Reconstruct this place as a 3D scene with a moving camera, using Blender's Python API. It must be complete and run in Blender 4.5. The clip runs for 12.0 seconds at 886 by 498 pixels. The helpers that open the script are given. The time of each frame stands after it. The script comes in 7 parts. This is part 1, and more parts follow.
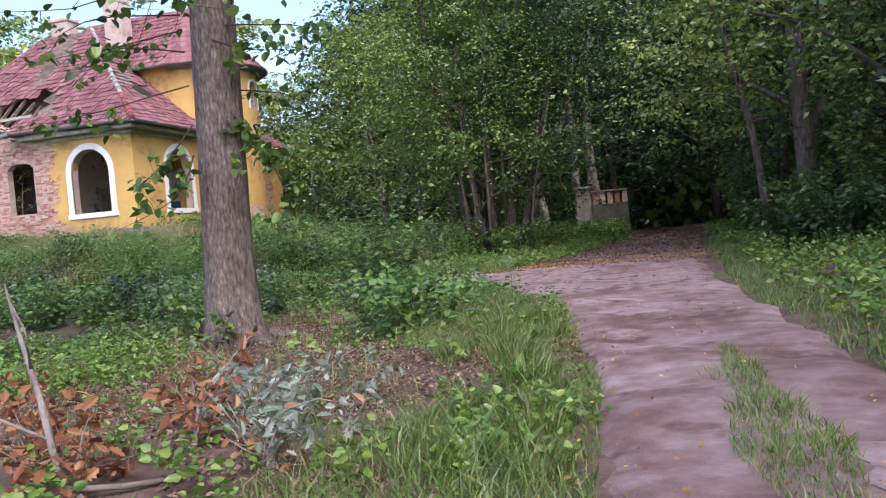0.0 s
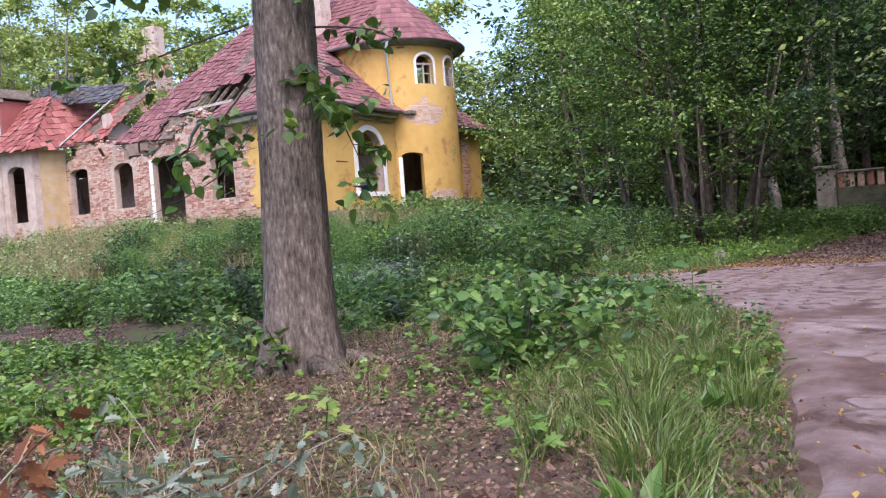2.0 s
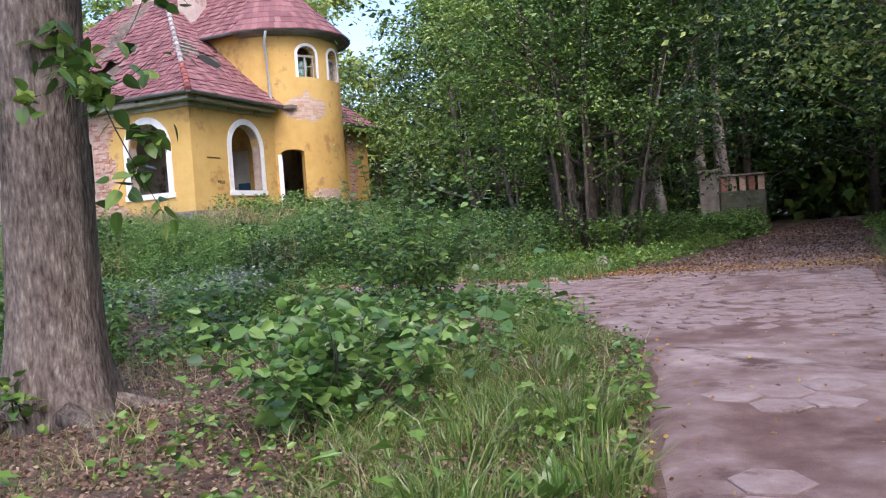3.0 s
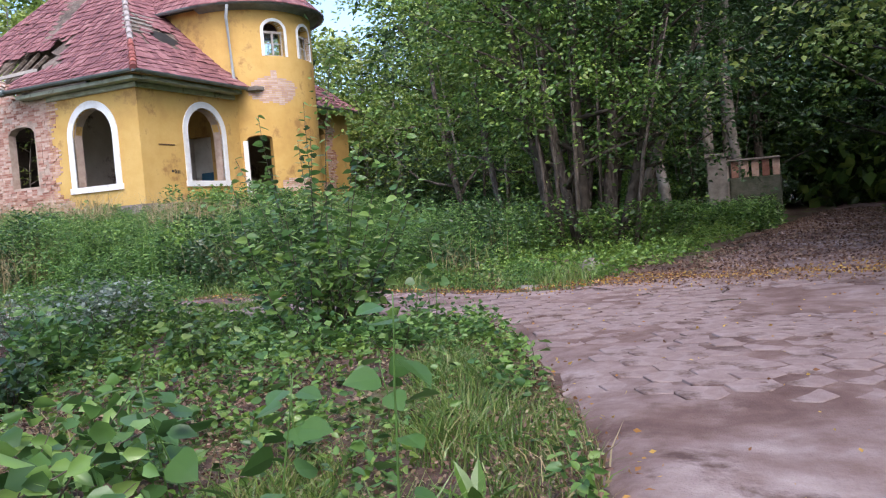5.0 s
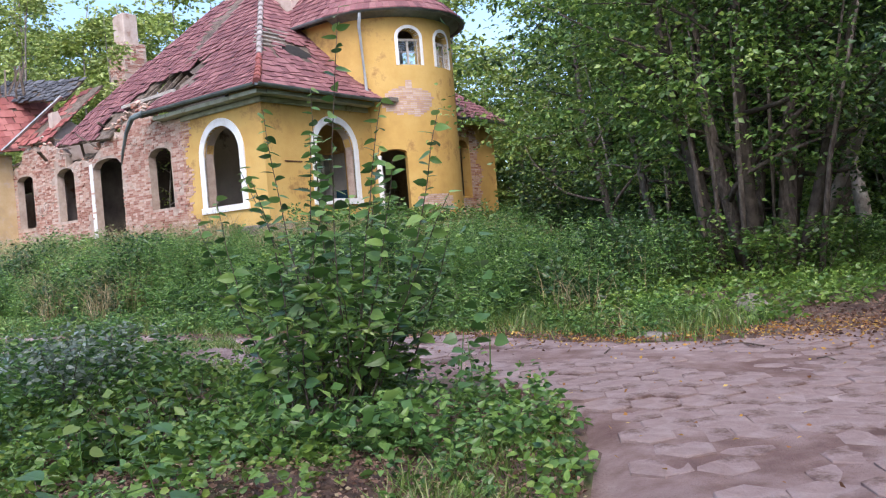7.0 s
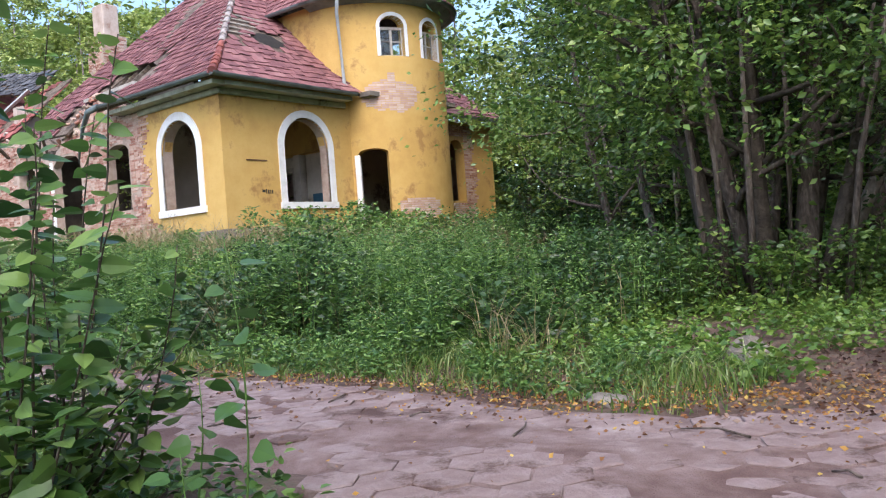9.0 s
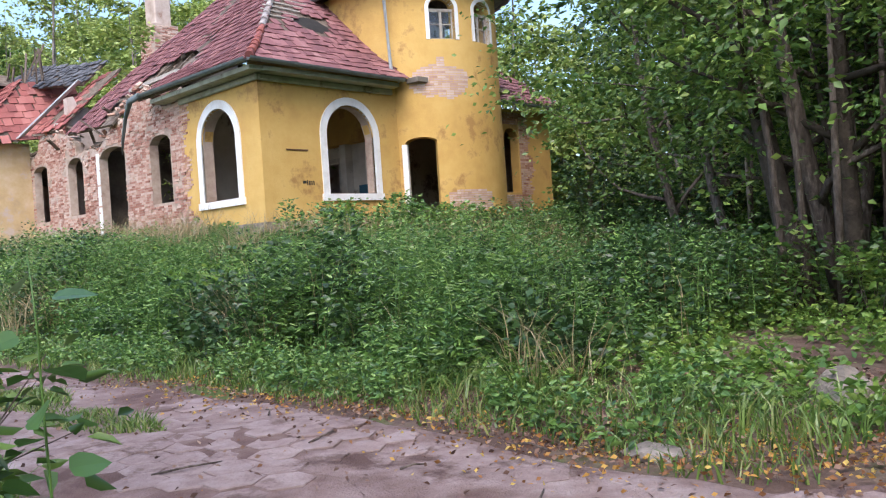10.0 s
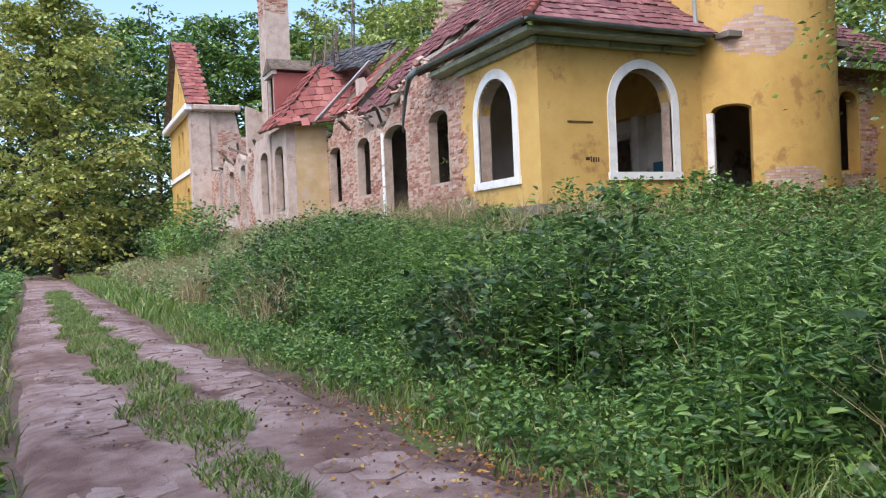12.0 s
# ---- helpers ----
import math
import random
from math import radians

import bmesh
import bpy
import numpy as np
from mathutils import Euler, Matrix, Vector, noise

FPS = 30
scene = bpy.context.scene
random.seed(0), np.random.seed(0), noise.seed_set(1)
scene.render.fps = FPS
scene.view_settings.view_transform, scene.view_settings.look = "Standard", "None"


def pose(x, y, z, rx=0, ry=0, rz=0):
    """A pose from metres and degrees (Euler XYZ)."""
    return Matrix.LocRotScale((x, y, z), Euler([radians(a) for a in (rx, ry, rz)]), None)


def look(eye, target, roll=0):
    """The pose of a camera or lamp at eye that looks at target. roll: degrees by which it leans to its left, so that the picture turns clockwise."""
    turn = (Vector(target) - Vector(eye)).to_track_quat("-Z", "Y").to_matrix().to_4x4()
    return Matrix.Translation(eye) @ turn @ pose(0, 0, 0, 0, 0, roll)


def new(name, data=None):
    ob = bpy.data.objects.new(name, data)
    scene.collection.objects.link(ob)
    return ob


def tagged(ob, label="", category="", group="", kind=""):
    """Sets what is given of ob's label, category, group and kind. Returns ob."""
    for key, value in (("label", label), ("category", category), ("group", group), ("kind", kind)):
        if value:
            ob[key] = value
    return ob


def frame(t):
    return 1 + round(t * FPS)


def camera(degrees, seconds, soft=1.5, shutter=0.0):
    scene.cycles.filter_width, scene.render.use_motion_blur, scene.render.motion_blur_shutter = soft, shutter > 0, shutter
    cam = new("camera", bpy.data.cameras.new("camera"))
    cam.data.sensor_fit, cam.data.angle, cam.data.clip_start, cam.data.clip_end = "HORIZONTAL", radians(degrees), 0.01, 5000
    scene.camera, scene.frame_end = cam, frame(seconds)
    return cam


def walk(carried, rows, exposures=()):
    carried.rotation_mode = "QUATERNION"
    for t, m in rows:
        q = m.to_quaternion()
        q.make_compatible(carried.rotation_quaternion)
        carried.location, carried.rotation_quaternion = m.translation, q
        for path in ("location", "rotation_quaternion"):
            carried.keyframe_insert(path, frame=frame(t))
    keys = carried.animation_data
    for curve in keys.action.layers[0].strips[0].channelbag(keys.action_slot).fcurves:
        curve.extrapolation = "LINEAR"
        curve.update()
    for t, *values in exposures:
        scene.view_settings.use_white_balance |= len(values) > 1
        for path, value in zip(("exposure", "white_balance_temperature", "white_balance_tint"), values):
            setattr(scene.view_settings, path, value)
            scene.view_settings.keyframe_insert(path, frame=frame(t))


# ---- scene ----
cam = camera(57.6, 12.0, soft=1.15)
METRES, EYE, TILT, LEAN, TURN = 19.0, 1.32, 0.0, 0.0, 16.0
ROWS = [
    (0.0, 0.0, 0.0, 0.0, -0.14, -1.6, 4.95),
    (0.5, 0.0076, 0.0426, -0.0001, 7.12, -1.77, 4.91),
    (1.0, 0.0197, 0.0877, -0.0008, 13.52, -0.96, 4.69),
    (1.5, 0.0276, 0.13, -0.0011, 15.83, -0.83, 4.03),
    (2.0, 0.0371, 0.1733, -0.0026, 15.58, -1.37, 4.4),
    (2.5, 0.0447, 0.2169, -0.0018, 13.33, -1.92, 4.3),
    (3.0, 0.0535, 0.2591, -0.0014, 8.47, -1.87, 4.03),
    (4.8, 0.0783, 0.4075, 0.0012, 7.53, -2.12, 4.2),
    (5.0, 0.0803, 0.4252, 0.0019, 8.95, -2.68, 4.49),
    (5.5, 0.0859, 0.469, 0.0024, 15.67, -2.64, 5.22),
    (6.0, 0.0908, 0.507, 0.0022, 18.21, -2.81, 5.02),
    (6.5, 0.1004, 0.5479, 0.0009, 19.63, -2.29, 4.98),
    (7.0, 0.1046, 0.589, 0.0022, 21.36, -0.56, 4.83),
    (7.2, 0.1074, 0.6052, 0.0032, 21.9, -0.2, 4.9),
    (9.0, 0.1186, 0.7519, 0.004, 23.16, -0.08, 4.19),
    (9.5, 0.1156, 0.7938, 0.0054, 22.28, -0.56, 3.97),
    (10.0, 0.1083, 0.8314, 0.008, 27.73, -0.39, 3.89),
    (10.5, 0.0952, 0.8678, 0.0102, 31.46, -0.28, 3.52),
    (11.0, 0.0785, 0.9028, 0.0113, 40.14, -0.47, 3.05),
    (11.5, 0.0559, 0.9341, 0.013, 41.79, -0.71, 2.65),
    (12.0, 0.0307, 0.9646, 0.0134, 48.58, -0.5, 2.5),
]
walk(cam, [(t, pose(0, 0, EYE, TILT, LEAN, TURN) @ pose(METRES * x, METRES * y, METRES * z, 90 + pitch, roll, yaw)) for t, x, y, z, yaw, pitch, roll in ROWS],
     [(0.0, 1.4, 6050, 22.0), (3.0, 1.42, 6050, 18.0), (6.0, 1.44, 6000, 14.0), (7.0, 1.36, 6000, 14.0), (9.5, 1.42, 6050, 11.5), (11.0, 1.3, 6050, 11.5), (12.0, 1.14, 6050, 11.5)])

# ---- light ----
SUN_ELEV, SUN_AZ = 52.0, 140.0
world = bpy.data.worlds.new("sky")
world.use_nodes = True
scene.world = world
wn = world.node_tree
sky = wn.nodes.new("ShaderNodeTexSky")
sky.sky_type, sky.sun_disc = "NISHITA", False
sky.sun_elevation, sky.sun_rotation = radians(SUN_ELEV), radians(SUN_AZ)
sky.air_density, sky.dust_density, sky.ozone_density = 1.0, 2.5, 1.2
wn.links.new(sky.outputs[0], wn.nodes["Background"].inputs[0])
wn.nodes["Background"].inputs[1].default_value = 0.15
sun_data = bpy.data.lights.new("sun", "SUN")
sun_data.energy, sun_data.angle, sun_data.color = 0.9, radians(35), (1.0, 0.94, 0.86)
sun = new("sun", sun_data)
sun.matrix_world = look((0, 0, 60), (-60 * math.sin(radians(SUN_AZ)), -60 * math.cos(radians(SUN_AZ)), 60 - 60 * math.tan(radians(SUN_ELEV))))

# ---- materials ----


def material(name, stops, scale=3.0, rough=0.85, bump=0.3, bump_scale=40.0, coord="Object", metal=0.0, spec=0.3, random_from=None, random_amount=0.35, detail=8.0, big=0.35, stain=None, translucent=0.0, stretch=1.0):
    """A surface whose colour runs over stops by noise at two scales, with fine relief."""
    m = bpy.data.materials.new(name)
    m.use_nodes = True
    t = m.node_tree
    b = t.nodes["Principled BSDF"]
    b.inputs["Roughness"].default_value, b.inputs["Metallic"].default_value = rough, metal
    b.inputs["Specular IOR Level"].default_value = spec
    tc = t.nodes.new("ShaderNodeTexCoord")
    if stretch != 1.0:
        mp = t.nodes.new("ShaderNodeMapping")
        mp.inputs["Scale"].default_value = (1, 1, stretch)
        t.links.new(tc.outputs[coord], mp.inputs["Vector"])
        where = mp.outputs[0]
    else:
        where = tc.outputs[coord]
    n1 = t.nodes.new("ShaderNodeTexNoise")
    n1.inputs["Scale"].default_value, n1.inputs["Detail"].default_value, n1.inputs["Roughness"].default_value = scale, detail, 0.62
    t.links.new(where, n1.inputs["Vector"])
    n2 = t.nodes.new("ShaderNodeTexNoise")
    n2.inputs["Scale"].default_value, n2.inputs["Detail"].default_value = scale * 0.17, 4
    t.links.new(where, n2.inputs["Vector"])
    mixv = t.nodes.new("ShaderNodeMix")
    mixv.inputs[0].default_value = big
    t.links.new(n1.outputs[0], mixv.inputs[2])
    t.links.new(n2.outputs[0], mixv.inputs[3])
    fac = mixv.outputs[0]
    ramp = t.nodes.new("ShaderNodeValToRGB")
    el = ramp.color_ramp.elements
    while len(el) < len(stops):
        el.new(0.5)
    for i, c in enumerate(stops):
        el[i].position = 0.34 + 0.32 * i / max(1, len(stops) - 1)
        el[i].color = (*c, 1)
    if random_from:
        if random_from == "object":
            rnd = t.nodes.new("ShaderNodeObjectInfo").outputs["Random"]
        else:
            rnd = t.nodes.new("ShaderNodeNewGeometry").outputs["Random Per Island"]
        mr = t.nodes.new("ShaderNodeMix")
        mr.inputs[0].default_value = random_amount
        sc = t.nodes.new("ShaderNodeMapRange")
        sc.inputs[3].default_value, sc.inputs[4].default_value = 0.3, 0.7
        t.links.new(rnd, sc.inputs[0])
        t.links.new(fac, mr.inputs[2])
        t.links.new(sc.outputs[0], mr.inputs[3])
        fac = mr.outputs[0]
    t.links.new(fac, ramp.inputs[0])
    colour = ramp.outputs[0]
    if stain:
        n3 = t.nodes.new("ShaderNodeTexNoise")
        n3.inputs["Scale"].default_value, n3.inputs["Detail"].default_value, n3.inputs["Roughness"].default_value = stain[1], 10, 0.7
        t.links.new(tc.outputs[coord], n3.inputs["Vector"])
        r3 = t.nodes.new("ShaderNodeMapRange")
        r3.inputs[1].default_value, r3.inputs[2].default_value = stain[2], stain[2] + 0.08
        t.links.new(n3.outputs[0], r3.inputs[0])
        mx = t.nodes.new("ShaderNodeMix")
        mx.data_type = "RGBA"
        t.links.new(r3.outputs[0], mx.inputs[0])
        t.links.new(colour, mx.inputs[6])
        mx.inputs[7].default_value = (*stain[0], 1)
        colour = mx.outputs[2]
    t.links.new(colour, b.inputs["Base Color"])
    if bump:
        n4 = t.nodes.new("ShaderNodeTexNoise")
        n4.inputs["Scale"].default_value, n4.inputs["Detail"].default_value = bump_scale, 6
        t.links.new(where, n4.inputs["Vector"])
        bp = t.nodes.new("ShaderNodeBump")
        bp.inputs["Strength"].default_value, bp.inputs["Distance"].default_value = bump, 0.03
        t.links.new(n4.outputs[0], bp.inputs["Height"])
        t.links.new(bp.outputs[0], b.inputs["Normal"])
    if translucent:
        tr = t.nodes.new("ShaderNodeBsdfTranslucent")
        t.links.new(colour, tr.inputs["Color"])
        ms = t.nodes.new("ShaderNodeMixShader")
        ms.inputs[0].default_value = translucent
        t.links.new(b.outputs[0], ms.inputs[1])
        t.links.new(tr.outputs[0], ms.inputs[2])
        t.links.new(ms.outputs[0], t.nodes["Material Output"].inputs["Surface"])
    return m


def leaf_material(name, stops, rough=0.36):
    return material(name, stops, scale=1.2, rough=rough, bump=0, random_from="island", random_amount=0.8, translucent=0.27, spec=0.6, detail=3)


M_GROUND = material("forest_soil", [(0.055, 0.034, 0.027), (0.11, 0.066, 0.052), (0.17, 0.115, 0.09), (0.10, 0.10, 0.045)], scale=2.2, bump=0.9, bump_scale=22, stain=((0.10, 0.13, 0.035), 0.5, 0.53))
M_ROAD = material("dirt_road", [(0.125, 0.070, 0.058), (0.195, 0.122, 0.106), (0.31, 0.222, 0.204), (0.46, 0.365, 0.35)], scale=3.4, bump=0.7, bump_scale=60, big=0.55, detail=12, stain=((0.125, 0.072, 0.06), 0.8, 0.55))
M_SLAB = material("paving_slab", [(0.225, 0.152, 0.138), (0.315, 0.230, 0.214), (0.40, 0.315, 0.30)], scale=7, bump=0.6, bump_scale=35, random_from="island", random_amount=0.14, stain=((0.155, 0.098, 0.084), 1.6, 0.53))
M_SLABONE = material("paving_slab_piece", [(0.225, 0.152, 0.138), (0.315, 0.230, 0.214), (0.40, 0.315, 0.30)], scale=7, bump=0.6, bump_scale=35, random_from="object", random_amount=0.14, stain=((0.155, 0.098, 0.084), 1.6, 0.53))
M_YELLOW = material("ochre_plaster", [(0.48, 0.285, 0.085), (0.585, 0.365, 0.11), (0.66, 0.44, 0.15)], scale=1.6, bump=0.25, bump_scale=25, stain=((0.40, 0.225, 0.075), 0.8, 0.55), big=0.5)
M_PLASTER = material("grey_plaster", [(0.36, 0.26, 0.21), (0.50, 0.39, 0.33), (0.60, 0.50, 0.44)], scale=2.5, bump=0.4, bump_scale=25, stain=((0.30, 0.16, 0.11), 1.1, 0.58))
M_FADED = material("faded_ochre_plaster", [(0.42, 0.31, 0.19), (0.53, 0.38, 0.20), (0.60, 0.46, 0.30)], scale=2.0, bump=0.35, bump_scale=25, stain=((0.50, 0.40, 0.33), 0.9, 0.54))
# inner plaster, dark tone painted in for the shade of unlit rooms
M_INNER = material("unlit_room_plaster", [(0.10, 0.085, 0.07), (0.20, 0.17, 0.14), (0.32, 0.28, 0.23)], scale=1.2, bump=0.4)
M_ROOM = material("room_plaster", [(0.42, 0.37, 0.31), (0.56, 0.51, 0.44), (0.66, 0.61, 0.54)], scale=1.3, bump=0.4, stain=((0.20, 0.16, 0.13), 0.9, 0.55))
M_WHITE = material("white_trim", [(0.66, 0.62, 0.58), (0.80, 0.78, 0.76), (0.84, 0.83, 0.82)], scale=3, bump=0.2, stain=((0.50, 0.40, 0.30), 2.0, 0.63))
M_BRICK = material("old_brick", [(0.24, 0.085, 0.06), (0.42, 0.21, 0.155), (0.57, 0.38, 0.30), (0.64, 0.50, 0.42)], scale=5, bump=0.6, bump_scale=60, random_from="island", random_amount=0.6, stain=((0.56, 0.46, 0.39), 1.2, 0.55))
M_BRICKONE = material("old_brick_piece", [(0.24, 0.085, 0.06), (0.42, 0.21, 0.155), (0.57, 0.38, 0.30), (0.64, 0.50, 0.42)], scale=5, bump=0.6, bump_scale=60, random_from="object", random_amount=0.6)
M_BRICKPALE = material("limewashed_brick", [(0.46, 0.27, 0.21), (0.58, 0.42, 0.35), (0.66, 0.54, 0.47)], scale=5, bump=0.6, bump_scale=60, random_from="object", random_amount=0.6)
M_MORTAR = material("lime_mortar", [(0.34, 0.24, 0.19), (0.47, 0.36, 0.29), (0.56, 0.45, 0.38)], scale=4, bump=0.7, bump_scale=30)
M_TILE = material("red_roof_tile", [(0.125, 0.055, 0.058), (0.195, 0.084, 0.087), (0.265, 0.118, 0.117), (0.35, 0.185, 0.175)], scale=1.5, bump=0.4, bump_scale=40, random_from="island", random_amount=0.5, rough=0.75)
M_TILEONE = material("red_roof_tile_piece", [(0.15, 0.05, 0.045), (0.235, 0.075, 0.065), (0.31, 0.10, 0.08), (0.37, 0.15, 0.12)], scale=1.5, bump=0.4, bump_scale=40, random_from="object", random_amount=0.5, rough=0.75)
M_TILERED = material("bright_roof_tile", [(0.19, 0.06, 0.055), (0.31, 0.10, 0.085), (0.42, 0.17, 0.145)], scale=1.5, bump=0.4, random_from="island", random_amount=0.6, rough=0.75)
M_SLATE = material("slate_tile", [(0.05, 0.05, 0.055), (0.10, 0.10, 0.11), (0.17, 0.17, 0.18)], scale=2, bump=0.4, random_from="island", random_amount=0.5)
M_ZINC = material("weathered_zinc", [(0.10, 0.12, 0.12), (0.17, 0.20, 0.20), (0.26, 0.29, 0.28)], scale=2, rough=0.55, metal=0.4, bump=0.2)
M_SOFFIT = material("painted_soffit", [(0.22, 0.23, 0.17), (0.33, 0.34, 0.26), (0.42, 0.42, 0.33)], scale=2.5, bump=0.3, stain=((0.16, 0.14, 0.10), 1.2, 0.58))
M_PIPE = material("grey_pipe_paint", [(0.28, 0.30, 0.31), (0.40, 0.42, 0.43), (0.50, 0.51, 0.51)], scale=3, rough=0.6, bump=0.2)
M_WOOD = material("grey_weathered_wood", [(0.06, 0.045, 0.035), (0.14, 0.105, 0.08), (0.26, 0.21, 0.17)], scale=6, bump=0.6, bump_scale=50)
M_PALEWOOD = material("pale_window_wood", [(0.28, 0.24, 0.20), (0.42, 0.38, 0.33), (0.55, 0.51, 0.46)], scale=6, bump=0.4)
M_BARK = material("brown_bark", [(0.055, 0.042, 0.035), (0.13, 0.10, 0.082), (0.235, 0.19, 0.16)], scale=15, bump=1.0, bump_scale=30, big=0.2, stretch=0.3)
M_LIME = material("lime_bark", [(0.05, 0.038, 0.033), (0.13, 0.098, 0.082), (0.20, 0.16, 0.135), (0.34, 0.29, 0.25)], scale=30, bump=1.0, bump_scale=42, big=0.2, stretch=0.3, detail=7)
M_BARKDARK = material("dark_bark", [(0.03, 0.023, 0.018), (0.07, 0.055, 0.042), (0.12, 0.095, 0.075)], scale=5, bump=1.0, bump_scale=18)
M_BARKPALE = material("pale_bark", [(0.12, 0.10, 0.085), (0.26, 0.22, 0.19), (0.42, 0.38, 0.34)], scale=3, bump=0.8, bump_scale=18)
M_HIP = material("mortared_hip", [(0.24, 0.19, 0.17), (0.38, 0.34, 0.32), (0.5, 0.46, 0.43)], scale=3, bump=0.6, bump_scale=25)
# mossy stone; its dark tone stands in for shade on the gate wall
M_SHADEMOSS = material("shaded_mossy_stone", [(0.045, 0.05, 0.03), (0.09, 0.09, 0.06), (0.17, 0.15, 0.12)], scale=3, bump=0.8, bump_scale=20)
M_STONE = material("lichen_stone", [(0.13, 0.11, 0.09), (0.25, 0.21, 0.18), (0.38, 0.33, 0.29)], scale=3, bump=0.7, bump_scale=25)
M_L_TREE = leaf_material("tree_leaf", [(0.040, 0.085, 0.018), (0.078, 0.160, 0.030), (0.145, 0.255, 0.048), (0.27, 0.37, 0.078)])
M_L_MAPLE = leaf_material("maple_leaf", [(0.07, 0.13, 0.025), (0.13, 0.23, 0.042), (0.22, 0.33, 0.06), (0.34, 0.42, 0.10)])
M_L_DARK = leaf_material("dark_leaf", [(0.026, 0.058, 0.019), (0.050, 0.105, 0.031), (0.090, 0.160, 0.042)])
M_L_LIGHT = leaf_material("light_leaf", [(0.14, 0.20, 0.045), (0.24, 0.32, 0.07), (0.35, 0.43, 0.10), (0.44, 0.48, 0.14)])
M_L_WEED = leaf_material("weed_leaf", [(0.048, 0.108, 0.030), (0.096, 0.200, 0.047), (0.172, 0.310, 0.070), (0.28, 0.42, 0.108)])
M_L_STALK = leaf_material("goldenrod_leaf", [(0.05, 0.115, 0.028), (0.10, 0.205, 0.045), (0.17, 0.30, 0.066), (0.27, 0.40, 0.11)])
M_L_PALE = leaf_material("pale_weed_leaf", [(0.11, 0.17, 0.06), (0.19, 0.27, 0.09), (0.28, 0.36, 0.13), (0.38, 0.42, 0.19)])
M_L_BRIGHT = leaf_material("herb_leaf", [(0.075, 0.150, 0.026), (0.130, 0.240, 0.040), (0.200, 0.330, 0.056), (0.29, 0.38, 0.08)])
M_L_SAGE = leaf_material("sage_leaf", [(0.14, 0.18, 0.11), (0.26, 0.31, 0.22), (0.48, 0.52, 0.43)])
M_L_BROWN = leaf_material("dead_leaf", [(0.120, 0.042, 0.022), (0.240, 0.090, 0.036), (0.384, 0.168, 0.072), (0.480, 0.288, 0.144)], rough=0.8)
M_L_LITTER = leaf_material("litter_leaf", [(0.085, 0.045, 0.033), (0.17, 0.09, 0.062), (0.28, 0.165, 0.115), (0.42, 0.29, 0.215)], rough=0.8)
M_L_YELLOW = leaf_material("fallen_leaf", [(0.156, 0.065, 0.026), (0.364, 0.156, 0.046), (0.585, 0.325, 0.065), (0.715, 0.520, 0.130)], rough=0.7)
M_L_OLIVE = leaf_material("olive_leaf", [(0.16, 0.20, 0.05), (0.27, 0.32, 0.075), (0.39, 0.43, 0.10), (0.52, 0.48, 0.14)])
M_GRASS = leaf_material("grass_blade", [(0.075, 0.140, 0.026), (0.125, 0.215, 0.040), (0.195, 0.295, 0.062), (0.34, 0.33, 0.125)])
M_STRAW = leaf_material("straw_blade", [(0.240, 0.180, 0.084), (0.384, 0.300, 0.156), (0.504, 0.408, 0.240)])
M_BLUE = material("blue_dado_paint", [(0.03, 0.09, 0.14), (0.05, 0.14, 0.20)], scale=3, bump=0.2)
M_BLACK = material("black_paint_and_hole_shade", [(0.02, 0.018, 0.016), (0.04, 0.035, 0.03)], scale=8, bump=0)
M_RUST = material("rusty_iron", [(0.06, 0.03, 0.02), (0.12, 0.06, 0.035), (0.18, 0.10, 0.06)], scale=9, bump=0.3)
glass_m = bpy.data.materials.new("window_glass")
glass_m.use_nodes = True
gb = glass_m.node_tree.nodes["Principled BSDF"]
gb.inputs["Base Color"].default_value, gb.inputs["Roughness"].default_value = (0.9, 0.95, 0.95, 1), 0.05
gb.inputs["Transmission Weight"].default_value, gb.inputs["IOR"].default_value = 1.0, 1.45

# ---- builders ----


def part(name, bm, mat, parent=None, label=""):
    """Links a bmesh or mesh as one object under a thing or a part."""
    if isinstance(bm, bmesh.types.BMesh):
        me = bpy.data.meshes.new(name)
        bm.to_mesh(me)
        bm.free()
    else:
        me = bm
    if mat and not me.materials:
        me.materials.append(mat)
    ob = new(name, me)
    if parent:
        ob.parent = parent
        ob.matrix_parent_inverse = parent.matrix_basis.inverted()
    if label:
        ob["label"] = label
    return ob


def thing(name, label, category, at=(0, 0, 0), group="", kind=""):
    ob = new(name)
    ob.matrix_basis = Matrix.Translation(at)
    return tagged(ob, label, category, group, kind)


def raw(name, v, f, mat=None, smooth=False):
    """A mesh from arrays: v (n, 3), f a list of faces or an (m, 3 or 4) array."""
    me = bpy.data.meshes.new(name)
    v = np.asarray(v, dtype=np.float32)
    if isinstance(f, np.ndarray):
        k = f.shape[1]
        me.vertices.add(len(v))
        me.vertices.foreach_set("co", v.ravel())
        me.loops.add(f.size)
        me.loops.foreach_set("vertex_index", f.astype(np.int32).ravel())
        me.polygons.add(len(f))
        me.polygons.foreach_set("loop_start", np.arange(0, f.size, k, dtype=np.int32))
        me.update(calc_edges=True)
    else:
        me.from_pydata([tuple(map(float, p)) for p in v], [], f)
        me.update()
    if mat:
        me.materials.append(mat)
    if smooth:
        me.polygons.foreach_set("use_smooth", np.ones(len(me.polygons), dtype=bool))
    return me


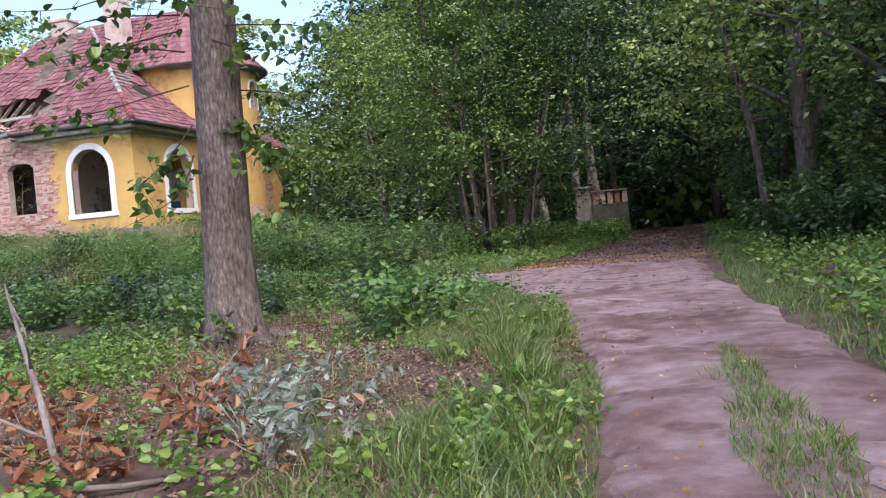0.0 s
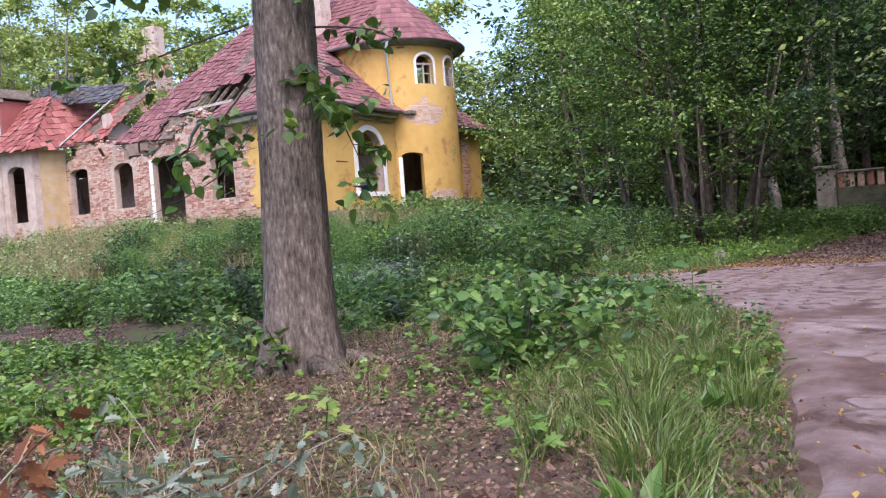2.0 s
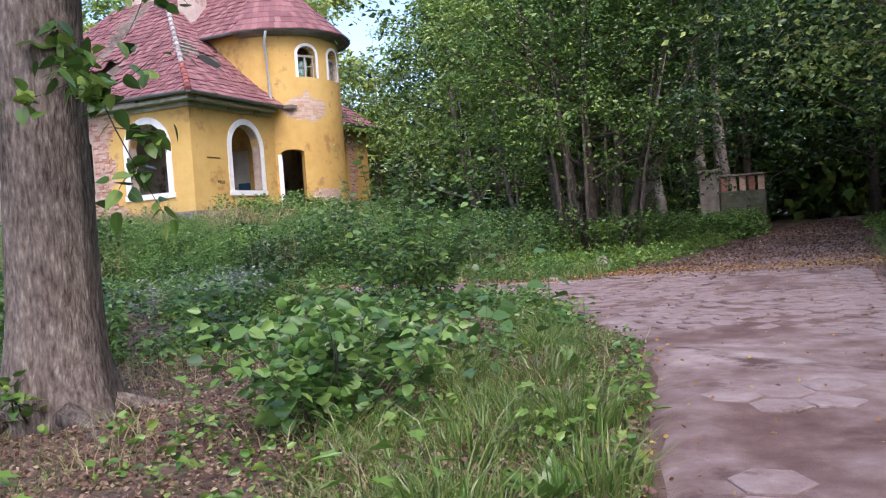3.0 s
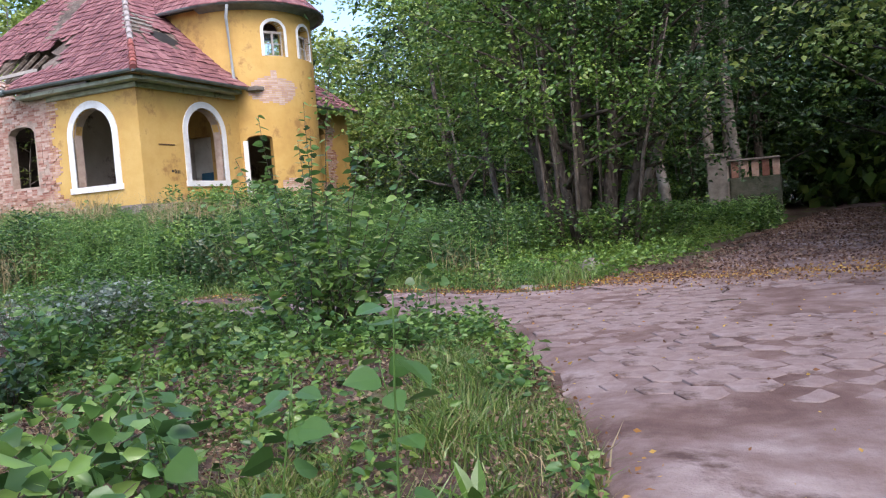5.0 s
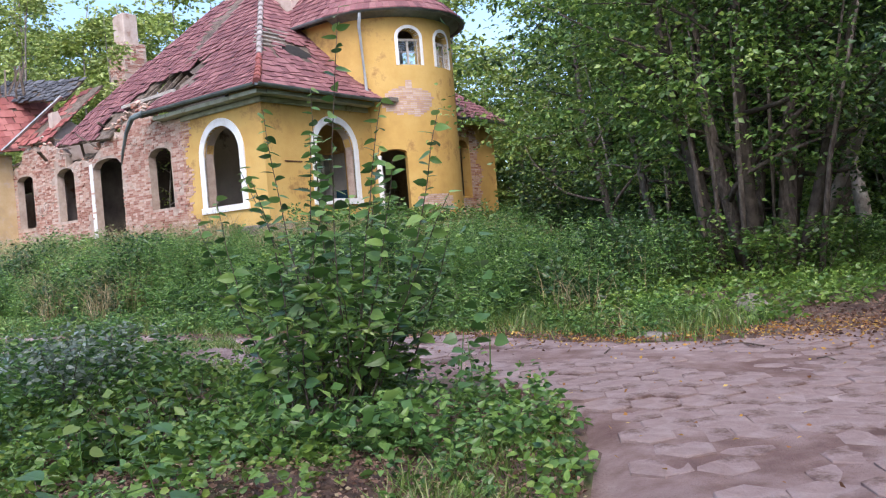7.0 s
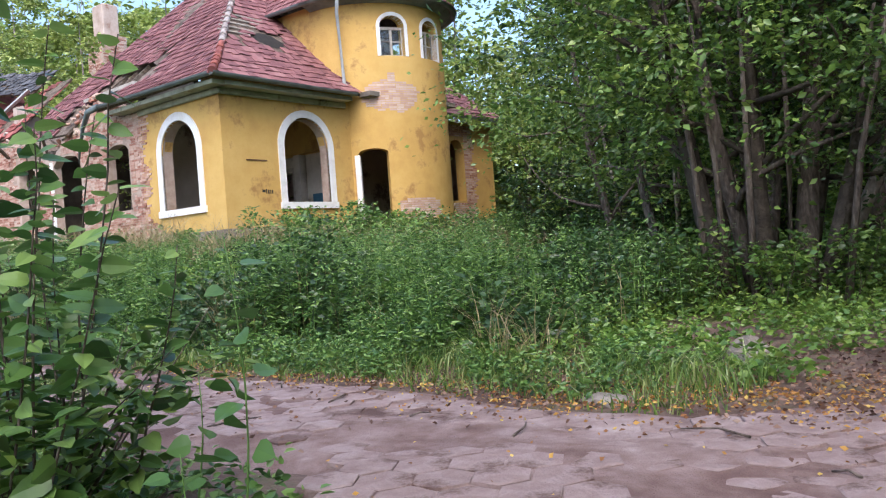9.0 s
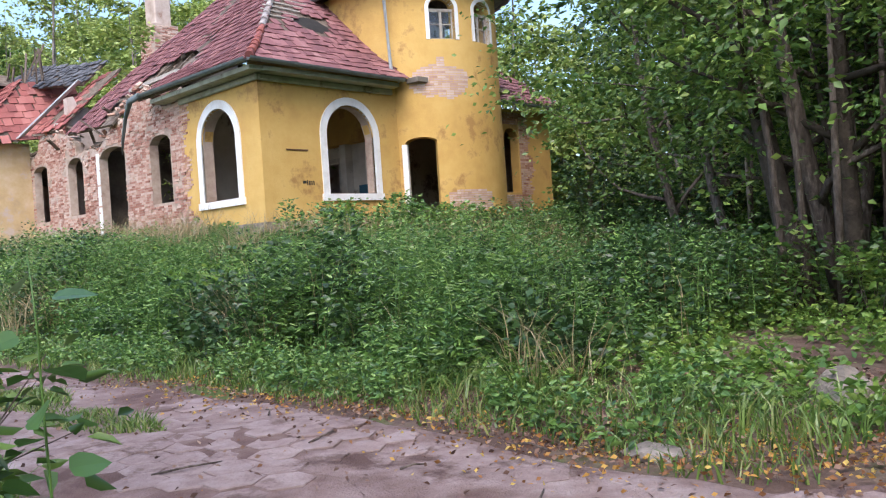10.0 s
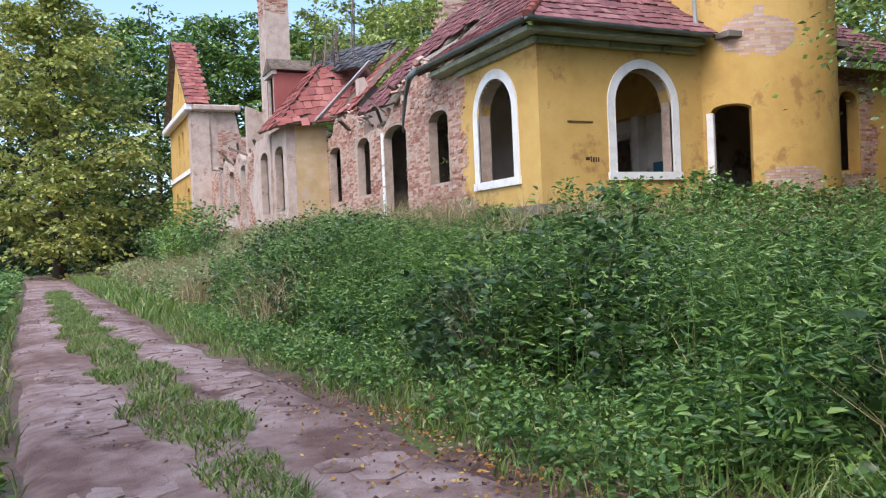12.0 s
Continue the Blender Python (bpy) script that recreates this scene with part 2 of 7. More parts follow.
def box(bm, x0, y0, z0, x1, y1, z1, m=None, bevel=0.0):
    vs = [Vector(p) for p in ((x0, y0, z0), (x1, y0, z0), (x1, y1, z0), (x0, y1, z0), (x0, y0, z1), (x1, y0, z1), (x1, y1, z1), (x0, y1, z1))]
    bv = [bm.verts.new(m @ p if m else p) for p in vs]
    fs = [bm.faces.new([bv[i] for i in q]) for q in ((3, 2, 1, 0), (4, 5, 6, 7), (0, 1, 5, 4), (1, 2, 6, 5), (2, 3, 7, 6), (3, 0, 4, 7))]
    if bevel:
        bmesh.ops.bevel(bm, geom=list({e for q in fs for e in q.edges}), offset=bevel, segments=1, affect="EDGES")


def boxed(*a, **k):
    bm = bmesh.new()
    box(bm, *a, **k)
    return bm


def tube(bm, points, radii, sides=8, ragged=0.0, rng=None):
    rings = []
    n = len(points)
    for i, p in enumerate(points):
        p = Vector(p)
        d = Vector(points[min(i + 1, n - 1)]) - Vector(points[max(i - 1, 0)])
        q = d.to_track_quat("Z", "Y")
        ring = []
        for s in range(sides):
            a = 2 * math.pi * s / sides
            r = radii[i] * (1 + (ragged * (noise.noise(Vector((math.cos(a) * 1.7 + p.x, math.sin(a) * 1.7 + p.y, p.z * 0.7))) if ragged else 0)))
            ring.append(bm.verts.new(p + q @ Vector((math.cos(a) * r, math.sin(a) * r, 0))))
        rings.append(ring)
    for a, b in zip(rings, rings[1:]):
        for s in range(sides):
            fc = bm.faces.new((a[s], a[(s + 1) % sides], b[(s + 1) % sides], b[s]))
            fc.smooth = True
    bm.faces.new(rings[-1])
    bm.faces.new(list(reversed(rings[0])))


def arch(u, u0, u1, spring, rise):
    """The height of an arch's underside at u; rise is its height above the springing line."""
    c, h = (u0 + u1) / 2, (u1 - u0) / 2
    k = max(0.0, 1 - ((u - c) / h) ** 2)
    return spring + rise * math.sqrt(k)


def wall(bm, m, length, z0, top, thick, holes=(), step=0.6):
    """A wall along u from 0 to length, its face at v = 0 and its back at v = thick; top: a height or a function of u.
    holes: (u0, u1, z0, spring, rise). m takes (u, v, z) to the world."""
    topf = top if callable(top) else (lambda u: top)
    cuts = {0.0, length}
    for u0, u1, a, s, r in holes:
        n = 12 if r > 0.3 else 6
        cuts |= {u0 + (u1 - u0) * i / n for i in range(n + 1)}
    u = 0.0
    while u < length:
        cuts.add(u)
        u += step
    us = sorted(c for c in cuts if 0 <= c <= length)
    us = [a for i, a in enumerate(us) if i == 0 or a - us[i - 1] > 1e-4]
    for ua, ub in zip(us, us[1:]):
        mid = (ua + ub) / 2
        ta, tb = topf(ua + 1e-5), topf(ub - 1e-5)
        spans = []
        hole = next((h for h in holes if h[0] < mid < h[1]), None)
        if hole:
            u0, u1, a, s, r = hole
            if a > z0:
                spans.append((z0, z0, a, a))
            la, lb = arch(ua, u0, u1, s, r), arch(ub, u0, u1, s, r)
            if min(ta, tb) > max(la, lb):
                spans.append((la, lb, ta, tb))
        else:
            spans.append((z0, z0, ta, tb))
        for la, lb, ha, hb in spans:
            q = [m(ua, 0, la), m(ub, 0, lb), m(ub, 0, hb), m(ua, 0, ha), m(ua, thick, la), m(ub, thick, lb), m(ub, thick, hb), m(ua, thick, ha)]
            v = [bm.verts.new(p) for p in q]
            for idx in ((0, 1, 2, 3), (5, 4, 7, 6), (3, 2, 6, 7), (4, 5, 1, 0), (1, 5, 6, 2), (4, 0, 3, 7)):
                bm.faces.new([v[i] for i in idx])
    bmesh.ops.remove_doubles(bm, verts=bm.verts[:], dist=1e-4)


def south(x0, y):
    """Wall frame for a face that looks to -y, u running to +x from x0."""
    return lambda u, v, z: Vector((x0 + u, y + v, z))


def east(x, y0):
    return lambda u, v, z: Vector((x - v, y0 + u, z))


def surround(bm, m, u0, u1, z0, spring, rise, wide, proud, deep=0.2):
    """A moulded band round an arched opening, with a sill."""
    n = 20
    inner, outer = [], []
    pts = [(u0, z0), (u0, spring)] + [(u0 + (u1 - u0) * (1 - math.cos(math.pi * i / n)) / 2, 0) for i in range(1, n)] + [(u1, spring), (u1, z0)]
    for i, (u, z) in enumerate(pts):
        if 1 < i < n + 1:
            z = arch(u, u0, u1, spring, rise)
        inner.append((u, z))
        c, h = (u0 + u1) / 2, (u1 - u0) / 2
        if 1 <= i <= n + 1:
            a = math.pi * (i - 1) / n
            outer.append((c - (h + wide) * math.cos(a), spring + (rise + wide) * math.sin(a)))
        else:
            outer.append((u - wide if u < c else u + wide, z))
    rings = [[bm.verts.new(m(*p)) for p in ((a[0], deep, a[1]), (a[0], -proud, a[1]), (b[0], -proud, b[1]), (b[0], 0.01, b[1]))] for a, b in zip(inner, outer)]
    for a, b in zip(rings, rings[1:]):
        for k in range(3):
            bm.faces.new((a[k], a[k + 1], b[k + 1], b[k]))
    bm.faces.new(rings[0][::-1])
    bm.faces.new(rings[-1])


def leaves(name, centre, size, tip, mat, rng, wide=0.5, fold=0.12, fine=False):
    """Folded pointed leaves, each an island; centre (n, 3), size (n,), tip (n, 3) the way each one points."""
    n = len(centre)
    tip = tip / (np.linalg.norm(tip, axis=1, keepdims=True) + 1e-9)
    side = np.cross(tip, rng.normal(size=(n, 3)) * 1.0 + np.array([0, 0, 0.9]))
    side /= np.linalg.norm(side, axis=1, keepdims=True) + 1e-9
    up = np.cross(side, tip)
    s = size[:, None]
    w = s * wide * (0.8 + 0.4 * rng.random((n, 1)))
    if fine:
        v = np.empty((n, 6, 3), np.float32)
        for k, (a, b, c) in enumerate(((0, 0, 0), (0.26, 0.46, 0.9), (0.66, 0.36, 0.6), (1, 0, -0.9), (0.66, -0.36, 0.6), (0.26, -0.46, 0.9))):
            v[:, k] = centre + tip * s * a + side * w * b + up * s * fold * c
        i = np.arange(n)[:, None] * 6
        f = np.concatenate([i + np.array([q]) for q in ([0, 1, 2], [0, 2, 3], [0, 3, 4], [0, 4, 5])], 0)
        return raw(name, v.reshape(-1, 3), f, mat)
    v = np.empty((n, 4, 3), np.float32)
    v[:, 0] = centre
    v[:, 1] = centre + tip * s * 0.42 + side * w * 0.5 + up * s * fold
    v[:, 2] = centre + tip * s
    v[:, 3] = centre + tip * s * 0.42 - side * w * 0.5 + up * s * fold
    i = np.arange(n)[:, None] * 4
    f = np.concatenate((i + np.array([[0, 1, 2]]), i + np.array([[0, 2, 3]])), axis=0)
    return raw(name, v.reshape(-1, 3), f, mat)


def blades(name, base, height, lean, mat, rng, width=0.012):
    """Curved grass blades; base (n, 3), height (n,), lean (n, 2)."""
    n = len(base)
    a = rng.random(n) * 6.283
    side = np.stack((np.cos(a), np.sin(a), np.zeros(n)), 1) * (width * (0.6 + 0.8 * rng.random(n)))[:, None]
    l3 = np.concatenate((lean, np.zeros((n, 1))), 1)
    up = np.stack((np.zeros(n), np.zeros(n), height), 1)
    mid = base + up * 0.55 + l3 * height[:, None] * 0.25
    top = base + up * 0.92 + l3 * height[:, None] * 0.85
    v = np.stack((base - side, base + side, mid + side * 0.8, mid - side * 0.8, top), 1).astype(np.float32)
    i = np.arange(n)[:, None] * 5
    f = np.concatenate([i + np.array([t]) for t in ([0, 1, 2], [0, 2, 3], [3, 2, 4])], 0)
    return raw(name, v.reshape(-1, 3), f, mat)


def smooth(t):
    t = np.clip(t, 0, 1)
    return t * t * (3 - 2 * t)


def height(x, y):
    """The lie of the land: level road, a bank that rises to the house."""
    x, y = np.asarray(x, float), np.asarray(y, float)
    rise = smooth((y - 20.6) / 6.5) * smooth((-10.5 - x) / 9.5) * 1.75
    right = smooth((x - 1.6) / 5) * 0.35
    bump = 0.05 * np.sin(x * 1.3 + 0.6 * y) * np.sin(y * 0.9 - 0.4 * x) + 0.03 * np.sin(2.9 * x - 1.1) * np.sin(3.3 * y)
    return rise + right + bump * 0.7


# ---- ground and road ----
RY = [-8, 4, 6, 9.5, 12, 14.6, 16.4, 17.6, 18.2, 20.2, 21.5, 24, 30, 48, 58, 75]
RXL = [-0.3, -0.5, -0.65, -1.3, -1.8, -3.0, -4.1, -6.0, -6.2, -4.3, -2.9, -2.8, -2.3, -0.5, 0.3, 1.2]
RXR = [1.9, 1.6, 1.5, 1.25, 1.05, 0.9, 0.9, 0.9, 0.9, 0.9, 0.9, 0.9, 1.0, 1.8, 2.6, 3.8]
BX = [-150, -62, -30, -20, -14, -9, -6.2, -4.2, -1.0]
BYT = [8.5, 18.3, 19.3, 19.6, 20.2, 20.35, 20.3, 20.1, 20.0]
BYB = [5.8, 15.7, 16.6, 16.9, 17.2, 17.5, 17.7, 17.9, 18.0]


def on_road(x, y, grow=0.0):
    x, y = np.asarray(x, float), np.asarray(y, float)
    main = (x > np.interp(y, RY, RXL) - grow) & (x < np.interp(y, RY, RXR) + grow) & (y < 75)
    branch = (x < -4.2) & (y < np.interp(x, BX, BYT) + grow) & (y > np.interp(x, BX, BYB) - grow)
    return main | branch


def grid_lines(lo, hi, fine_lo, fine_hi, fine):
    core = np.arange(fine_lo, fine_hi + fine / 2, fine)
    left, right, d, a, b = [], [], fine, fine_lo, fine_hi
    while a > lo or b < hi:
        d *= 1.35
        a, b = a - d, b + d
        left.append(max(a, lo - 1)), right.append(min(b, hi + 1))
    return np.unique(np.concatenate((left, core, right)))


gx, gy = grid_lines(-600, 600, -46, 14, 0.4), grid_lines(-600, 600, -6, 50, 0.4)
GX, GY = np.meshgrid(gx, gy)
GZ = height(GX, GY) + np.where(on_road(GX, GY, -0.15), -0.06, 0.0)
nx, ny = len(gx), len(gy)
ii = (np.arange(ny - 1)[:, None] * nx + np.arange(nx - 1)[None]).ravel()[:, None]
ground = part("ground", raw("ground", np.stack((GX.ravel(), GY.ravel(), GZ.ravel()), 1), ii + np.array([[0, 1, nx + 1, nx]]), M_GROUND, True), None)
tagged(ground, "brown leaf-littered soil with green moss patches", "ground", kind="structure")


def road_sheet(name, rows, lift):
    """A worn road surface whose edges dip under the soil; rows: pairs of edge points."""
    n, v = 14, []
    for (ax, ay), (bx, by) in rows:
        for j in range(n + 1):
            s = j / n
            x, y = ax + (bx - ax) * s, ay + (by - ay) * s
            e = min(s, 1 - s)
            rut = 0.025 * math.cos(s * 4 * math.pi)
            v.append((x, y, float(height(x, y)) + lift * min(1, e * 9) - 0.07 * max(0, 1 - e * 12) + 0.4 * rut * 0.4 + 0.006 * noise.noise(Vector((x * 1.4, y * 1.4, 0)))))
    i = (np.arange(len(rows) - 1)[:, None] * (n + 1) + np.arange(n)[None]).ravel()[:, None]
    return raw(name, v, i + np.array([[0, 1, n + 2, n + 1]]), M_ROAD, True)


def wob(a, b):
    return 0.16 * noise.noise(Vector((a * 0.8, b, 0))) + 0.08 * noise.noise(Vector((a * 3.1, b, 3)))


main_rows = [((np.interp(y, RY, RXL) + wob(y, 1), y), (np.interp(y, RY, RXR) + wob(y, 7), y)) for y in np.arange(-8, 75, 0.3)]
branch_rows = [((x, np.interp(x, BX, BYB) + wob(x, 4)), (x, np.interp(x, BX, BYT) + wob(x, 9))) for x in np.concatenate((np.arange(-1.0, -40, -0.3), np.arange(-40, -150, -2.0)))]
road = part("road", road_sheet("road", main_rows, 0.035), None)
tagged(road, "worn pinkish dirt and broken stone road into the woods", "road", kind="structure")
branch = part("road_branch", road_sheet("road_branch", [(b, a) for a, b in branch_rows], 0.045), None)
tagged(branch, "rutted dirt track running along the ruined house", "road", kind="structure")

# ---- the house ----
SX, SY, BASE, EAVE = -20.8, 28.2, 2.38, 6.75
house = thing("ruined_house", "abandoned ochre manor house with collapsed brick wing and red tiled roof", "house", (-28, 32, 1.6))

HOLES_S = [(13.55, 15.4, 3.13, 4.84, 0.93), (10.3, 11.65, 3.35, 5.28, 0.24), (6.5, 8.5, 2.0, 5.3, 0.3), (3.7, 5.05, 3.45, 5.3, 0.3), (0.25, 1.65, 3.4, 5.5, 0.16)]
# u runs from x = -37.4
S0 = -37.4
fs = south(S0, SY)


def ragged(u):
    """The broken top of the roofless wing, in steps of brick courses."""
    if u > 11.5:
        return 6.35
    base = 6.0 + 0.35 * math.sin(u * 0.9) + 0.45 * noise.noise(Vector((u * 0.7, 3, 1)))
    if 1.0 < u < 4.5:
        base += 0.5
    if u > 8.6:
        base = 6.7 + 0.3 * math.sin(u * 2.1)
    return round((base + 0.25 * noise.noise(Vector((u * 2.3, 0, 5)))) / 0.075) * 0.075


bm = bmesh.new()
wall(bm, fs, 12.35, 0.6, ragged, 0.3, HOLES_S[1:], 0.25)
part("brick_wall", bm, M_MORTAR, house, "bare pink brick wall with crumbling plaster")
bm = bmesh.new()
h0 = HOLES_S[0]
wall(bm, south(S0 + 12.35, SY), 4.25, BASE, 6.6, 0.34, [(h0[0] - 12.35, h0[1] - 12.35, *h0[2:])], 0.5)
part("south_wall", bm, M_YELLOW, house, "ochre plaster wall with an arched opening")
bm = bmesh.new()
wall(bm, east(SX, SY + 0.341), 4.86, BASE, 6.6, 0.34, [(1.889, 3.699, 3.13, 4.85, 0.91)], 0.5)
part("east_wall", bm, M_YELLOW, house, "ochre plaster wall with an arched opening")
bm = bmesh.new()
box(bm, S0 + 12.35, SY - 0.003, 0.5, SX + 0.004, SY + 0.5, BASE - 0.004)
part("plinth", bm, M_STONE, house, "grey rendered plinth")
bm = bmesh.new()
box(bm, SX - 0.5, SY + 0.504, 0.5, SX + 0.07, 33.3, BASE - 0.004)
part("plinth", bm, M_STONE, house, "grey rendered plinth")
bm = bmesh.new()
surround(bm, fs, h0[0], h0[1], h0[2], h0[3], h0[4], 0.25, 0.04, 0.06)
box(bm, S0 + h0[0] - 0.3, SY - 0.07, h0[2] - 0.2, S0 + h0[1] + 0.3, SY + 0.25, h0[2])
part("window_surround", bm, M_WHITE, house, "white moulded arch surround with sill")
fe = east(SX, SY + 0.5)
bm = bmesh.new()
surround(bm, fe, 1.73, 3.54, 3.13, 4.85, 0.91, 0.23, 0.04, 0.06)
box(bm, SX - 0.25, SY + 0.5 + 1.46, 2.93, SX + 0.07, SY + 0.5 + 3.81, 3.13)
part("window_surround", bm, M_WHITE, house, "white moulded arch surround with sill")

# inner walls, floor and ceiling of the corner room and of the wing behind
# wing back wall takes the darkened plaster so its openings read as unlit
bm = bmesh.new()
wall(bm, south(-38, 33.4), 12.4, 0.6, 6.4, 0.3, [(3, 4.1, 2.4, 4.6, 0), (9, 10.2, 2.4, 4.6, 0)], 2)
part("inner_wall", bm, M_INNER, house, "inner wall with empty doorways, coloured dark for shade")
bm = bmesh.new()
wall(bm, south(-25.599, 33.4), 4.6, 0.6, 6.4, 0.3, [(0.3, 1.7, 2.2, 4.45, 0)], 2)
part("inner_wall", bm, M_ROOM, house, "stained grey plaster wall with an empty doorway")
bm = bmesh.new()
wall(bm, east(-25.3, SY + 0.376), 4.82, 0.6, 6.4, 0.3, [(3.02, 4.12, 2.2, 4.45, 0)], 2)
part("inner_wall", bm, M_ROOM, house, "stained grey plaster wall with an empty doorway")
bm = bmesh.new()
wall(bm, east(-32.0, SY + 0.5), 4.7, 0.6, 6.1, 0.3, [], 2)
part("inner_wall", bm, M_INNER, house)
for at, length, hole in ((south(-25.29, SY + 0.342), 4.14, (h0[0] - 12.11, h0[1] - 12.11, *h0[2:])), (east(SX - 0.342, SY + 0.38), 4.8, (1.85, 3.66, 3.13, 4.85, 0.91))):
    bm = bmesh.new()
    wall(bm, at, length, 2.2, 6.42, 0.03, [hole], 0.5)
    part("wall_lining", bm, M_ROOM, house, "flaking pale inner plaster")
for at, hole in ((fs, h0), (fe, (1.73, 3.54, 3.13, 4.85, 0.91))):
    bm = bmesh.new()
    surround(bm, at, hole[0] + 0.025, hole[1] - 0.025, hole[2], hole[3], hole[4] - 0.03, -0.02, -0.065, 0.36)
    part("window_reveal", bm, M_MORTAR, house, "broken brick and plaster window reveal")
# unseen slab added to keep daylight out of the rear rooms
part("rear_light_block", boxed(-38.0, 33.71, 6.1, -21.62, 41.59, 6.25), M_INNER, house)
for y0, y1 in ((31.55, 31.66), (32.73, 32.84)):
    part("inner_door_frame", boxed(-25.61, y0, 2.2, -25.26, y1, 4.5), M_PALEWOOD, house, "pale wooden inner door frame")
for x0, x1 in ((-25.42, -25.3), (-23.9, -23.78)):
    part("inner_door_frame", boxed(x0, 33.36, 2.2, x1, 33.72, 4.5), M_PALEWOOD, house, "pale wooden inner door frame")
part("inner_door_frame", boxed(-25.42, 33.34, 4.504, -23.78, 33.72, 4.62), M_PALEWOOD, house, "pale wooden inner door lintel")
part("house_floor", boxed(-37.4, SY + 0.5, 1.9, SX - 0.5, 33.4, 2.2), M_STONE, house)
ceiling = part("ceiling", boxed(-26.4, SY + 0.3, 6.42, SX - 0.2, 33.4, 6.56), M_ROOM, None)
tagged(ceiling, "stained plaster ceiling of the corner room", "ceiling", kind="structure")

# turret: a rounded end and a straight flank
TC, TR, TE = (-22.0, 35.72), 2.7, 9.85


def curved(c, r, a0=0.0):
    """Wall frame on a cylinder: u is the length along the face from the angle a0, towards +y."""
    return lambda u, v, z: Vector((c[0] + (r - v) * math.cos(a0 + u / r), c[1] + (r - v) * math.sin(a0 + u / r), z))


T0 = radians(-90)
TT = curved(TC, TR, T0)


def arc(deg):
    return TR * radians(deg + 90)


UW = [(arc(-37.5), arc(-19.3), 7.9, 8.9, 0.34), (arc(-3.0), arc(16), 7.9, 8.9, 0.34)]
DOOR = (arc(-59), arc(-37), 2.1, 4.68, 0.17)
bm = bmesh.new()
wall(bm, TT, math.pi * TR, BASE - 0.3, TE, 0.4, UW + [DOOR], 0.22)
turret = part("turret_wall", bm, M_YELLOW, house, "rounded ochre plaster turret wall")
bm = bmesh.new()
wall(bm, south(-28.5, TC[1] - TR), 6.5, 5.0, TE, 0.4, [], 1)
part("flank_wall", bm, M_YELLOW, house, "ochre plaster upper wall")
bm = bmesh.new()
wall(bm, curved(TC, TR + 0.06, radians(-36)), TR * radians(126), 0.5, BASE - 0.1, 0.05, [], 0.25)
part("plinth", bm, M_STONE, house, "grey rendered plinth")


def upper_window(h):
    """A white arched reveal with a two-leaf wooden window set back in it."""
    a, b, c, d, e = h
    bm = bmesh.new()
    surround(bm, TT, a, b, c, d, e, 0.12, 0.025, 0.28)
    top = part("window_surround", bm, M_WHITE, house, "white arched window reveal")
    bm = bmesh.new()
    box(bm, 0, 0, 0, 0.07, 0.06, d - c)
    box(bm, b - a - 0.07, 0, 0, b - a, 0.06, d - c)
    box(bm, 0.071, 0, 0, b - a - 0.071, 0.06, 0.07)
    box(bm, (b - a) / 2 - 0.04, -0.01, 0.071, (b - a) / 2 + 0.04, 0.055, d - c - 0.091)
    box(bm, 0.0, -0.02, d - c - 0.09, b - a, 0.07, d - c + 0.0)
    mid = (a + b) / 2
    ang = T0 + mid / TR
    o = TT(mid, 0.2, c)
    mt = Matrix.Translation(o) @ Matrix.Rotation(ang + math.pi / 2, 4, "Z") @ Matrix.Translation((-(b - a) / 2, 0, 0))
    fr = part("window_frame", bm, M_PALEWOOD, top, "weathered pale wooden window frame")
    fr.data.transform(mt)
    for x0 in (0.071, (b - a) / 2 + 0.041):
        w = (b - a) / 2 - 0.112
        bm = bmesh.new()
        box(bm, x0, 0.0, (d - c) * 0.5, x0 + w, 0.05, (d - c) * 0.5 + 0.035)
        part("glazing_bar", bm, M_PALEWOOD, top).data.transform(mt)
        for z0, z1 in ((0.071, (d - c) * 0.5), ((d - c) * 0.5 + 0.036, d - c - 0.092)):
            pane = part("pane", boxed(x0, 0.022, z0, x0 + w, 0.028, z1), glass_m, top)
            pane.data.transform(mt)
            pane.visible_shadow = False


for h in UW:
    upper_window(h)
bm = bmesh.new()
box(bm, -0.09, -0.02, 0, 0.09, 0.16, 2.5, bevel=0.012)
jamb = part("door_jamb", bm, M_WHITE, house, "chipped white door jamb")
jamb.data.transform(Matrix.LocRotScale(TT(DOOR[0] - 0.03, 0.0, 2.15), Euler((0, 0, T0 + DOOR[0] / TR + math.pi / 2)), None))
# a ring floor and a back wall close the turret inside
part("turret_floor", boxed(-24.5, 33.5, 6.55, -19.95, 38.0, 6.7), M_INNER, house)
part("turret_floor", boxed(-24.5, 33.5, 1.9, -19.95, 38.0, 2.1), M_STONE, house)
bm = bmesh.new()
wall(bm, east(-23.2, 33.1), 5.3, 0.6, 9.8, 0.3, [(1.9, 2.9, 2.1, 4.3, 0)], 2)
part("inner_wall", bm, M_ROOM, house, "stained inner wall with a doorway")
bm = bmesh.new()
box(bm, -23.19, 34.86, 2.1, -23.14, 34.99, 4.4)
box(bm, -23.19, 36.01, 2.1, -23.14, 36.14, 4.4)
box(bm, -23.19, 34.991, 4.27, -23.14, 36.009, 4.4)
part("inner_door_frame", bm, M_PALEWOOD, house, "pale wooden inner door frame")
# rear wing beyond the turret
bm = bmesh.new()
wall(bm, east(-21.2, 37.3), 4.6, 0.6, 6.3, 0.4, [(1.75, 2.6, 3.2, 5.3, 0.3)], 1)
part("rear_wall", bm, M_YELLOW, house, "ochre and brick rear wall")
part("rear_wall", boxed(-38, 41.6, 0.6, -21.61, 41.9, 6.3), M_PLASTER, house)


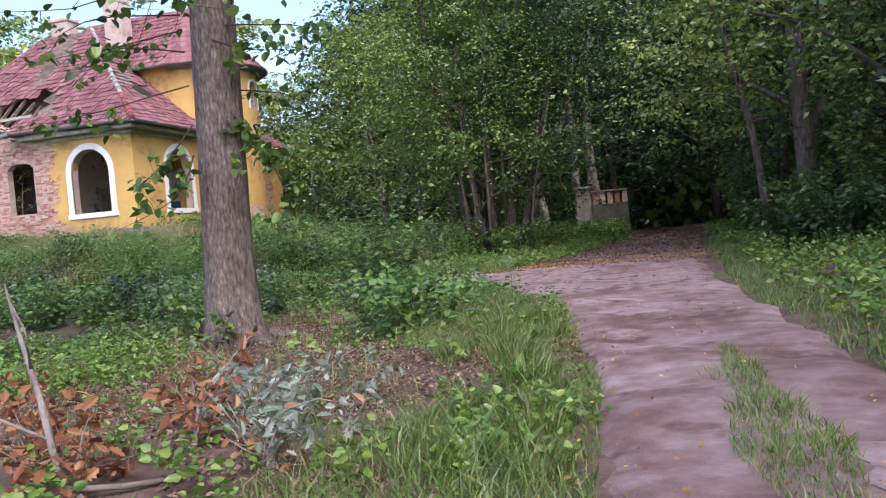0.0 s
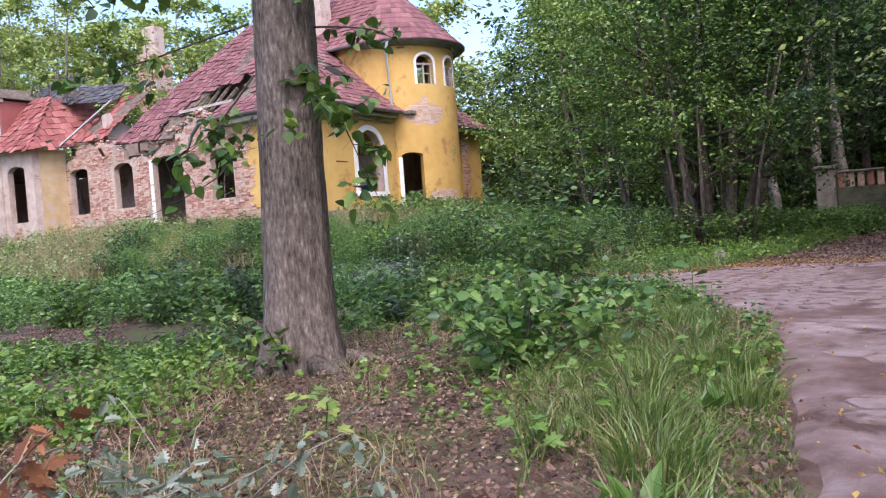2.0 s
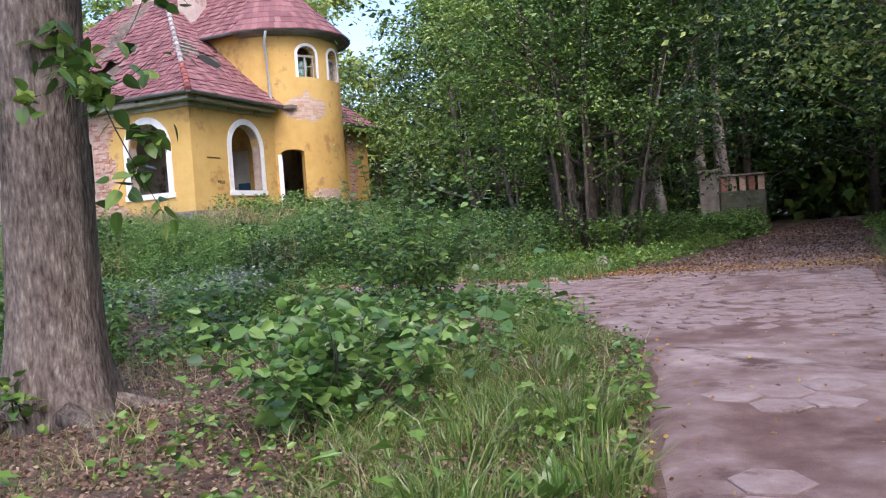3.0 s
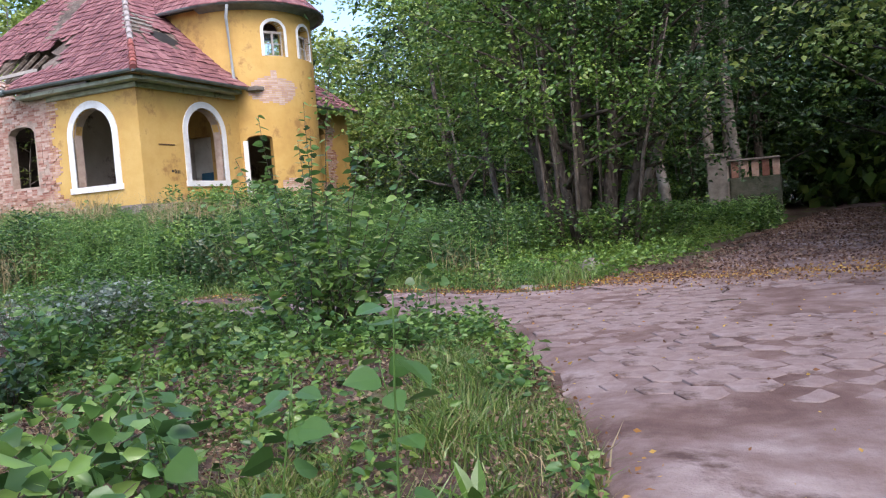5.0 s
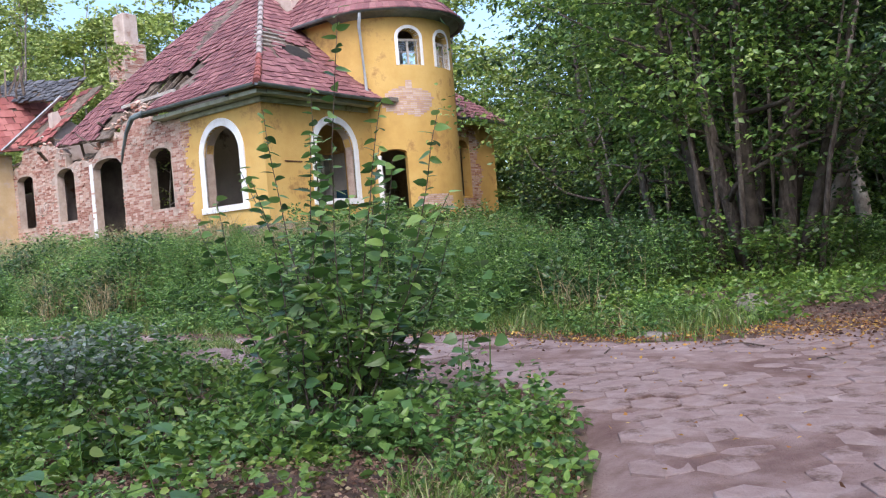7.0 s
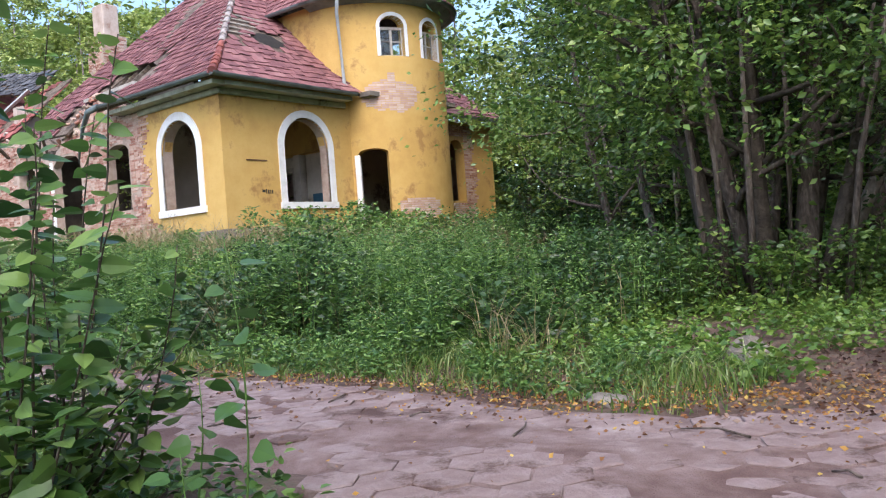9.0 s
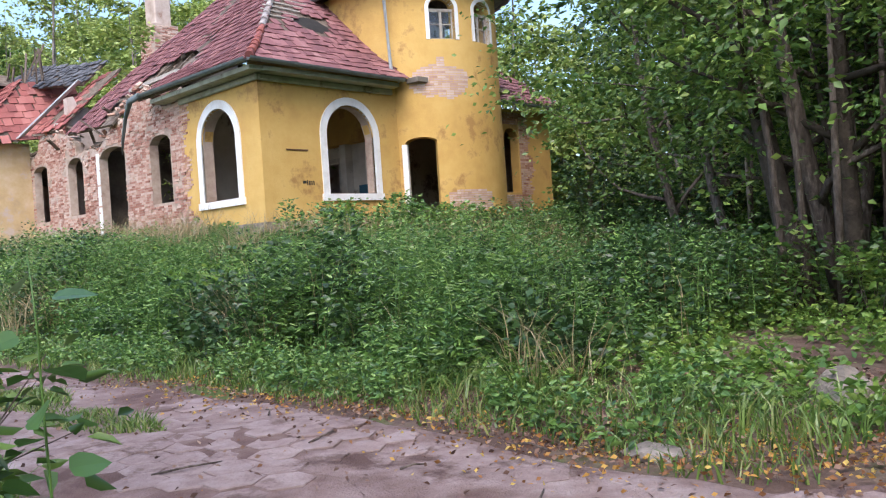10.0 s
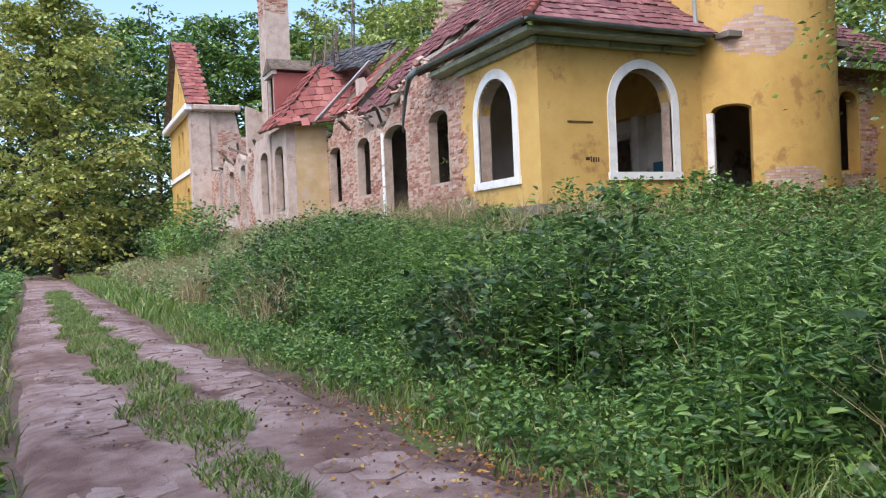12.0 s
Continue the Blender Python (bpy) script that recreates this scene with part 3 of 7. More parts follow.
def roof_plane(name, corners, mat=M_WOOD, thick=0.08):
    bm = bmesh.new()
    a = [Vector(p) for p in corners]
    nrm = (a[1] - a[0]).cross(a[-1] - a[0]).normalized()
    if nrm.z < 0:
        nrm = -nrm
    lo, hi = [bm.verts.new(p - nrm * thick) for p in a], [bm.verts.new(p) for p in a]
    bm.faces.new(hi), bm.faces.new(lo[::-1])
    for i in range(len(a)):
        j = (i + 1) % len(a)
        bm.faces.new((lo[i], lo[j], hi[j], hi[i]))
    return part(name, bm, mat, house, "weathered roof boarding")


def inside(poly, p):
    n, hit = len(poly), False
    for i in range(n):
        (x1, y1), (x2, y2) = poly[i], poly[(i + 1) % n]
        if (y1 > p[1]) != (y2 > p[1]) and p[0] < (x2 - x1) * (p[1] - y1) / (y2 - y1) + x1:
            hit = not hit
    return hit


def tile_field(name, corners, mat, parent, rng, w=0.25, e=0.33, gaps=(), slip=0.02, lift=0.0):
    """Courses of roof tiles on a plane; corners: eave start, eave end, then the rest. Each tile is a thin tilted slab."""
    a = [Vector(p) for p in corners]
    o = a[0]
    ux = (a[1] - a[0]).normalized()
    nrm = (a[1] - a[0]).cross(a[-1] - a[0]).normalized()
    if nrm.z < 0:
        nrm = -nrm
    uy = nrm.cross(ux)
    if uy.z < 0:
        uy = -uy
    poly = [((p - o).dot(ux), (p - o).dot(uy)) for p in a]
    umin, umax = min(p[0] for p in poly), max(p[0] for p in poly)
    vmax = max(p[1] for p in poly)
    V, F = [], []
    for r in range(int(vmax / e) + 1):
        v = r * e
        k = math.floor(umin / w)
        while k * w < umax:
            u = (k + (0.5 if r % 2 else 0)) * w
            k += 1
            c = (u + w / 2, v + e * 0.5)
            if not inside(poly, c) or any((c[0] - g[0]) ** 2 / g[2] ** 2 + (c[1] - g[1]) ** 2 / g[3] ** 2 < 1 + 0.35 * rng.normal() for g in gaps):
                continue
            du, dv, dz = rng.normal() * slip * 0.4, rng.normal() * slip, abs(rng.normal()) * 0.012
            i = len(V)
            for s in (0, 1):
                for (pu, pv, pz) in ((0.006, -0.05, 0.062), (w - 0.006, -0.05, 0.062), (w - 0.006, e, 0.03), (0.006, e, 0.03)):
                    q = o + ux * (u + pu + du) + uy * (v + pv + dv) + nrm * (pz + dz + lift - (0.028 if s else 0) + (0.014 if pu > w / 2 else 0))
                    V.append(q)
            F += [(i, i + 1, i + 2, i + 3), (i + 4, i + 5, i + 1, i), (i + 5, i + 6, i + 2, i + 1), (i + 7, i + 4, i, i + 3)]
    return part(name, raw(name, [tuple(q) for q in V], F, mat), None, parent)


rng = np.random.default_rng(3)
EX, EY, EZ = SX + 0.55, SY - 0.55, 6.62
RX, RYY, RZ = -26.4, 33.6, 12.3
KX, KY, KZ = EX - 0.9, EY + 0.9, 7.35
front_low = [(-33.2, EY, EZ), (EX, EY, EZ), (KX, KY, KZ), (-33.0, KY, KZ)]
front_high = [(-33.0, KY, KZ), (KX, KY, KZ), (RX, RYY, RZ), (-30.6, RYY, RZ)]
side_low = [(EX, EY, EZ), (EX, 33.35, EZ), (KX, 33.35, KZ), (KX, KY, KZ)]
side_high = [(KX, KY, KZ), (KX, 33.35, KZ), (RX + 0.2, 33.35, RZ - 0.2), (RX, RYY, RZ)]
front_a = [(-26.6, EY, EZ), (EX, EY, EZ), (KX, KY, KZ), (-26.6, KY, KZ)]
front_b = [(-26.9, KY, KZ), (KX, KY, KZ), (RX, RYY, RZ), (-26.9, RYY, RZ)]
front_c = [(-33.4, EY + 0.5, EZ - 0.1), (-29.2, EY + 0.3, EZ - 0.35), (-29.2, KY + 0.4, KZ + 0.0), (-32.6, KY + 0.5, KZ + 0.3)]
front_d = [(-32.6, KY + 0.5, KZ + 0.3), (-29.0, KY + 0.4, KZ + 0.0), (-27.0, KY + 1.9, KZ + 1.3), (-26.9, RYY, RZ), (-29.4, RYY, RZ)]
K_F = (RZ - KZ) / (RYY - KY)
torn = [(-25.6, KY, KZ)] + [(x, KY + d, KZ + K_F * d) for x, d in ((-25.9, 0.4), (-25.5, 0.75), (-26.1, 1.0), (-25.8, 1.35), (-26.6, 1.75), (-26.9, 2.1))]
for q in (front_a, [torn[0], front_b[1], front_b[2], front_b[3]] + torn[:0:-1], front_c, [(-32.6, KY + 0.5, KZ + 0.3), (-29.4, KY + 0.4, KZ + 0.0), (-29.0, KY + 1.4, KZ + 0.95), (-27.9, KY + 1.9, KZ + 1.5), (-26.9, KY + 2.4, KZ + 2.2), (-26.9, RYY, RZ), (-29.4, RYY, RZ)]):
    roof_plane("roof_boarding", q)
for q in (side_low, [side_high[0], side_high[1], side_high[2], side_high[3]]):
    roof_plane("roof_boarding", q)
tile_field("roof_tiles", front_a, M_TILE, house, rng)
tile_field("roof_tiles", front_b, M_TILE, house, rng, gaps=((0.5, 0.9, 1.25, 1.5),))
tile_field("roof_tiles", front_c, M_TILE, house, rng, slip=0.05, gaps=((3.7, 0.7, 0.7, 0.9),))
tile_field("roof_tiles", front_d, M_TILE, house, rng, slip=0.04, gaps=((4.6, 0.8, 1.5, 1.1),))
tile_field("roof_tiles", side_low, M_TILE, house, rng)
tile_field("roof_tiles", side_high, M_TILE, house, rng, gaps=((2.95, 1.75, 0.75, 0.6), (1.5, 2.2, 0.5, 0.9), (2.1, 2.7, 0.7, 0.5)), slip=0.03)
for ob in list(house.children):
    if ob.name.startswith("roof_tiles"):
        tagged(ob, "weathered red clay roof tiles", kind="stuff")


def beam(name, a, b, w, h, mat, parent, label="", taper=1.0):
    """A timber or bar from a to b."""
    a, b = Vector(a), Vector(b)
    m = Matrix.Translation(a) @ (b - a).to_track_quat("Z", "Y").to_matrix().to_4x4()
    bm = bmesh.new()
    box(bm, -w / 2, -h / 2, 0, w / 2, h / 2, (b - a).length, m)
    return part(name, bm, mat, parent, label)


# east slope hole: black sheet painting the loft's shade, laths across, hip cap tiles
slope = (Vector(side_high[2]) - Vector(side_high[1])).normalized()
snorm = Vector((-slope.z, 0, slope.x))
if snorm.z < 0:
    snorm = -snorm
s0 = Vector(side_high[0])
hole_bm = bmesh.new()
n = 18
ring_h = [hole_bm.verts.new(s0 + Vector((0, 1, 0)) * (2.95 + 0.62 * math.cos(2 * math.pi * i / n) * (1 + 0.2 * math.sin(5 * i))) + slope * (1.75 + 0.46 * math.sin(2 * math.pi * i / n)) + snorm * 0.012) for i in range(n)]
hole_bm.faces.new(ring_h)
part("roof_hole_shade", hole_bm, M_BLACK, house, "black sheet on the roof boarding for the hole's shade")
for k in range(5):
    v = 1.35 + k * 0.33
    beam("lath", s0 + Vector((0, 1.0 + 0.25 * k, 0)) + slope * (v + 0.5) + snorm * 0.05, s0 + Vector((0, 2.2 + 0.32 * k, 0)) + slope * (v + 0.44) + snorm * 0.06, 0.05, 0.04, M_PALEWOOD, house)
for i in range(16):
    p = Vector((KX, KY, KZ)).lerp(Vector((RX, RYY, RZ)), i / 16)
    q = Vector((KX, KY, KZ)).lerp(Vector((RX, RYY, RZ)), (i + 1.08) / 16)
    bm = bmesh.new()
    tube(bm, [p + Vector((0, 0, 0.06)), q + Vector((0, 0, 0.05))], [0.115, 0.09], 8)
    part("hip_tile", bm, M_HIP if i > 1 else M_TILEONE, house, "pale mortared hip tile")
for i in range(4):
    p = Vector((EX, EY, EZ)).lerp(Vector((KX, KY, KZ)), i / 4)
    q = Vector((EX, EY, EZ)).lerp(Vector((KX, KY, KZ)), (i + 1.08) / 4)
    bm = bmesh.new()
    tube(bm, [p + Vector((0, 0, 0.07)), q + Vector((0, 0, 0.06))], [0.125, 0.10], 8)
    part("hip_tile", bm, M_TILEONE, house)


def gutter(points, parent, label):
    """A half-round zinc gutter along the points."""
    bm = bmesh.new()
    rows = []
    for i, p in enumerate(points):
        p = Vector(p)
        d = (Vector(points[min(i + 1, len(points) - 1)]) - Vector(points[max(i - 1, 0)])).normalized()
        s = d.cross(Vector((0, 0, 1))).normalized()
        row = []
        for r in (0.10, 0.085):
            for k in range(7):
                a = math.pi * k / 6 if r == 0.10 else math.pi * (6 - k) / 6
                row.append(bm.verts.new(p + s * r * math.cos(a) - Vector((0, 0, 1)) * r * math.sin(a)))
        rows.append(row)
    for a, b in zip(rows, rows[1:]):
        for k in range(len(a)):
            j = (k + 1) % len(a)
            bm.faces.new((a[k], a[j], b[j], b[k]))
    return part("gutter", bm, M_ZINC, parent, label)


gutter([(-26.2, EY - 0.11, EZ + 0.08), (EX + 0.02, EY - 0.11, EZ + 0.02)], house, "dented grey zinc gutter")
gutter([(EX + 0.11, EY - 0.1, EZ + 0.02), (EX + 0.11, 33.05, EZ - 0.03)], house, "dented grey zinc gutter")
bm = bmesh.new()
tube(bm, [(-26.2, EY - 0.11, EZ + 0.06), (-26.9, EY - 0.12, EZ - 0.02), (-27.5, EY, EZ - 0.45), (-28.0, EY + 0.1, EZ - 1.1), (-28.3, EY + 0.2, EZ - 1.5)], [0.09, 0.08, 0.06, 0.05, 0.02], 7, 0.6)
part("hanging_gutter", bm, M_ZINC, house, "broken gutter hanging down the wall")
bm = bmesh.new()
box(bm, -25.9, EY + 0.06, EZ - 0.24, SX + 0.43, SY - 0.002, EZ - 0.12)
part("soffit", bm, M_SOFFIT, house, "grey-green boarded soffit")
bm = bmesh.new()
box(bm, SX + 0.002, SY - 0.1, EZ - 0.24, EX - 0.06, 33.03, EZ - 0.12)
part("soffit", bm, M_SOFFIT, house, "grey-green boarded soffit")
part("cornice_board", boxed(S0 + 12.5, SY - 0.12, EZ - 0.42, SX + 0.12, SY - 0.002, EZ - 0.244, bevel=0.03), M_SOFFIT, house, "painted cornice board")
part("cornice_board", boxed(SX + 0.002, SY + 0.002, EZ - 0.42, SX + 0.12, 33.1, EZ - 0.244, bevel=0.03), M_SOFFIT, house, "painted cornice board")
# downpipe in the angle of the turret
bm = bmesh.new()
tube(bm, [(-20.45, 33.2, EZ - 0.05), (-20.62, 33.02, EZ + 0.4), (-20.72, 33.0, TE - 0.5), (-20.5, 32.85, TE - 0.12)], [0.06] * 4, 10)
part("downpipe", bm, M_PIPE, house, "grey metal downpipe with bent top")

# turret roof with its own eave
bm = bmesh.new()
seg, rr = 36, TR + 0.42
apex_p = (TC[0] - 0.3, TC[1], TE + 3.3)


def eave_ring(r, z):
    pts = [(TC[0] + r * math.cos(T0 + math.pi * i / seg), TC[1] + r * math.sin(T0 + math.pi * i / seg), z) for i in range(seg + 1)]
    return [(-28.5, TC[1] - r, z)] + pts + [(-28.5, TC[1] + r, z)]


for r0, z0, r1, z1 in ((rr, TE - 0.02, rr - 0.5, TE + 0.28),):
    lo = [bm.verts.new(p) for p in eave_ring(r0, z0)]
    hi = [bm.verts.new(p) for p in eave_ring(r1, z1)]
    for i in range(len(lo) - 1):
        bm.faces.new((lo[i], lo[i + 1], hi[i + 1], hi[i]))
    ap, ae = bm.verts.new(apex_p), bm.verts.new((-28.5, TC[1], apex_p[2]))
    bm.faces.new((hi[0], hi[1], ap, ae))
    for i in range(1, seg + 1):
        bm.faces.new((hi[i], hi[i + 1], ap))
    bm.faces.new((hi[seg + 1], hi[seg + 2], ae, ap))
part("turret_roof", bm, M_WOOD, house, "boarded turret roof")
V, F = [], []
for r in range(11):
    t0, t1 = r / 11, (r + 1) / 11
    rad = (rr + 0.03) * (1 - t0) + 0.1
    cnt = max(6, int(math.pi * rad / 0.24))
    for k in range(cnt):
        a0, a1 = T0 + math.pi * (k + 0.02 + 0.5 * (r % 2)) / cnt, T0 + math.pi * (k + 0.98 + 0.5 * (r % 2)) / cnt
        i = len(V)
        dz = 0.02 * rng.random()
        for (aa, tt, dd) in ((a0, t0 - 0.02, 0.07), (a1, t0 - 0.02, 0.08), (a1, t1, 0.03), (a0, t1, 0.03), (a0, t0 - 0.02, 0.03), (a1, t0 - 0.02, 0.03)):
            q = (rr + 0.03) * (1 - tt) + 0.1
            V.append((TC[0] - 0.3 * tt + q * math.cos(aa), TC[1] + q * math.sin(aa), TE + 0.0 + 3.35 * tt + dd + dz))
        F += [(i, i + 1, i + 2, i + 3), (i + 4, i + 5, i + 1, i)]
tagged(part("roof_tiles", raw("roof_tiles", V, F, M_TILE), None, house, "weathered red clay turret tiles"), kind="stuff")
tile_field("roof_tiles", [(-28.5, TC[1] - rr, TE), (TC[0], TC[1] - rr, TE), apex_p, (-28.5, TC[1], apex_p[2])], M_TILE, house, rng)
bm = bmesh.new()
lo, hi, o2 = eave_ring(TR + 0.02, TE - 0.2), eave_ring(rr - 0.05, TE - 0.04), eave_ring(rr, TE - 0.13)
for i in range(1, seg + 1):
    bm.faces.new([bm.verts.new(p) for p in (lo[i], lo[i + 1], hi[i + 1], hi[i])])
part("turret_cornice", bm, M_ZINC, house, "grey eave board")
gutter([p for p in eave_ring(rr + 0.06, TE - 0.0)], house, "curved zinc gutter")

# details on the plaster
part("iron_strip", boxed(SX - 0.02, 29.0, 4.35, SX + 0.02, 29.75, 4.385), M_RUST, house, "thin rusty strip in the plaster")
for k, (y0, y1, z0, z1) in enumerate(((29.5, 29.62, 3.42, 3.5), (29.64, 29.68, 3.38, 3.52), (29.71, 29.76, 3.38, 3.5), (29.79, 29.83, 3.38, 3.5), (29.86, 29.9, 3.38, 3.5))):
    part("graffiti_mark", boxed(SX - 0.01, y0, z0, SX + 0.004, y1, z1), M_BLACK, house, "black sprayed mark")
part("blue_dado", boxed(-22.9, 33.36, 2.2, -21.3, 33.398, 3.6), M_BLUE, house, "blue painted dado inside the room")

# risalit, gable end and chimneys
bm = bmesh.new()
RH = [(16.3, 17.75, 3.2, 5.75, 0.25), (13.5, 14.95, 3.2, 5.8, 0.25), (8.8, 10.0, 3.2, 5.8, 0.2), (5.7, 6.95, 3.2, 5.8, 0.2), (2.6, 3.6, 3.2, 5.8, 0.2)]


def risalit_top(u):
    if u > 12.5:
        return 6.75
    return round((6.3 + 0.35 * math.sin(u * 1.7) + 0.5 * noise.noise(Vector((u * 1.9, 1, 2)))) / 0.075) * 0.075


wall(bm, south(-56, 26.5), 18.6, 0.6, risalit_top, 0.3, RH, 0.3)
part("risalit_wall", bm, M_PLASTER, house, "stained plaster wall with tall empty windows")
bm = bmesh.new()
wall(bm, east(-37.4, 26.802), 1.39, 0.6, 6.7, 0.5, [], 1)
part("risalit_side", bm, M_FADED, house, "faded ochre side wall")
for x0 in (-37.65, -40.4):
    part("pilaster", boxed(x0 - 0.35, 26.42, 0.6, x0 + 0.25, 26.498, 6.7), M_PLASTER, house)
rf = [(-40.3, 25.95, 6.75), (-36.95, 25.95, 6.6), (-38.5, 28.4, 9.5), (-40.3, 28.4, 9.6)]
rs = [(-36.95, 25.95, 6.6), (-36.7, 30.5, 7.1), (-38.2, 30.5, 9.4), (-38.5, 28.4, 9.5)]
for q in (rf, rs):
    roof_plane("roof_boarding", q)
    tagged(tile_field("roof_tiles", q, M_TILERED, house, rng, w=0.34, e=0.38, slip=0.05), "bright red roof tiles, slipping", kind="stuff")
sl = [(-40.4, 28.3, 9.5), (-35.2, 29.6, 8.9), (-35.2, 30.6, 9.9), (-40.2, 29.4, 10.5)]
roof_plane("roof_boarding", sl)
tagged(tile_field("slate_tiles", sl, M_SLATE, house, rng, w=0.3, e=0.25, slip=0.07), "broken dark slates", kind="stuff")
rr2 = [(-36.4, 28.0, 6.9), (-34.6, 28.3, 6.9), (-33.4, 30.4, 9.3), (-35.2, 30.2, 9.2)]
roof_plane("roof_boarding", rr2)
tagged(tile_field("roof_tiles", rr2, M_TILERED, house, rng, w=0.34, e=0.38, slip=0.08, gaps=((0.9, 1.0, 0.4, 0.5),)), "bright red roof tiles, slipping", kind="stuff")
beam("barge_board", (-37.0, 27.5, 6.7), (-35.0, 29.4, 9.0), 0.25, 0.06, M_PIPE, house, "pale torn metal flashing")
gr = random.Random(8)
for i in range(24):
    x = gr.uniform(-38, -28.8)
    y = gr.uniform(28.0, 29.4)
    z = 6.1 + gr.uniform(-0.1, 0.9)
    beam("broken_timber", (x, y, z), (x + gr.uniform(-1.1, 1.1), y + gr.uniform(-0.6, 0.9), z + gr.uniform(-0.5, 0.7)), gr.uniform(0.05, 0.14), gr.uniform(0.04, 0.1), gr.choice((M_WOOD, M_WOOD, M_PALEWOOD)), house)
for i in range(9):
    x = gr.uniform(-41, -36)
    beam("broken_timber", (x, gr.uniform(28, 29), 9.3), (x + gr.uniform(-0.5, 0.5), 28.6, 9.6 + gr.uniform(0.4, 1.1)), 0.07, 0.07, M_WOOD, house)
for i in range(12):
    x = gr.uniform(-54, -43)
    beam("broken_timber", (x, 26.9, 6.3), (x + gr.uniform(-1.4, 1.4), 26.4 + gr.uniform(-0.6, 0.8), 6.6 + gr.uniform(-0.4, 0.9)), 0.12, 0.1, M_WOOD, house)
for i in range(90):
    x = gr.uniform(-30.5, -25.6) if i < 60 else gr.uniform(-37, -31)
    z = ragged(x - S0) + gr.uniform(-0.02, 0.35 if i < 60 else 0.12)
    bm = bmesh.new()
    box(bm, -0.125, -0.06, -0.033, 0.125, 0.06, 0.033, Matrix.Translation((x, SY + gr.uniform(-0.12, 0.5), z)) @ Euler((gr.uniform(-0.6, 0.6), gr.uniform(-0.6, 0.6), gr.uniform(0, 3))).to_matrix().to_4x4())
    part("loose_brick", bm, M_BRICKONE if i % 3 else M_MORTAR, house)
for k in range(7):
    x = -28.9 + 0.55 * k
    beam("rafter", (x, 28.75 + 0.1 * math.sin(k * 2), 7.0 + 0.12 * math.sin(3 * k)), (x + 0.12 * math.sin(5 * k), 30.2 + 0.3 * math.sin(k), 8.4 + 0.3 * math.sin(k)), 0.09, 0.12, M_WOOD, house, "broken rafter")
beam("purlin", (-29.6, 28.9, 7.55), (-26.2, 28.9, 7.6), 0.12, 0.12, M_PALEWOOD, house)

rw = [(-20.65, 38.1, 6.45), (-20.65, 42.4, 6.45), (-25.0, 41.0, 9.6), (-25.0, 38.1, 9.6)]
roof_plane("roof_boarding", rw)
tagged(tile_field("roof_tiles", rw, M_TILE, house, rng, slip=0.03), "weathered red clay roof tiles", kind="stuff")
gutter([(-20.55, 38.2, 6.42), (-20.55, 42.4, 6.42)], house, "grey zinc gutter")

# added dark wall that gives the open loft its shade by colour
part("loft_shade", boxed(-30.0, 31.2, 5.96, -26.3, 31.4, 9.6), M_INNER, house, "dark wall added for the shade in the open loft")
part("attic_floor", boxed(-37.3, 28.72, 5.75, -26.42, 33.38, 5.95), M_WOOD, house, "sagging attic floor boards")
part("attic_floor", boxed(-55.4, 27.02, 6.0, -37.95, 33.4, 6.2), M_WOOD, house, "sagging attic floor boards")
# dormer
dorm = new("dormer")
dorm.parent = house
dorm.matrix_parent_inverse = house.matrix_basis.inverted()
dx, dy = -40.9, 26.75
for n_, b_, m_, l_ in (("cheek", (dx - 0.7, dy, 7.2, dx - 0.52, dy + 1.8, 9.5), M_TILERED, "tile-hung dormer cheek"), ("cheek", (dx + 0.52, dy, 7.2, dx + 0.7, dy + 1.8, 9.5), M_TILERED, "tile-hung dormer cheek"), ("sill", (dx - 0.8, dy - 0.08, 7.1, dx + 0.8, dy + 0.1, 7.2), M_WOOD, ""), ("frame", (dx - 0.52, dy, 7.2, dx - 0.4, dy + 0.1, 9.4), M_PALEWOOD, ""), ("frame", (dx + 0.4, dy, 7.2, dx + 0.52, dy + 0.1, 9.4), M_PALEWOOD, ""), ("lintel", (dx - 0.8, dy - 0.1, 9.4, dx + 0.8, dy + 0.1, 9.6), M_PALEWOOD, ""), ("backing", (dx - 0.4, dy + 0.4, 7.2, dx + 0.4, dy + 0.5, 9.4), M_INNER, "")):
    part(n_, boxed(*b_), m_, dorm, l_)
bm = bmesh.new()
pv = [(dx - 0.9, 9.6), (dx + 0.9, 9.6), (dx, 10.25)]
f0, f1 = [bm.verts.new((x, dy - 0.15, z)) for x, z in pv], [bm.verts.new((x, dy + 1.9, z)) for x, z in pv]
bm.faces.new(f0), bm.faces.new(f1[::-1])
for i in range(3):
    bm.faces.new((f0[i], f1[i], f1[(i + 1) % 3], f0[(i + 1) % 3]))
part("pediment", bm, M_WOOD, dorm, "little weathered gable")

# gable end of the far pavilion
bm = bmesh.new()
wall(bm, south(-67, 25.5), 11, 0.6, lambda u: 10.6 + max(0, (4.9 * (1 - abs(u - 5.5) / 5.0))), 0.5, [(2.2, 3.2, 3.2, 5.6, 0.2), (7.6, 8.6, 3.2, 5.6, 0.2), (4.3, 5.1, 8.1, 9.4, 0.3), (6.2, 7.0, 8.1, 9.4, 0.3), (5.2, 5.8, 11.8, 12.8, 0.3)], 0.5)
part("gable_wall", bm, M_YELLOW, house, "ochre gable wall with white cornice")
bm = bmesh.new()
wall(bm, east(-56, 26.002), 8, 0.6, lambda u: 10.3 if u < 2.2 else round((9.6 - 0.35 * u + 0.6 * noise.noise(Vector((u * 2, 4, 4)))) / 0.075) * 0.075, 0.5, [], 0.3)
part("gable_side_wall", bm, M_PLASTER, house, "bare plaster and brick side wall")
part("corner_pier", boxed(-57.0, 25.38, 0.6, -55.9, 26.5, 10.3), M_PLASTER, house, "pale corner pier")
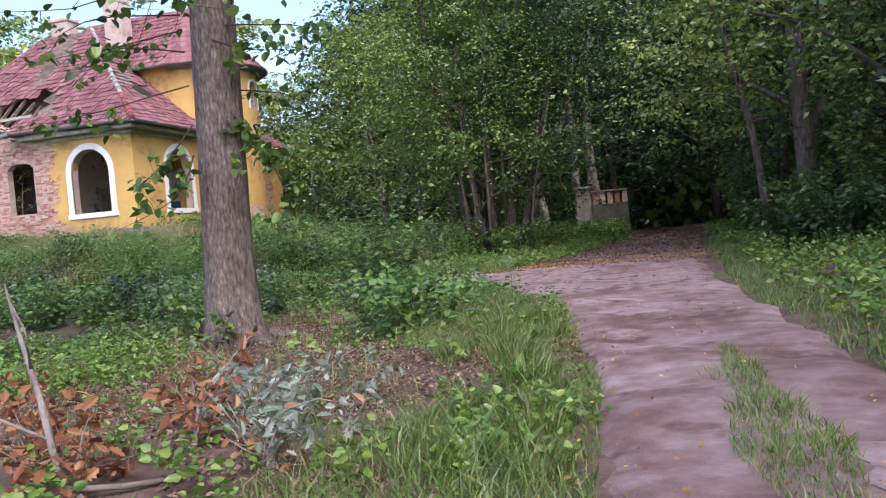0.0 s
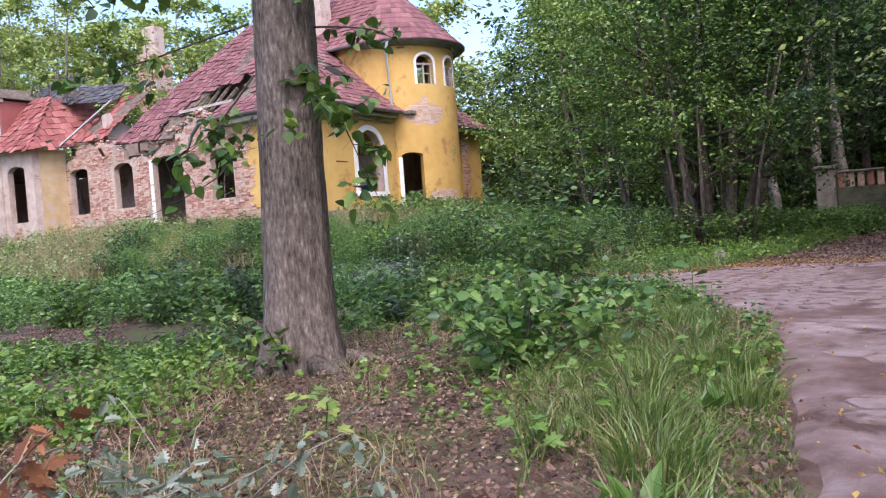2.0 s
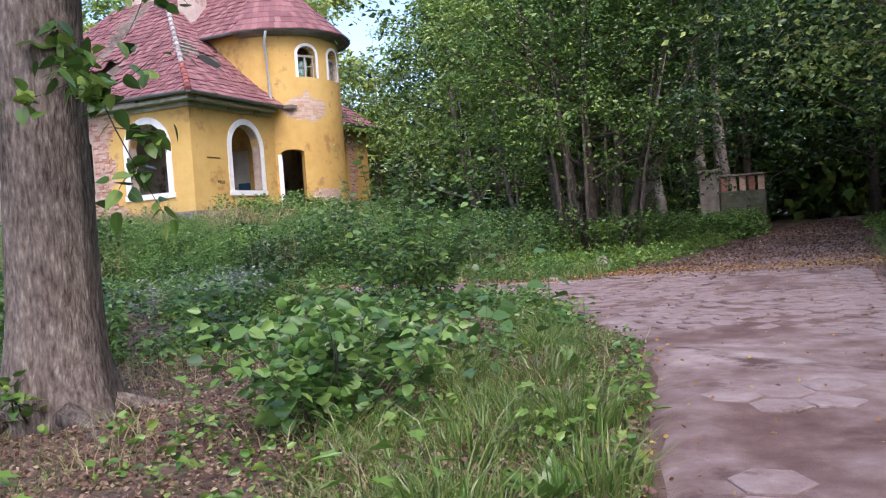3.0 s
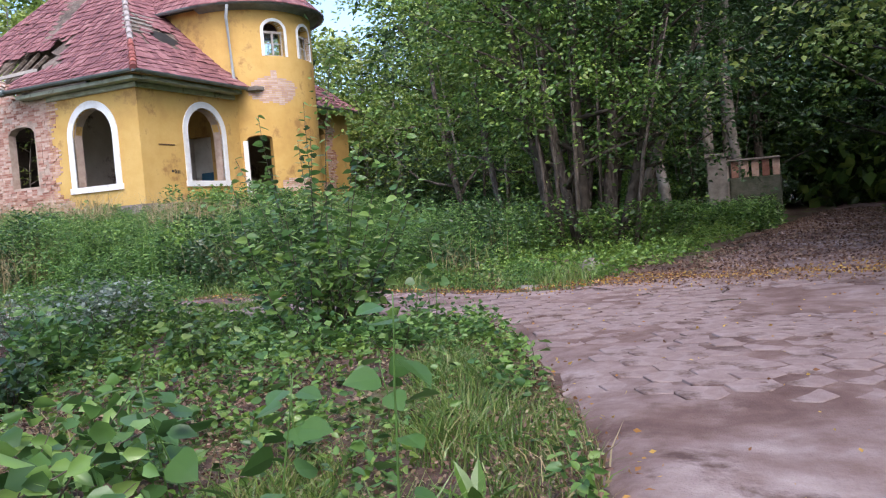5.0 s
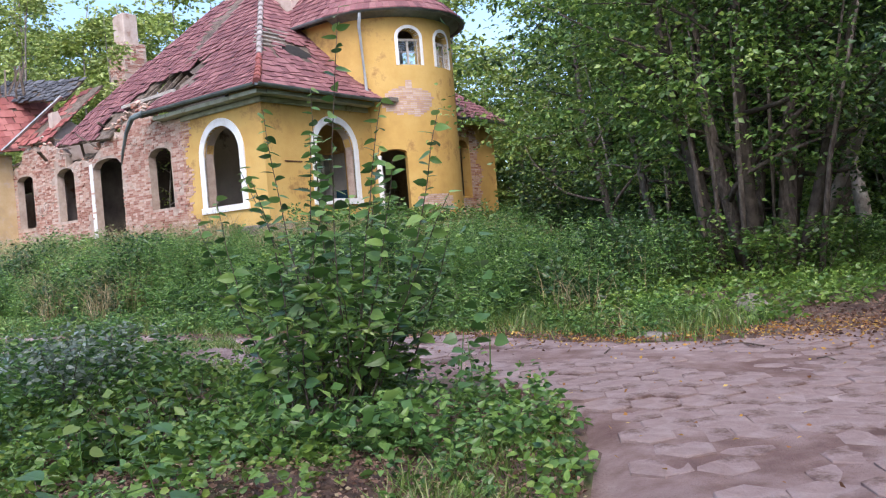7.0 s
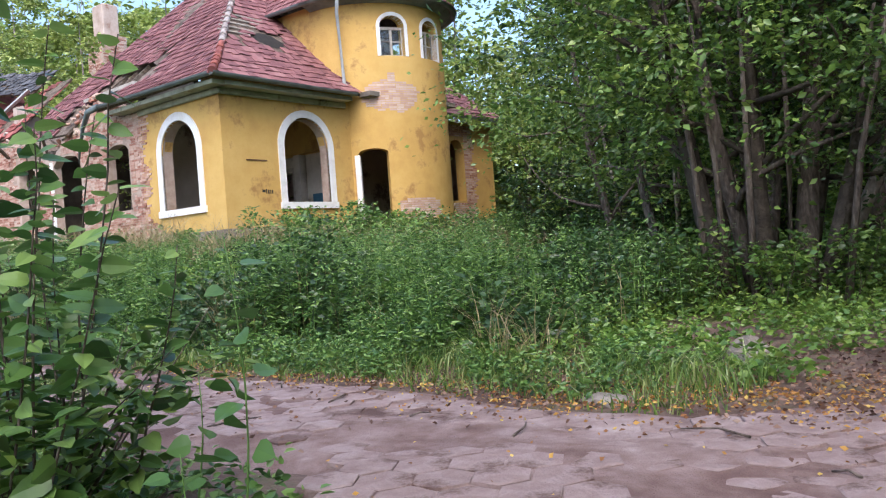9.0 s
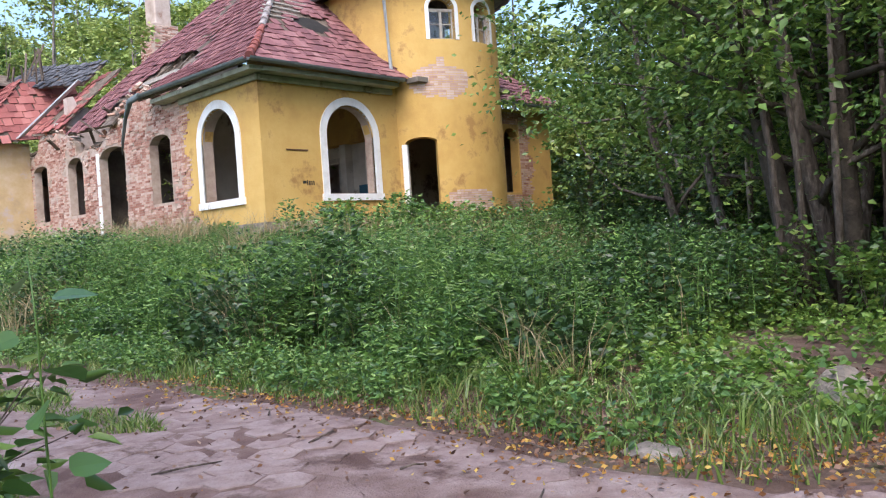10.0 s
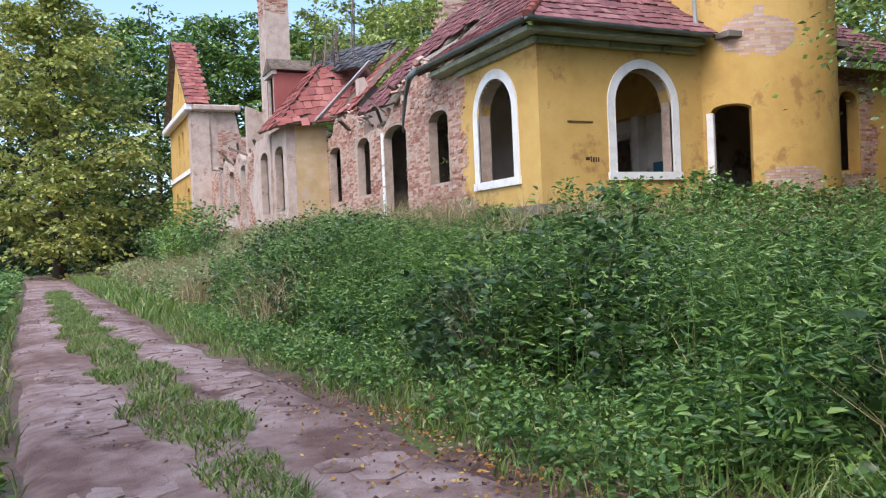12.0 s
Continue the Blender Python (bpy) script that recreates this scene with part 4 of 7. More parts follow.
part("cornice", boxed(-67.3, 25.0, 10.3, -55.6, 25.498, 10.75, bevel=0.08), M_WHITE, house, "moulded white cornice")
part("cornice", boxed(-55.99, 25.5, 10.31, -55.5, 28.4, 10.7, bevel=0.08), M_PLASTER, house, "moulded cornice")
part("string_course", boxed(-67, 25.38, 6.6, -57.1, 25.49, 6.9), M_WHITE, house, "white string course")
gp = [(-55.6, 25.1, 10.75), (-55.6, 26.5, 10.75), (-61.4, 26.5, 15.9), (-61.4, 25.1, 15.9)]
roof_plane("roof_boarding", gp)
tagged(tile_field("roof_tiles", gp, M_TILERED, house, rng, w=0.34, e=0.4), "red tiles on the far gable", kind="stuff")
gp2 = [(-67.4, 25.1, 10.75), (-67.4, 26.5, 10.75), (-61.4, 26.5, 15.9), (-61.4, 25.1, 15.9)]
roof_plane("roof_boarding", gp2)


def brick_skin(x0, x1, z0, z1, at, keep, rng, proud=0.0, vary=0.024):
    """Courses of bricks; at(u, z, v) gives the place of a point; keep(u, z) which bricks stand."""
    V, F = [], []
    for j in range(int((z1 - z0) / 0.075)):
        z = z0 + j * 0.075
        u = x0 + (0.13 if j % 2 else 0)
        while u < x1:
            if keep(u + 0.12, z + 0.03):
                p = proud + rng.random() * vary + (vary if rng.random() < 0.08 else 0)
                w = 0.25 if rng.random() < 0.7 else 0.12
                i = len(V)
                e = rng.normal(size=4) * 0.005
                for uu, zz in ((u + e[0], z), (u + w + e[1], z), (u + w + e[2], z + 0.062), (u + e[3], z + 0.062)):
                    V.append(at(uu, zz, -p))
                for uu, zz in ((u, z), (u + w, z), (u + w, z + 0.062), (u, z + 0.062)):
                    V.append(at(uu, zz, 0.01))
                F += [(i, i + 1, i + 2, i + 3), (i, i + 4, i + 5, i + 1), (i + 1, i + 5, i + 6, i + 2), (i + 2, i + 6, i + 7, i + 3), (i + 3, i + 7, i + 4, i)]
                u += w + 0.012
            else:
                u += 0.13
    return V, F


def stack(name, x, y, w, d, z0, z1, mat, label, cap=True, lean=0.0):
    """A chimney stack with a corbelled head, built of bricks."""
    bm = bmesh.new()
    box(bm, x - w / 2, y - d / 2, z0, x + w / 2, y + d / 2, z1)
    ob = part(name, bm, mat, house, label)
    if cap:
        part("chimney_cap", boxed(x - w / 2 - 0.08, y - d / 2 - 0.08, z1, x + w / 2 + 0.08, y + d / 2 + 0.08, z1 + 0.16, bevel=0.03), mat, ob)
    return ob


stack("chimney", -25.2, 34.0, 0.95, 0.8, 10, 14.6, M_PLASTER, "rendered pale chimney stack")
stack("chimney", -28.3, 34.0, 0.95, 0.8, 10, 13.0, M_PLASTER, "rendered pale chimney stack")
bc = stack("chimney", -37.5, 34.3, 1.4, 1.2, 2, 12.4, M_MORTAR, "crumbling brick chimney stack", False)
part("chimney_head", boxed(-37.95, 33.9, 12.4, -37.0, 34.7, 13.9, bevel=0.05), M_PLASTER, bc)
big = stack("chimney", -44.4, 27.9, 1.35, 1.2, 2, 17.5, M_PLASTER, "tall slender chimney with brick head", False)
for cx, cy, w, d, z0, z1, ob in ((-37.5, 34.3, 1.4, 1.2, 8.0, 12.4, bc), (-44.4, 27.9, 1.35, 1.2, 13.2, 17.5, big)):
    V, F = brick_skin(cx - w / 2, cx + w / 2 - 0.2, z0, z1, lambda u, z, v: (u, cy - d / 2 + v, z), lambda u, z: noise.noise(Vector((u, z, 2))) < 0.25, rng)
    V2, F2 = brick_skin(cy - d / 2, cy + d / 2 - 0.2, z0, z1, lambda u, z, v: (cx + w / 2 - v, u, z), lambda u, z: noise.noise(Vector((u, z, 5))) < 0.25, rng)
    tagged(part("bricks", raw("bricks", V + V2, F + [tuple(k + len(V) for k in f) for f in F2], M_BRICK), None, ob, "red bricks"), kind="stuff")
# bare inner cross walls standing in the wing
bm = bmesh.new()
wall(bm, east(-34.6, 28.702), 4.7, 0.6, lambda u: round((8.2 - 0.5 * u + 0.5 * noise.noise(Vector((u * 3, 0, 0)))) / 0.075) * 0.075, 0.35, [], 0.25)
part("inner_wall", bm, M_PLASTER, house, "broken plastered cross wall")
bm = bmesh.new()
wall(bm, east(-47.5, 27.002), 6, 0.6, lambda u: round((9.2 - 0.3 * u + 0.4 * noise.noise(Vector((u * 3, 7, 0)))) / 0.075) * 0.075, 0.35, [], 0.25)
part("inner_wall", bm, M_PLASTER, house, "broken plastered cross wall")
part("rear_wall", boxed(-67, 33.5, 0.6, -38.01, 33.9, 6.0), M_PLASTER, house)


def hole_hit(u, z, holes, pad=0.02):
    return any(h[0] - pad < u + 0.0 < h[1] + pad and h[2] - pad < z < arch(min(max(u, h[0] + 0.01), h[1] - 0.01), h[0], h[1], h[3], h[4]) + 0.05 for h in holes)


wing = [ob for ob in house.children if ob.name == "brick_wall"][0]


def wing_keep(u, z):
    if z > ragged(u) - 0.08 or hole_hit(u, z, HOLES_S, 0.1):
        return False
    if u > 12.3:
        edge = 12.75 + 0.6 * noise.noise(Vector((z * 1.1, 2, 0))) + 0.3 * noise.noise(Vector((z * 4.1, 5, 0))) + (0.5 if z > 5.6 else 0) + (1.3 * (3.1 - z) if z < 3.1 else 0)
        return u < min(edge, 15.5) and not (u > 12.9 and z > 2.8)
    return noise.noise(Vector((u * 0.9, z * 0.9, 7))) + 0.5 * noise.noise(Vector((u * 3, z * 3, 1))) < 0.42 and noise.noise(Vector((u * 7, z * 9, 3))) < 0.42


V, F = brick_skin(0, 15.6, 1.4, 7.2, lambda u, z, v: (S0 + u, SY + v, z), wing_keep, rng)
near = [k for k in range(len(V) // 8) if V[k * 8][0] > -28.3 and 2.6 < V[k * 8][2] < 5.9]
near = set(near[:290])
far_f = [f for k in range(len(V) // 8) if k not in near for f in F[k * 5:k * 5 + 5]]
tagged(part("bricks", raw("bricks", V, far_f, M_BRICK), None, wing, "weathered pink bricks"), kind="stuff")
pieces = [(V[k * 8:k * 8 + 8], wing) for k in sorted(near)]


def patch_keep(u, z):
    d = math.degrees(u / TR) - 90
    a = (d + 31) / 23
    b = (z - 6.62) / (0.55 if z > 6.62 else 0.6)
    n_ = 0.45 * noise.noise(Vector((d * 0.16, z * 2.6, 3)))
    low = ((d + 14) / 17) ** 4 + ((z - 2.8) / 0.33) ** 4 < 1 + n_
    spike = abs(d + 30.5) < 3 and 6.6 < z < 7.35
    return a * a + b * b < 0.85 + n_ or spike or low


V, F = brick_skin(arc(-62), arc(8), 2.4, 7.5, lambda u, z, v: tuple(TT(u, v, z)), patch_keep, rng, 0.003, 0.008)
pieces += [(V[k * 8:k * 8 + 8], turret) for k in range(len(V) // 8)]
bm = bmesh.new()
box(bm, 0, 0, 0, 0.22, 0.05, 0.22, bevel=0.015)
part("vent_patch", bm, M_WHITE, house, "small white mortar patch").data.transform(Matrix.LocRotScale(TT(arc(-55), 0.03, 5.13), Euler((0, 0, T0 + arc(-55) / TR + math.pi / 2)), None))
V, F = brick_skin(37.35, 41.8, 2.0, 6.2, lambda u, z, v: (-21.2 - v, u, z), lambda u, z: not (38.9 < u < 40.0 and 3.1 < z < 5.75) and u < 40.5 + 0.5 * noise.noise(Vector((z * 1.3, u, 0))), rng)
tagged(part("bricks", raw("bricks", V, F, M_BRICK), None, house, "bare bricks of the rear wall"), kind="stuff")
V, F = brick_skin(26.6, 33.5, 5.2, 9.9, lambda u, z, v: (-56 - v, u, z), lambda u, z: u > 27 + 0.6 * noise.noise(Vector((z, 0, 0))) and z < 9.7 - 0.35 * (u - 26) and noise.noise(Vector((u, z, 3))) < 0.3, rng)
tagged(part("bricks", raw("bricks", V, F, M_BRICK), None, house, "bare bricks of the side wall"), kind="stuff")
V, F = brick_skin(0, 18.2, 1.6, 6.5, lambda u, z, v: (-56 + u, 26.5 + v, z), lambda u, z: not hole_hit(u, z, RH, 0.15) and z < risalit_top(u) - 0.1 and noise.noise(Vector((u * 0.8, z * 0.8, 9))) > (-0.05 if u < 12 else 0.3) and u < 17.3, rng)
tagged(part("bricks", raw("bricks", V, F, M_BRICK), None, house, "bare bricks of the risalit"), kind="stuff")
part("door_reveal", boxed(S0 + 6.28, SY - 0.03, 2.0, S0 + 6.498, SY + 0.3, 5.5), M_WHITE, house, "white plaster door reveal")
# thin flat sheet lying on top of the corner room's ceiling
part("ceiling_sheet", boxed(-26.4, 28.71, 6.57, SX - 0.4, 33.3, 6.6), M_INNER, house)

# ---- trees ----


def curve_path(a, b, bend, n, g):
    a, b = np.array(a, float), np.array(b, float)
    t = np.linspace(0, 1, n)[:, None]
    off = g.normal(size=3) * bend
    return a + (b - a) * t + off * np.sin(t * math.pi) + g.normal(size=(n, 3)) * bend * 0.12 * t


def tree(name, label, category, x, y, h, spread, r, leaf, n, size, low, seed, bark=M_BARKDARK, limbs=9, lean=(0, 0), group="", droop=-0.5, cluster=0.115, wide=0.55, sides=9, flat=1.0):
    """A tapered trunk, limbs that rise out of it and a crown of separate leaves gathered on them."""
    g = np.random.default_rng(seed)
    z = float(height(x, y))
    ob = thing(name, label, category, (x, y, z), group)
    top = (x + lean[0], y + lean[1], z + h * 0.93)
    path = curve_path((x, y, z - 0.25), top, 0.035 * h * (0.3 + g.random()), 9, g)
    rad = [r * (1.35 if i == 0 else 1.0) * (1 - 0.88 * (i / 8) ** 1.1) for i in range(9)]
    bm = bmesh.new()
    tube(bm, [tuple(p) for p in path], rad, sides, 0.25)
    part("trunk", bm, bark, ob)
    pts = []
    for k in range(limbs):
        s = low + (0.95 - low) * (k + g.random() * 0.8) / limbs
        base = path[0] + (path[-1] - path[0]) * s
        i = min(7, int(s * 8))
        base = path[i] + (path[i + 1] - path[i]) * (s * 8 - i)
        a = k * 2.4 + g.random() * 0.8
        reach = spread * (1.05 - 0.65 * max(0, (s - 0.35) / 0.65)) * (0.7 + 0.5 * g.random())
        end = base + np.array([math.cos(a) * reach, math.sin(a) * reach, reach * (0.25 + 0.45 * g.random()) * flat])
        lp = curve_path(base, end, reach * 0.12, 6, g)
        bm = bmesh.new()
        r0 = max(0.02, r * (1 - s) * 0.55)
        tube(bm, [tuple(p) for p in lp], [r0 * (1 - 0.8 * j / 5) for j in range(6)], 5)
        part("limb", bm, bark, ob)
        for j in range(2, 6):
            pts.append(lp[j])
            for q in range(4):
                pts.append(lp[j] + g.normal(size=3) * reach * np.array([0.25, 0.25, 0.17]))
    pts.append(path[-1])
    pts = np.array(pts)
    m = len(pts)
    tilt = g.normal(size=(m, 2)) * 0.3
    wide_s = spread * cluster * (0.6 + 0.9 * g.random(m))
    k = g.integers(0, m, n)
    a, rad_s = g.random(n) * 6.283, np.abs(g.normal(size=n)) * wide_s[k]
    dx, dy = np.cos(a) * rad_s, np.sin(a) * rad_s
    p = pts[k] + np.stack((dx, dy, dx * tilt[k, 0] + dy * tilt[k, 1] - 0.22 * rad_s ** 2 / wide_s[k] + g.normal(size=n) * wide_s[k] * 0.12), 1)
    p[:, 2] = np.maximum(p[:, 2], height(p[:, 0], p[:, 1]) + 0.15)
    tip = np.stack((np.cos(a), np.sin(a), np.full(n, droop * 0.7)), 1) + g.normal(size=(n, 3)) * np.array([0.6, 0.6, 0.35])
    part("crown", leaves("crown", p, size * (0.6 + 0.7 * g.random(n)), tip, leaf, g, wide), None, ob)
    return ob


EDGE = "tall broadleaf tree with dark trunk at the wood's edge"
# the clump of stems at the corner of the wood
for i, (x, y, h, r, lx, ly) in enumerate([(-6.75, 28.2, 12, 0.2, -1.6, 0.3), (-6.35, 28.8, 13, 0.17, -0.5, 0.8), (-6.05, 28.1, 13, 0.16, 0.5, 0.2), (-5.7, 28.7, 13, 0.18, 1.4, 0.6), (-5.35, 28.2, 12, 0.14, 2.6, 0.2), (-6.6, 29.3, 13, 0.15, -2.2, 1.4), (-5.9, 29.4, 13, 0.13, 1.8, 1.6)]):
    tree("tree", "leaning maple stem of a clump at the wood's corner", "tree", x, y, h, 2.9, r, M_L_MAPLE if i == 0 else M_L_TREE if i in (1, 2, 3, 5) else M_L_DARK, 9500, 0.135, 0.17, 200 + i, M_BARK if i % 2 else M_BARKDARK, 15, (lx, ly), "maple clump", cluster=0.15)
for i in range(9):
    g0 = np.random.default_rng(1440 + i)
    x, y = -6.1 + 0.75 * g0.normal(), 28.5 + 0.5 * g0.normal()
    z = float(height(x, y))
    ob = thing("sapling_stem", "thin brown stem rising from the maple clump", "sapling", (x, y, z), "stems of the clump")
    bm = bmesh.new()
    k = (x + 6.1) * 0.9
    tube(bm, [(x, y, z - 0.1), (x + 0.3 * k, y + 0.1, z + 2.4), (x + k, y + 0.3 * g0.normal(), z + 5.5)], [0.07, 0.055, 0.02], 7, 0.3)
    part("stem", bm, M_BARK, ob)
tree("tree", "slender leaning tree with grey bark", "tree", -6.3, 32.0, 13, 2.4, 0.15, M_L_TREE, 3500, 0.18, 0.5, 231, M_BARKPALE, 6, (3.2, 0.2), "woodland trees")
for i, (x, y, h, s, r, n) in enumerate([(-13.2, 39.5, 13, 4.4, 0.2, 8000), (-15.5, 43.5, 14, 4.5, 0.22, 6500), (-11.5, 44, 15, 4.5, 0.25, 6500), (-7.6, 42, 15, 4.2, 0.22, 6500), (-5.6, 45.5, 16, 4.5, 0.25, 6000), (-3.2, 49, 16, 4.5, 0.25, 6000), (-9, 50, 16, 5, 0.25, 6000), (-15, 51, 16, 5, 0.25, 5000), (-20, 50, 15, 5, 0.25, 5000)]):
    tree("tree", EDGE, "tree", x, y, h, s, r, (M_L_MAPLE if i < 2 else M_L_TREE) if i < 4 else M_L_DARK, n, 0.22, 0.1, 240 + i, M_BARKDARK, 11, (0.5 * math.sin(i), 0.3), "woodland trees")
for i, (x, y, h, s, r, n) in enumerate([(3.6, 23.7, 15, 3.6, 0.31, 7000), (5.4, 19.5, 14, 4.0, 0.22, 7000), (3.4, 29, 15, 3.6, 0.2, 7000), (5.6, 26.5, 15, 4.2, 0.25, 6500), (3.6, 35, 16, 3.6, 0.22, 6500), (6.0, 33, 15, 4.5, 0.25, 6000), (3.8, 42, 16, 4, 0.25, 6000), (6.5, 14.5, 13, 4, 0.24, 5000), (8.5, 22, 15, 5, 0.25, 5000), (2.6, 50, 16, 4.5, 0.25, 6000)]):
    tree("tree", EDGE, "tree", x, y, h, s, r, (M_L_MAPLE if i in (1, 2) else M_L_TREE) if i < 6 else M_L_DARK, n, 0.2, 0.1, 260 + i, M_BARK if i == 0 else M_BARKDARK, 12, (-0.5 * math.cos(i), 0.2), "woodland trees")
# high-crowned trees added to darken the wood, tops closing over its road
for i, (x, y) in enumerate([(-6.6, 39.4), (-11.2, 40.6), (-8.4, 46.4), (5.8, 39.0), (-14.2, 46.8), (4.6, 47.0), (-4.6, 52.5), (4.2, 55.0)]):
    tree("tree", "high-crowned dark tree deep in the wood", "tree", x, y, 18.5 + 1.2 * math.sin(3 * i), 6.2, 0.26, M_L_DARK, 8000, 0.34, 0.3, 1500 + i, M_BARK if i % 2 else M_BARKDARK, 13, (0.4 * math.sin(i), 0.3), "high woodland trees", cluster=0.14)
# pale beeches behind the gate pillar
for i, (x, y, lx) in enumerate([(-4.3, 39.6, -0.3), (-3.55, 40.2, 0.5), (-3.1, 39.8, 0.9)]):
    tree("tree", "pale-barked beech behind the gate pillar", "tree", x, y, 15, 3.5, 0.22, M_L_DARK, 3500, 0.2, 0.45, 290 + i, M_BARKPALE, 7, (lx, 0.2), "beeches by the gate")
for i in range(11):
    g0 = np.random.default_rng(680 + i)
    tree("tree", "light green tree seen between house and wood", "tree", -38 + 2.3 * i + g0.normal() * 0.6, 50 + 6 * g0.random(), 11 + 2.5 * g0.random(), 3.2, 0.14, M_L_LIGHT if i % 3 else M_L_MAPLE, 2600, 0.32, 0.08, 690 + i, M_BARKPALE, 10, (0.3, 0.2), "trees behind the meadow", cluster=0.19, sides=6)
tree("tree", "young maple leaning out towards the house", "tree", -12.6, 36.2, 12, 3.6, 0.14, M_L_MAPLE, 10000, 0.16, 0.12, 1405, M_BARK, 14, (-0.8, -0.2), "woodland trees", cluster=0.14)
# thin bare sapling stems and the understorey
for i in range(26):
    g0 = np.random.default_rng(400 + i)
    x, y = -14 + 10.5 * g0.random(), 37 + 9 * g0.random()
    bm = bmesh.new()
    z = float(height(x, y))
    a = g0.normal(size=2) * 0.8
    ob = thing("sapling_stem", "thin bare sapling stem in the wood", "sapling", (x, y, z), "saplings in the wood")
    tube(bm, [(x, y, z - 0.1), (x + a[0] * 0.4, y + a[1] * 0.4, z + 3), (x + a[0], y + a[1], z + 7)], [0.06, 0.05, 0.02], 6)
    part("stem", bm, M_BARKPALE if i % 3 == 0 else M_BARK, ob)


def shrub(name, label, x, y, h, r, leaf, n, size, seed, group="", stems=9, bark=M_BARK, upright=0.5, wide=0.6, category="bush", droop=-0.2, fine=False):
    """Stems fanned from one foot, with leaves along their length."""
    g = np.random.default_rng(seed)
    z = float(height(x, y))
    ob = thing(name, label, category, (x, y, z), group)
    P = []
    for k in range(stems):
        a = g.random() * 6.283
        q = r * math.sqrt(g.random()) * (1 - 0.3 * upright)
        e = np.array([x + q * math.cos(a), y + q * math.sin(a), z + h * (0.55 + 0.45 * g.random())])
        path = curve_path((x + 0.12 * q * math.cos(a), y + 0.12 * q * math.sin(a), z - 0.05), e, 0.08 * h, 7, g)
        bm = bmesh.new()
        tube(bm, [tuple(p) for p in path], [0.008 * h ** 0.5 * (1.1 - 0.9 * j / 6) for j in range(7)], 4)
        part("stem", bm, bark, ob)
        P.append(path)
    P = np.array(P)
    k, s = g.integers(0, stems, n), 0.15 + 0.85 * g.random(n)
    i = np.minimum(5, (s * 6).astype(int))
    c = P[k, i] + (P[k, i + 1] - P[k, i]) * (s * 6 - i)[:, None]
    a = g.random(n) * 6.283
    tip = np.stack((np.cos(a), np.sin(a), g.normal(size=n) * 0.35 + droop), 1)
    c = c + tip * (g.random(n) * r * 0.22)[:, None] * np.array([1, 1, 0.4])
    part("leaves", leaves("leaves", c, size * (0.55 + 0.75 * g.random(n)), tip, leaf, g, wide, fine=fine), None, ob)
    return ob


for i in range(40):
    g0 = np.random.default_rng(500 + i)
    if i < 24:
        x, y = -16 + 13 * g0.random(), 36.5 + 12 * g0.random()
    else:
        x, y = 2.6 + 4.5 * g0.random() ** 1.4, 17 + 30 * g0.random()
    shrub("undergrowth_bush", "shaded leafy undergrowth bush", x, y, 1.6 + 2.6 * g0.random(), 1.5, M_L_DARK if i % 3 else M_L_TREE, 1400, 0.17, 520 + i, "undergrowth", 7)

for i, (x, y, h, r) in enumerate(((-6.9, 27.3, 1.7, 1.0), (-5.6, 27.2, 1.3, 0.9), (-4.9, 28.0, 1.5, 1.0), (-4.4, 29.6, 1.5, 1.1))):
    shrub("undergrowth_bush", "twiggy leafy undergrowth at the foot of the clump", x, y, h, r, M_L_TREE, 800, 0.12, 580 + i, "undergrowth", 12, upright=0.2)
# closed wood behind, too far to tell apart
g = np.random.default_rng(31)
n = 90000
px, py = -24 + 40 * g.random(n), 54 + 26 * g.random(n)
pz = 0.2 + 17 * g.random(n)
sel = (np.sin(px * 0.9) + np.sin(py * 1.3 + px * 0.4) + np.sin(pz * 0.8 + px)) > -1.1
P = np.stack((px, py, pz), 1)[sel]
tagged(part("far_wood", leaves("far_wood", P, 0.5 + 0.4 * g.random(len(P)), g.normal(size=(len(P), 3)) + np.array([0, 0, -0.4]), M_L_TREE, g, 0.7), None), "deep shaded wood closing the view", "wood", kind="stuff")
n = 15000
px, py = -52 + 46 * g.random(n), 57 + 6 * g.random(n)
P = np.stack((px, py, 0.1 + 7.5 * g.random(n) ** 1.2 + height(px, py)), 1)
tagged(part("far_hedge", leaves("far_hedge", P, 0.5 + 0.4 * g.random(n), g.normal(size=(n, 3)), M_L_TREE, g, 0.7), None), "distant leafy thicket beyond the meadow", "thicket", kind="stuff")
n = 9000
px, py = -135 + 30 * g.random(n), -25 + 75 * g.random(n)
P = np.stack((px, py, 0.1 + 9 * g.random(n) ** 1.3), 1)
tagged(part("far_hedge", leaves("far_hedge", P, 0.9 + 0.7 * g.random(n), g.normal(size=(n, 3)), M_L_DARK, g, 0.7), None), "distant dark thicket beyond the track", "thicket", kind="stuff")
n = 22000
px, py = 9 + 10 * g.random(n), -10 + 66 * g.random(n)
P = np.stack((px, py, 0.2 + 15 * g.random(n)), 1)
tagged(part("far_wood", leaves("far_wood", P, 0.7 + 0.5 * g.random(n), g.normal(size=(n, 3)), M_L_DARK, g, 0.7), None), "deep shaded wood beside the road", "wood", kind="stuff")

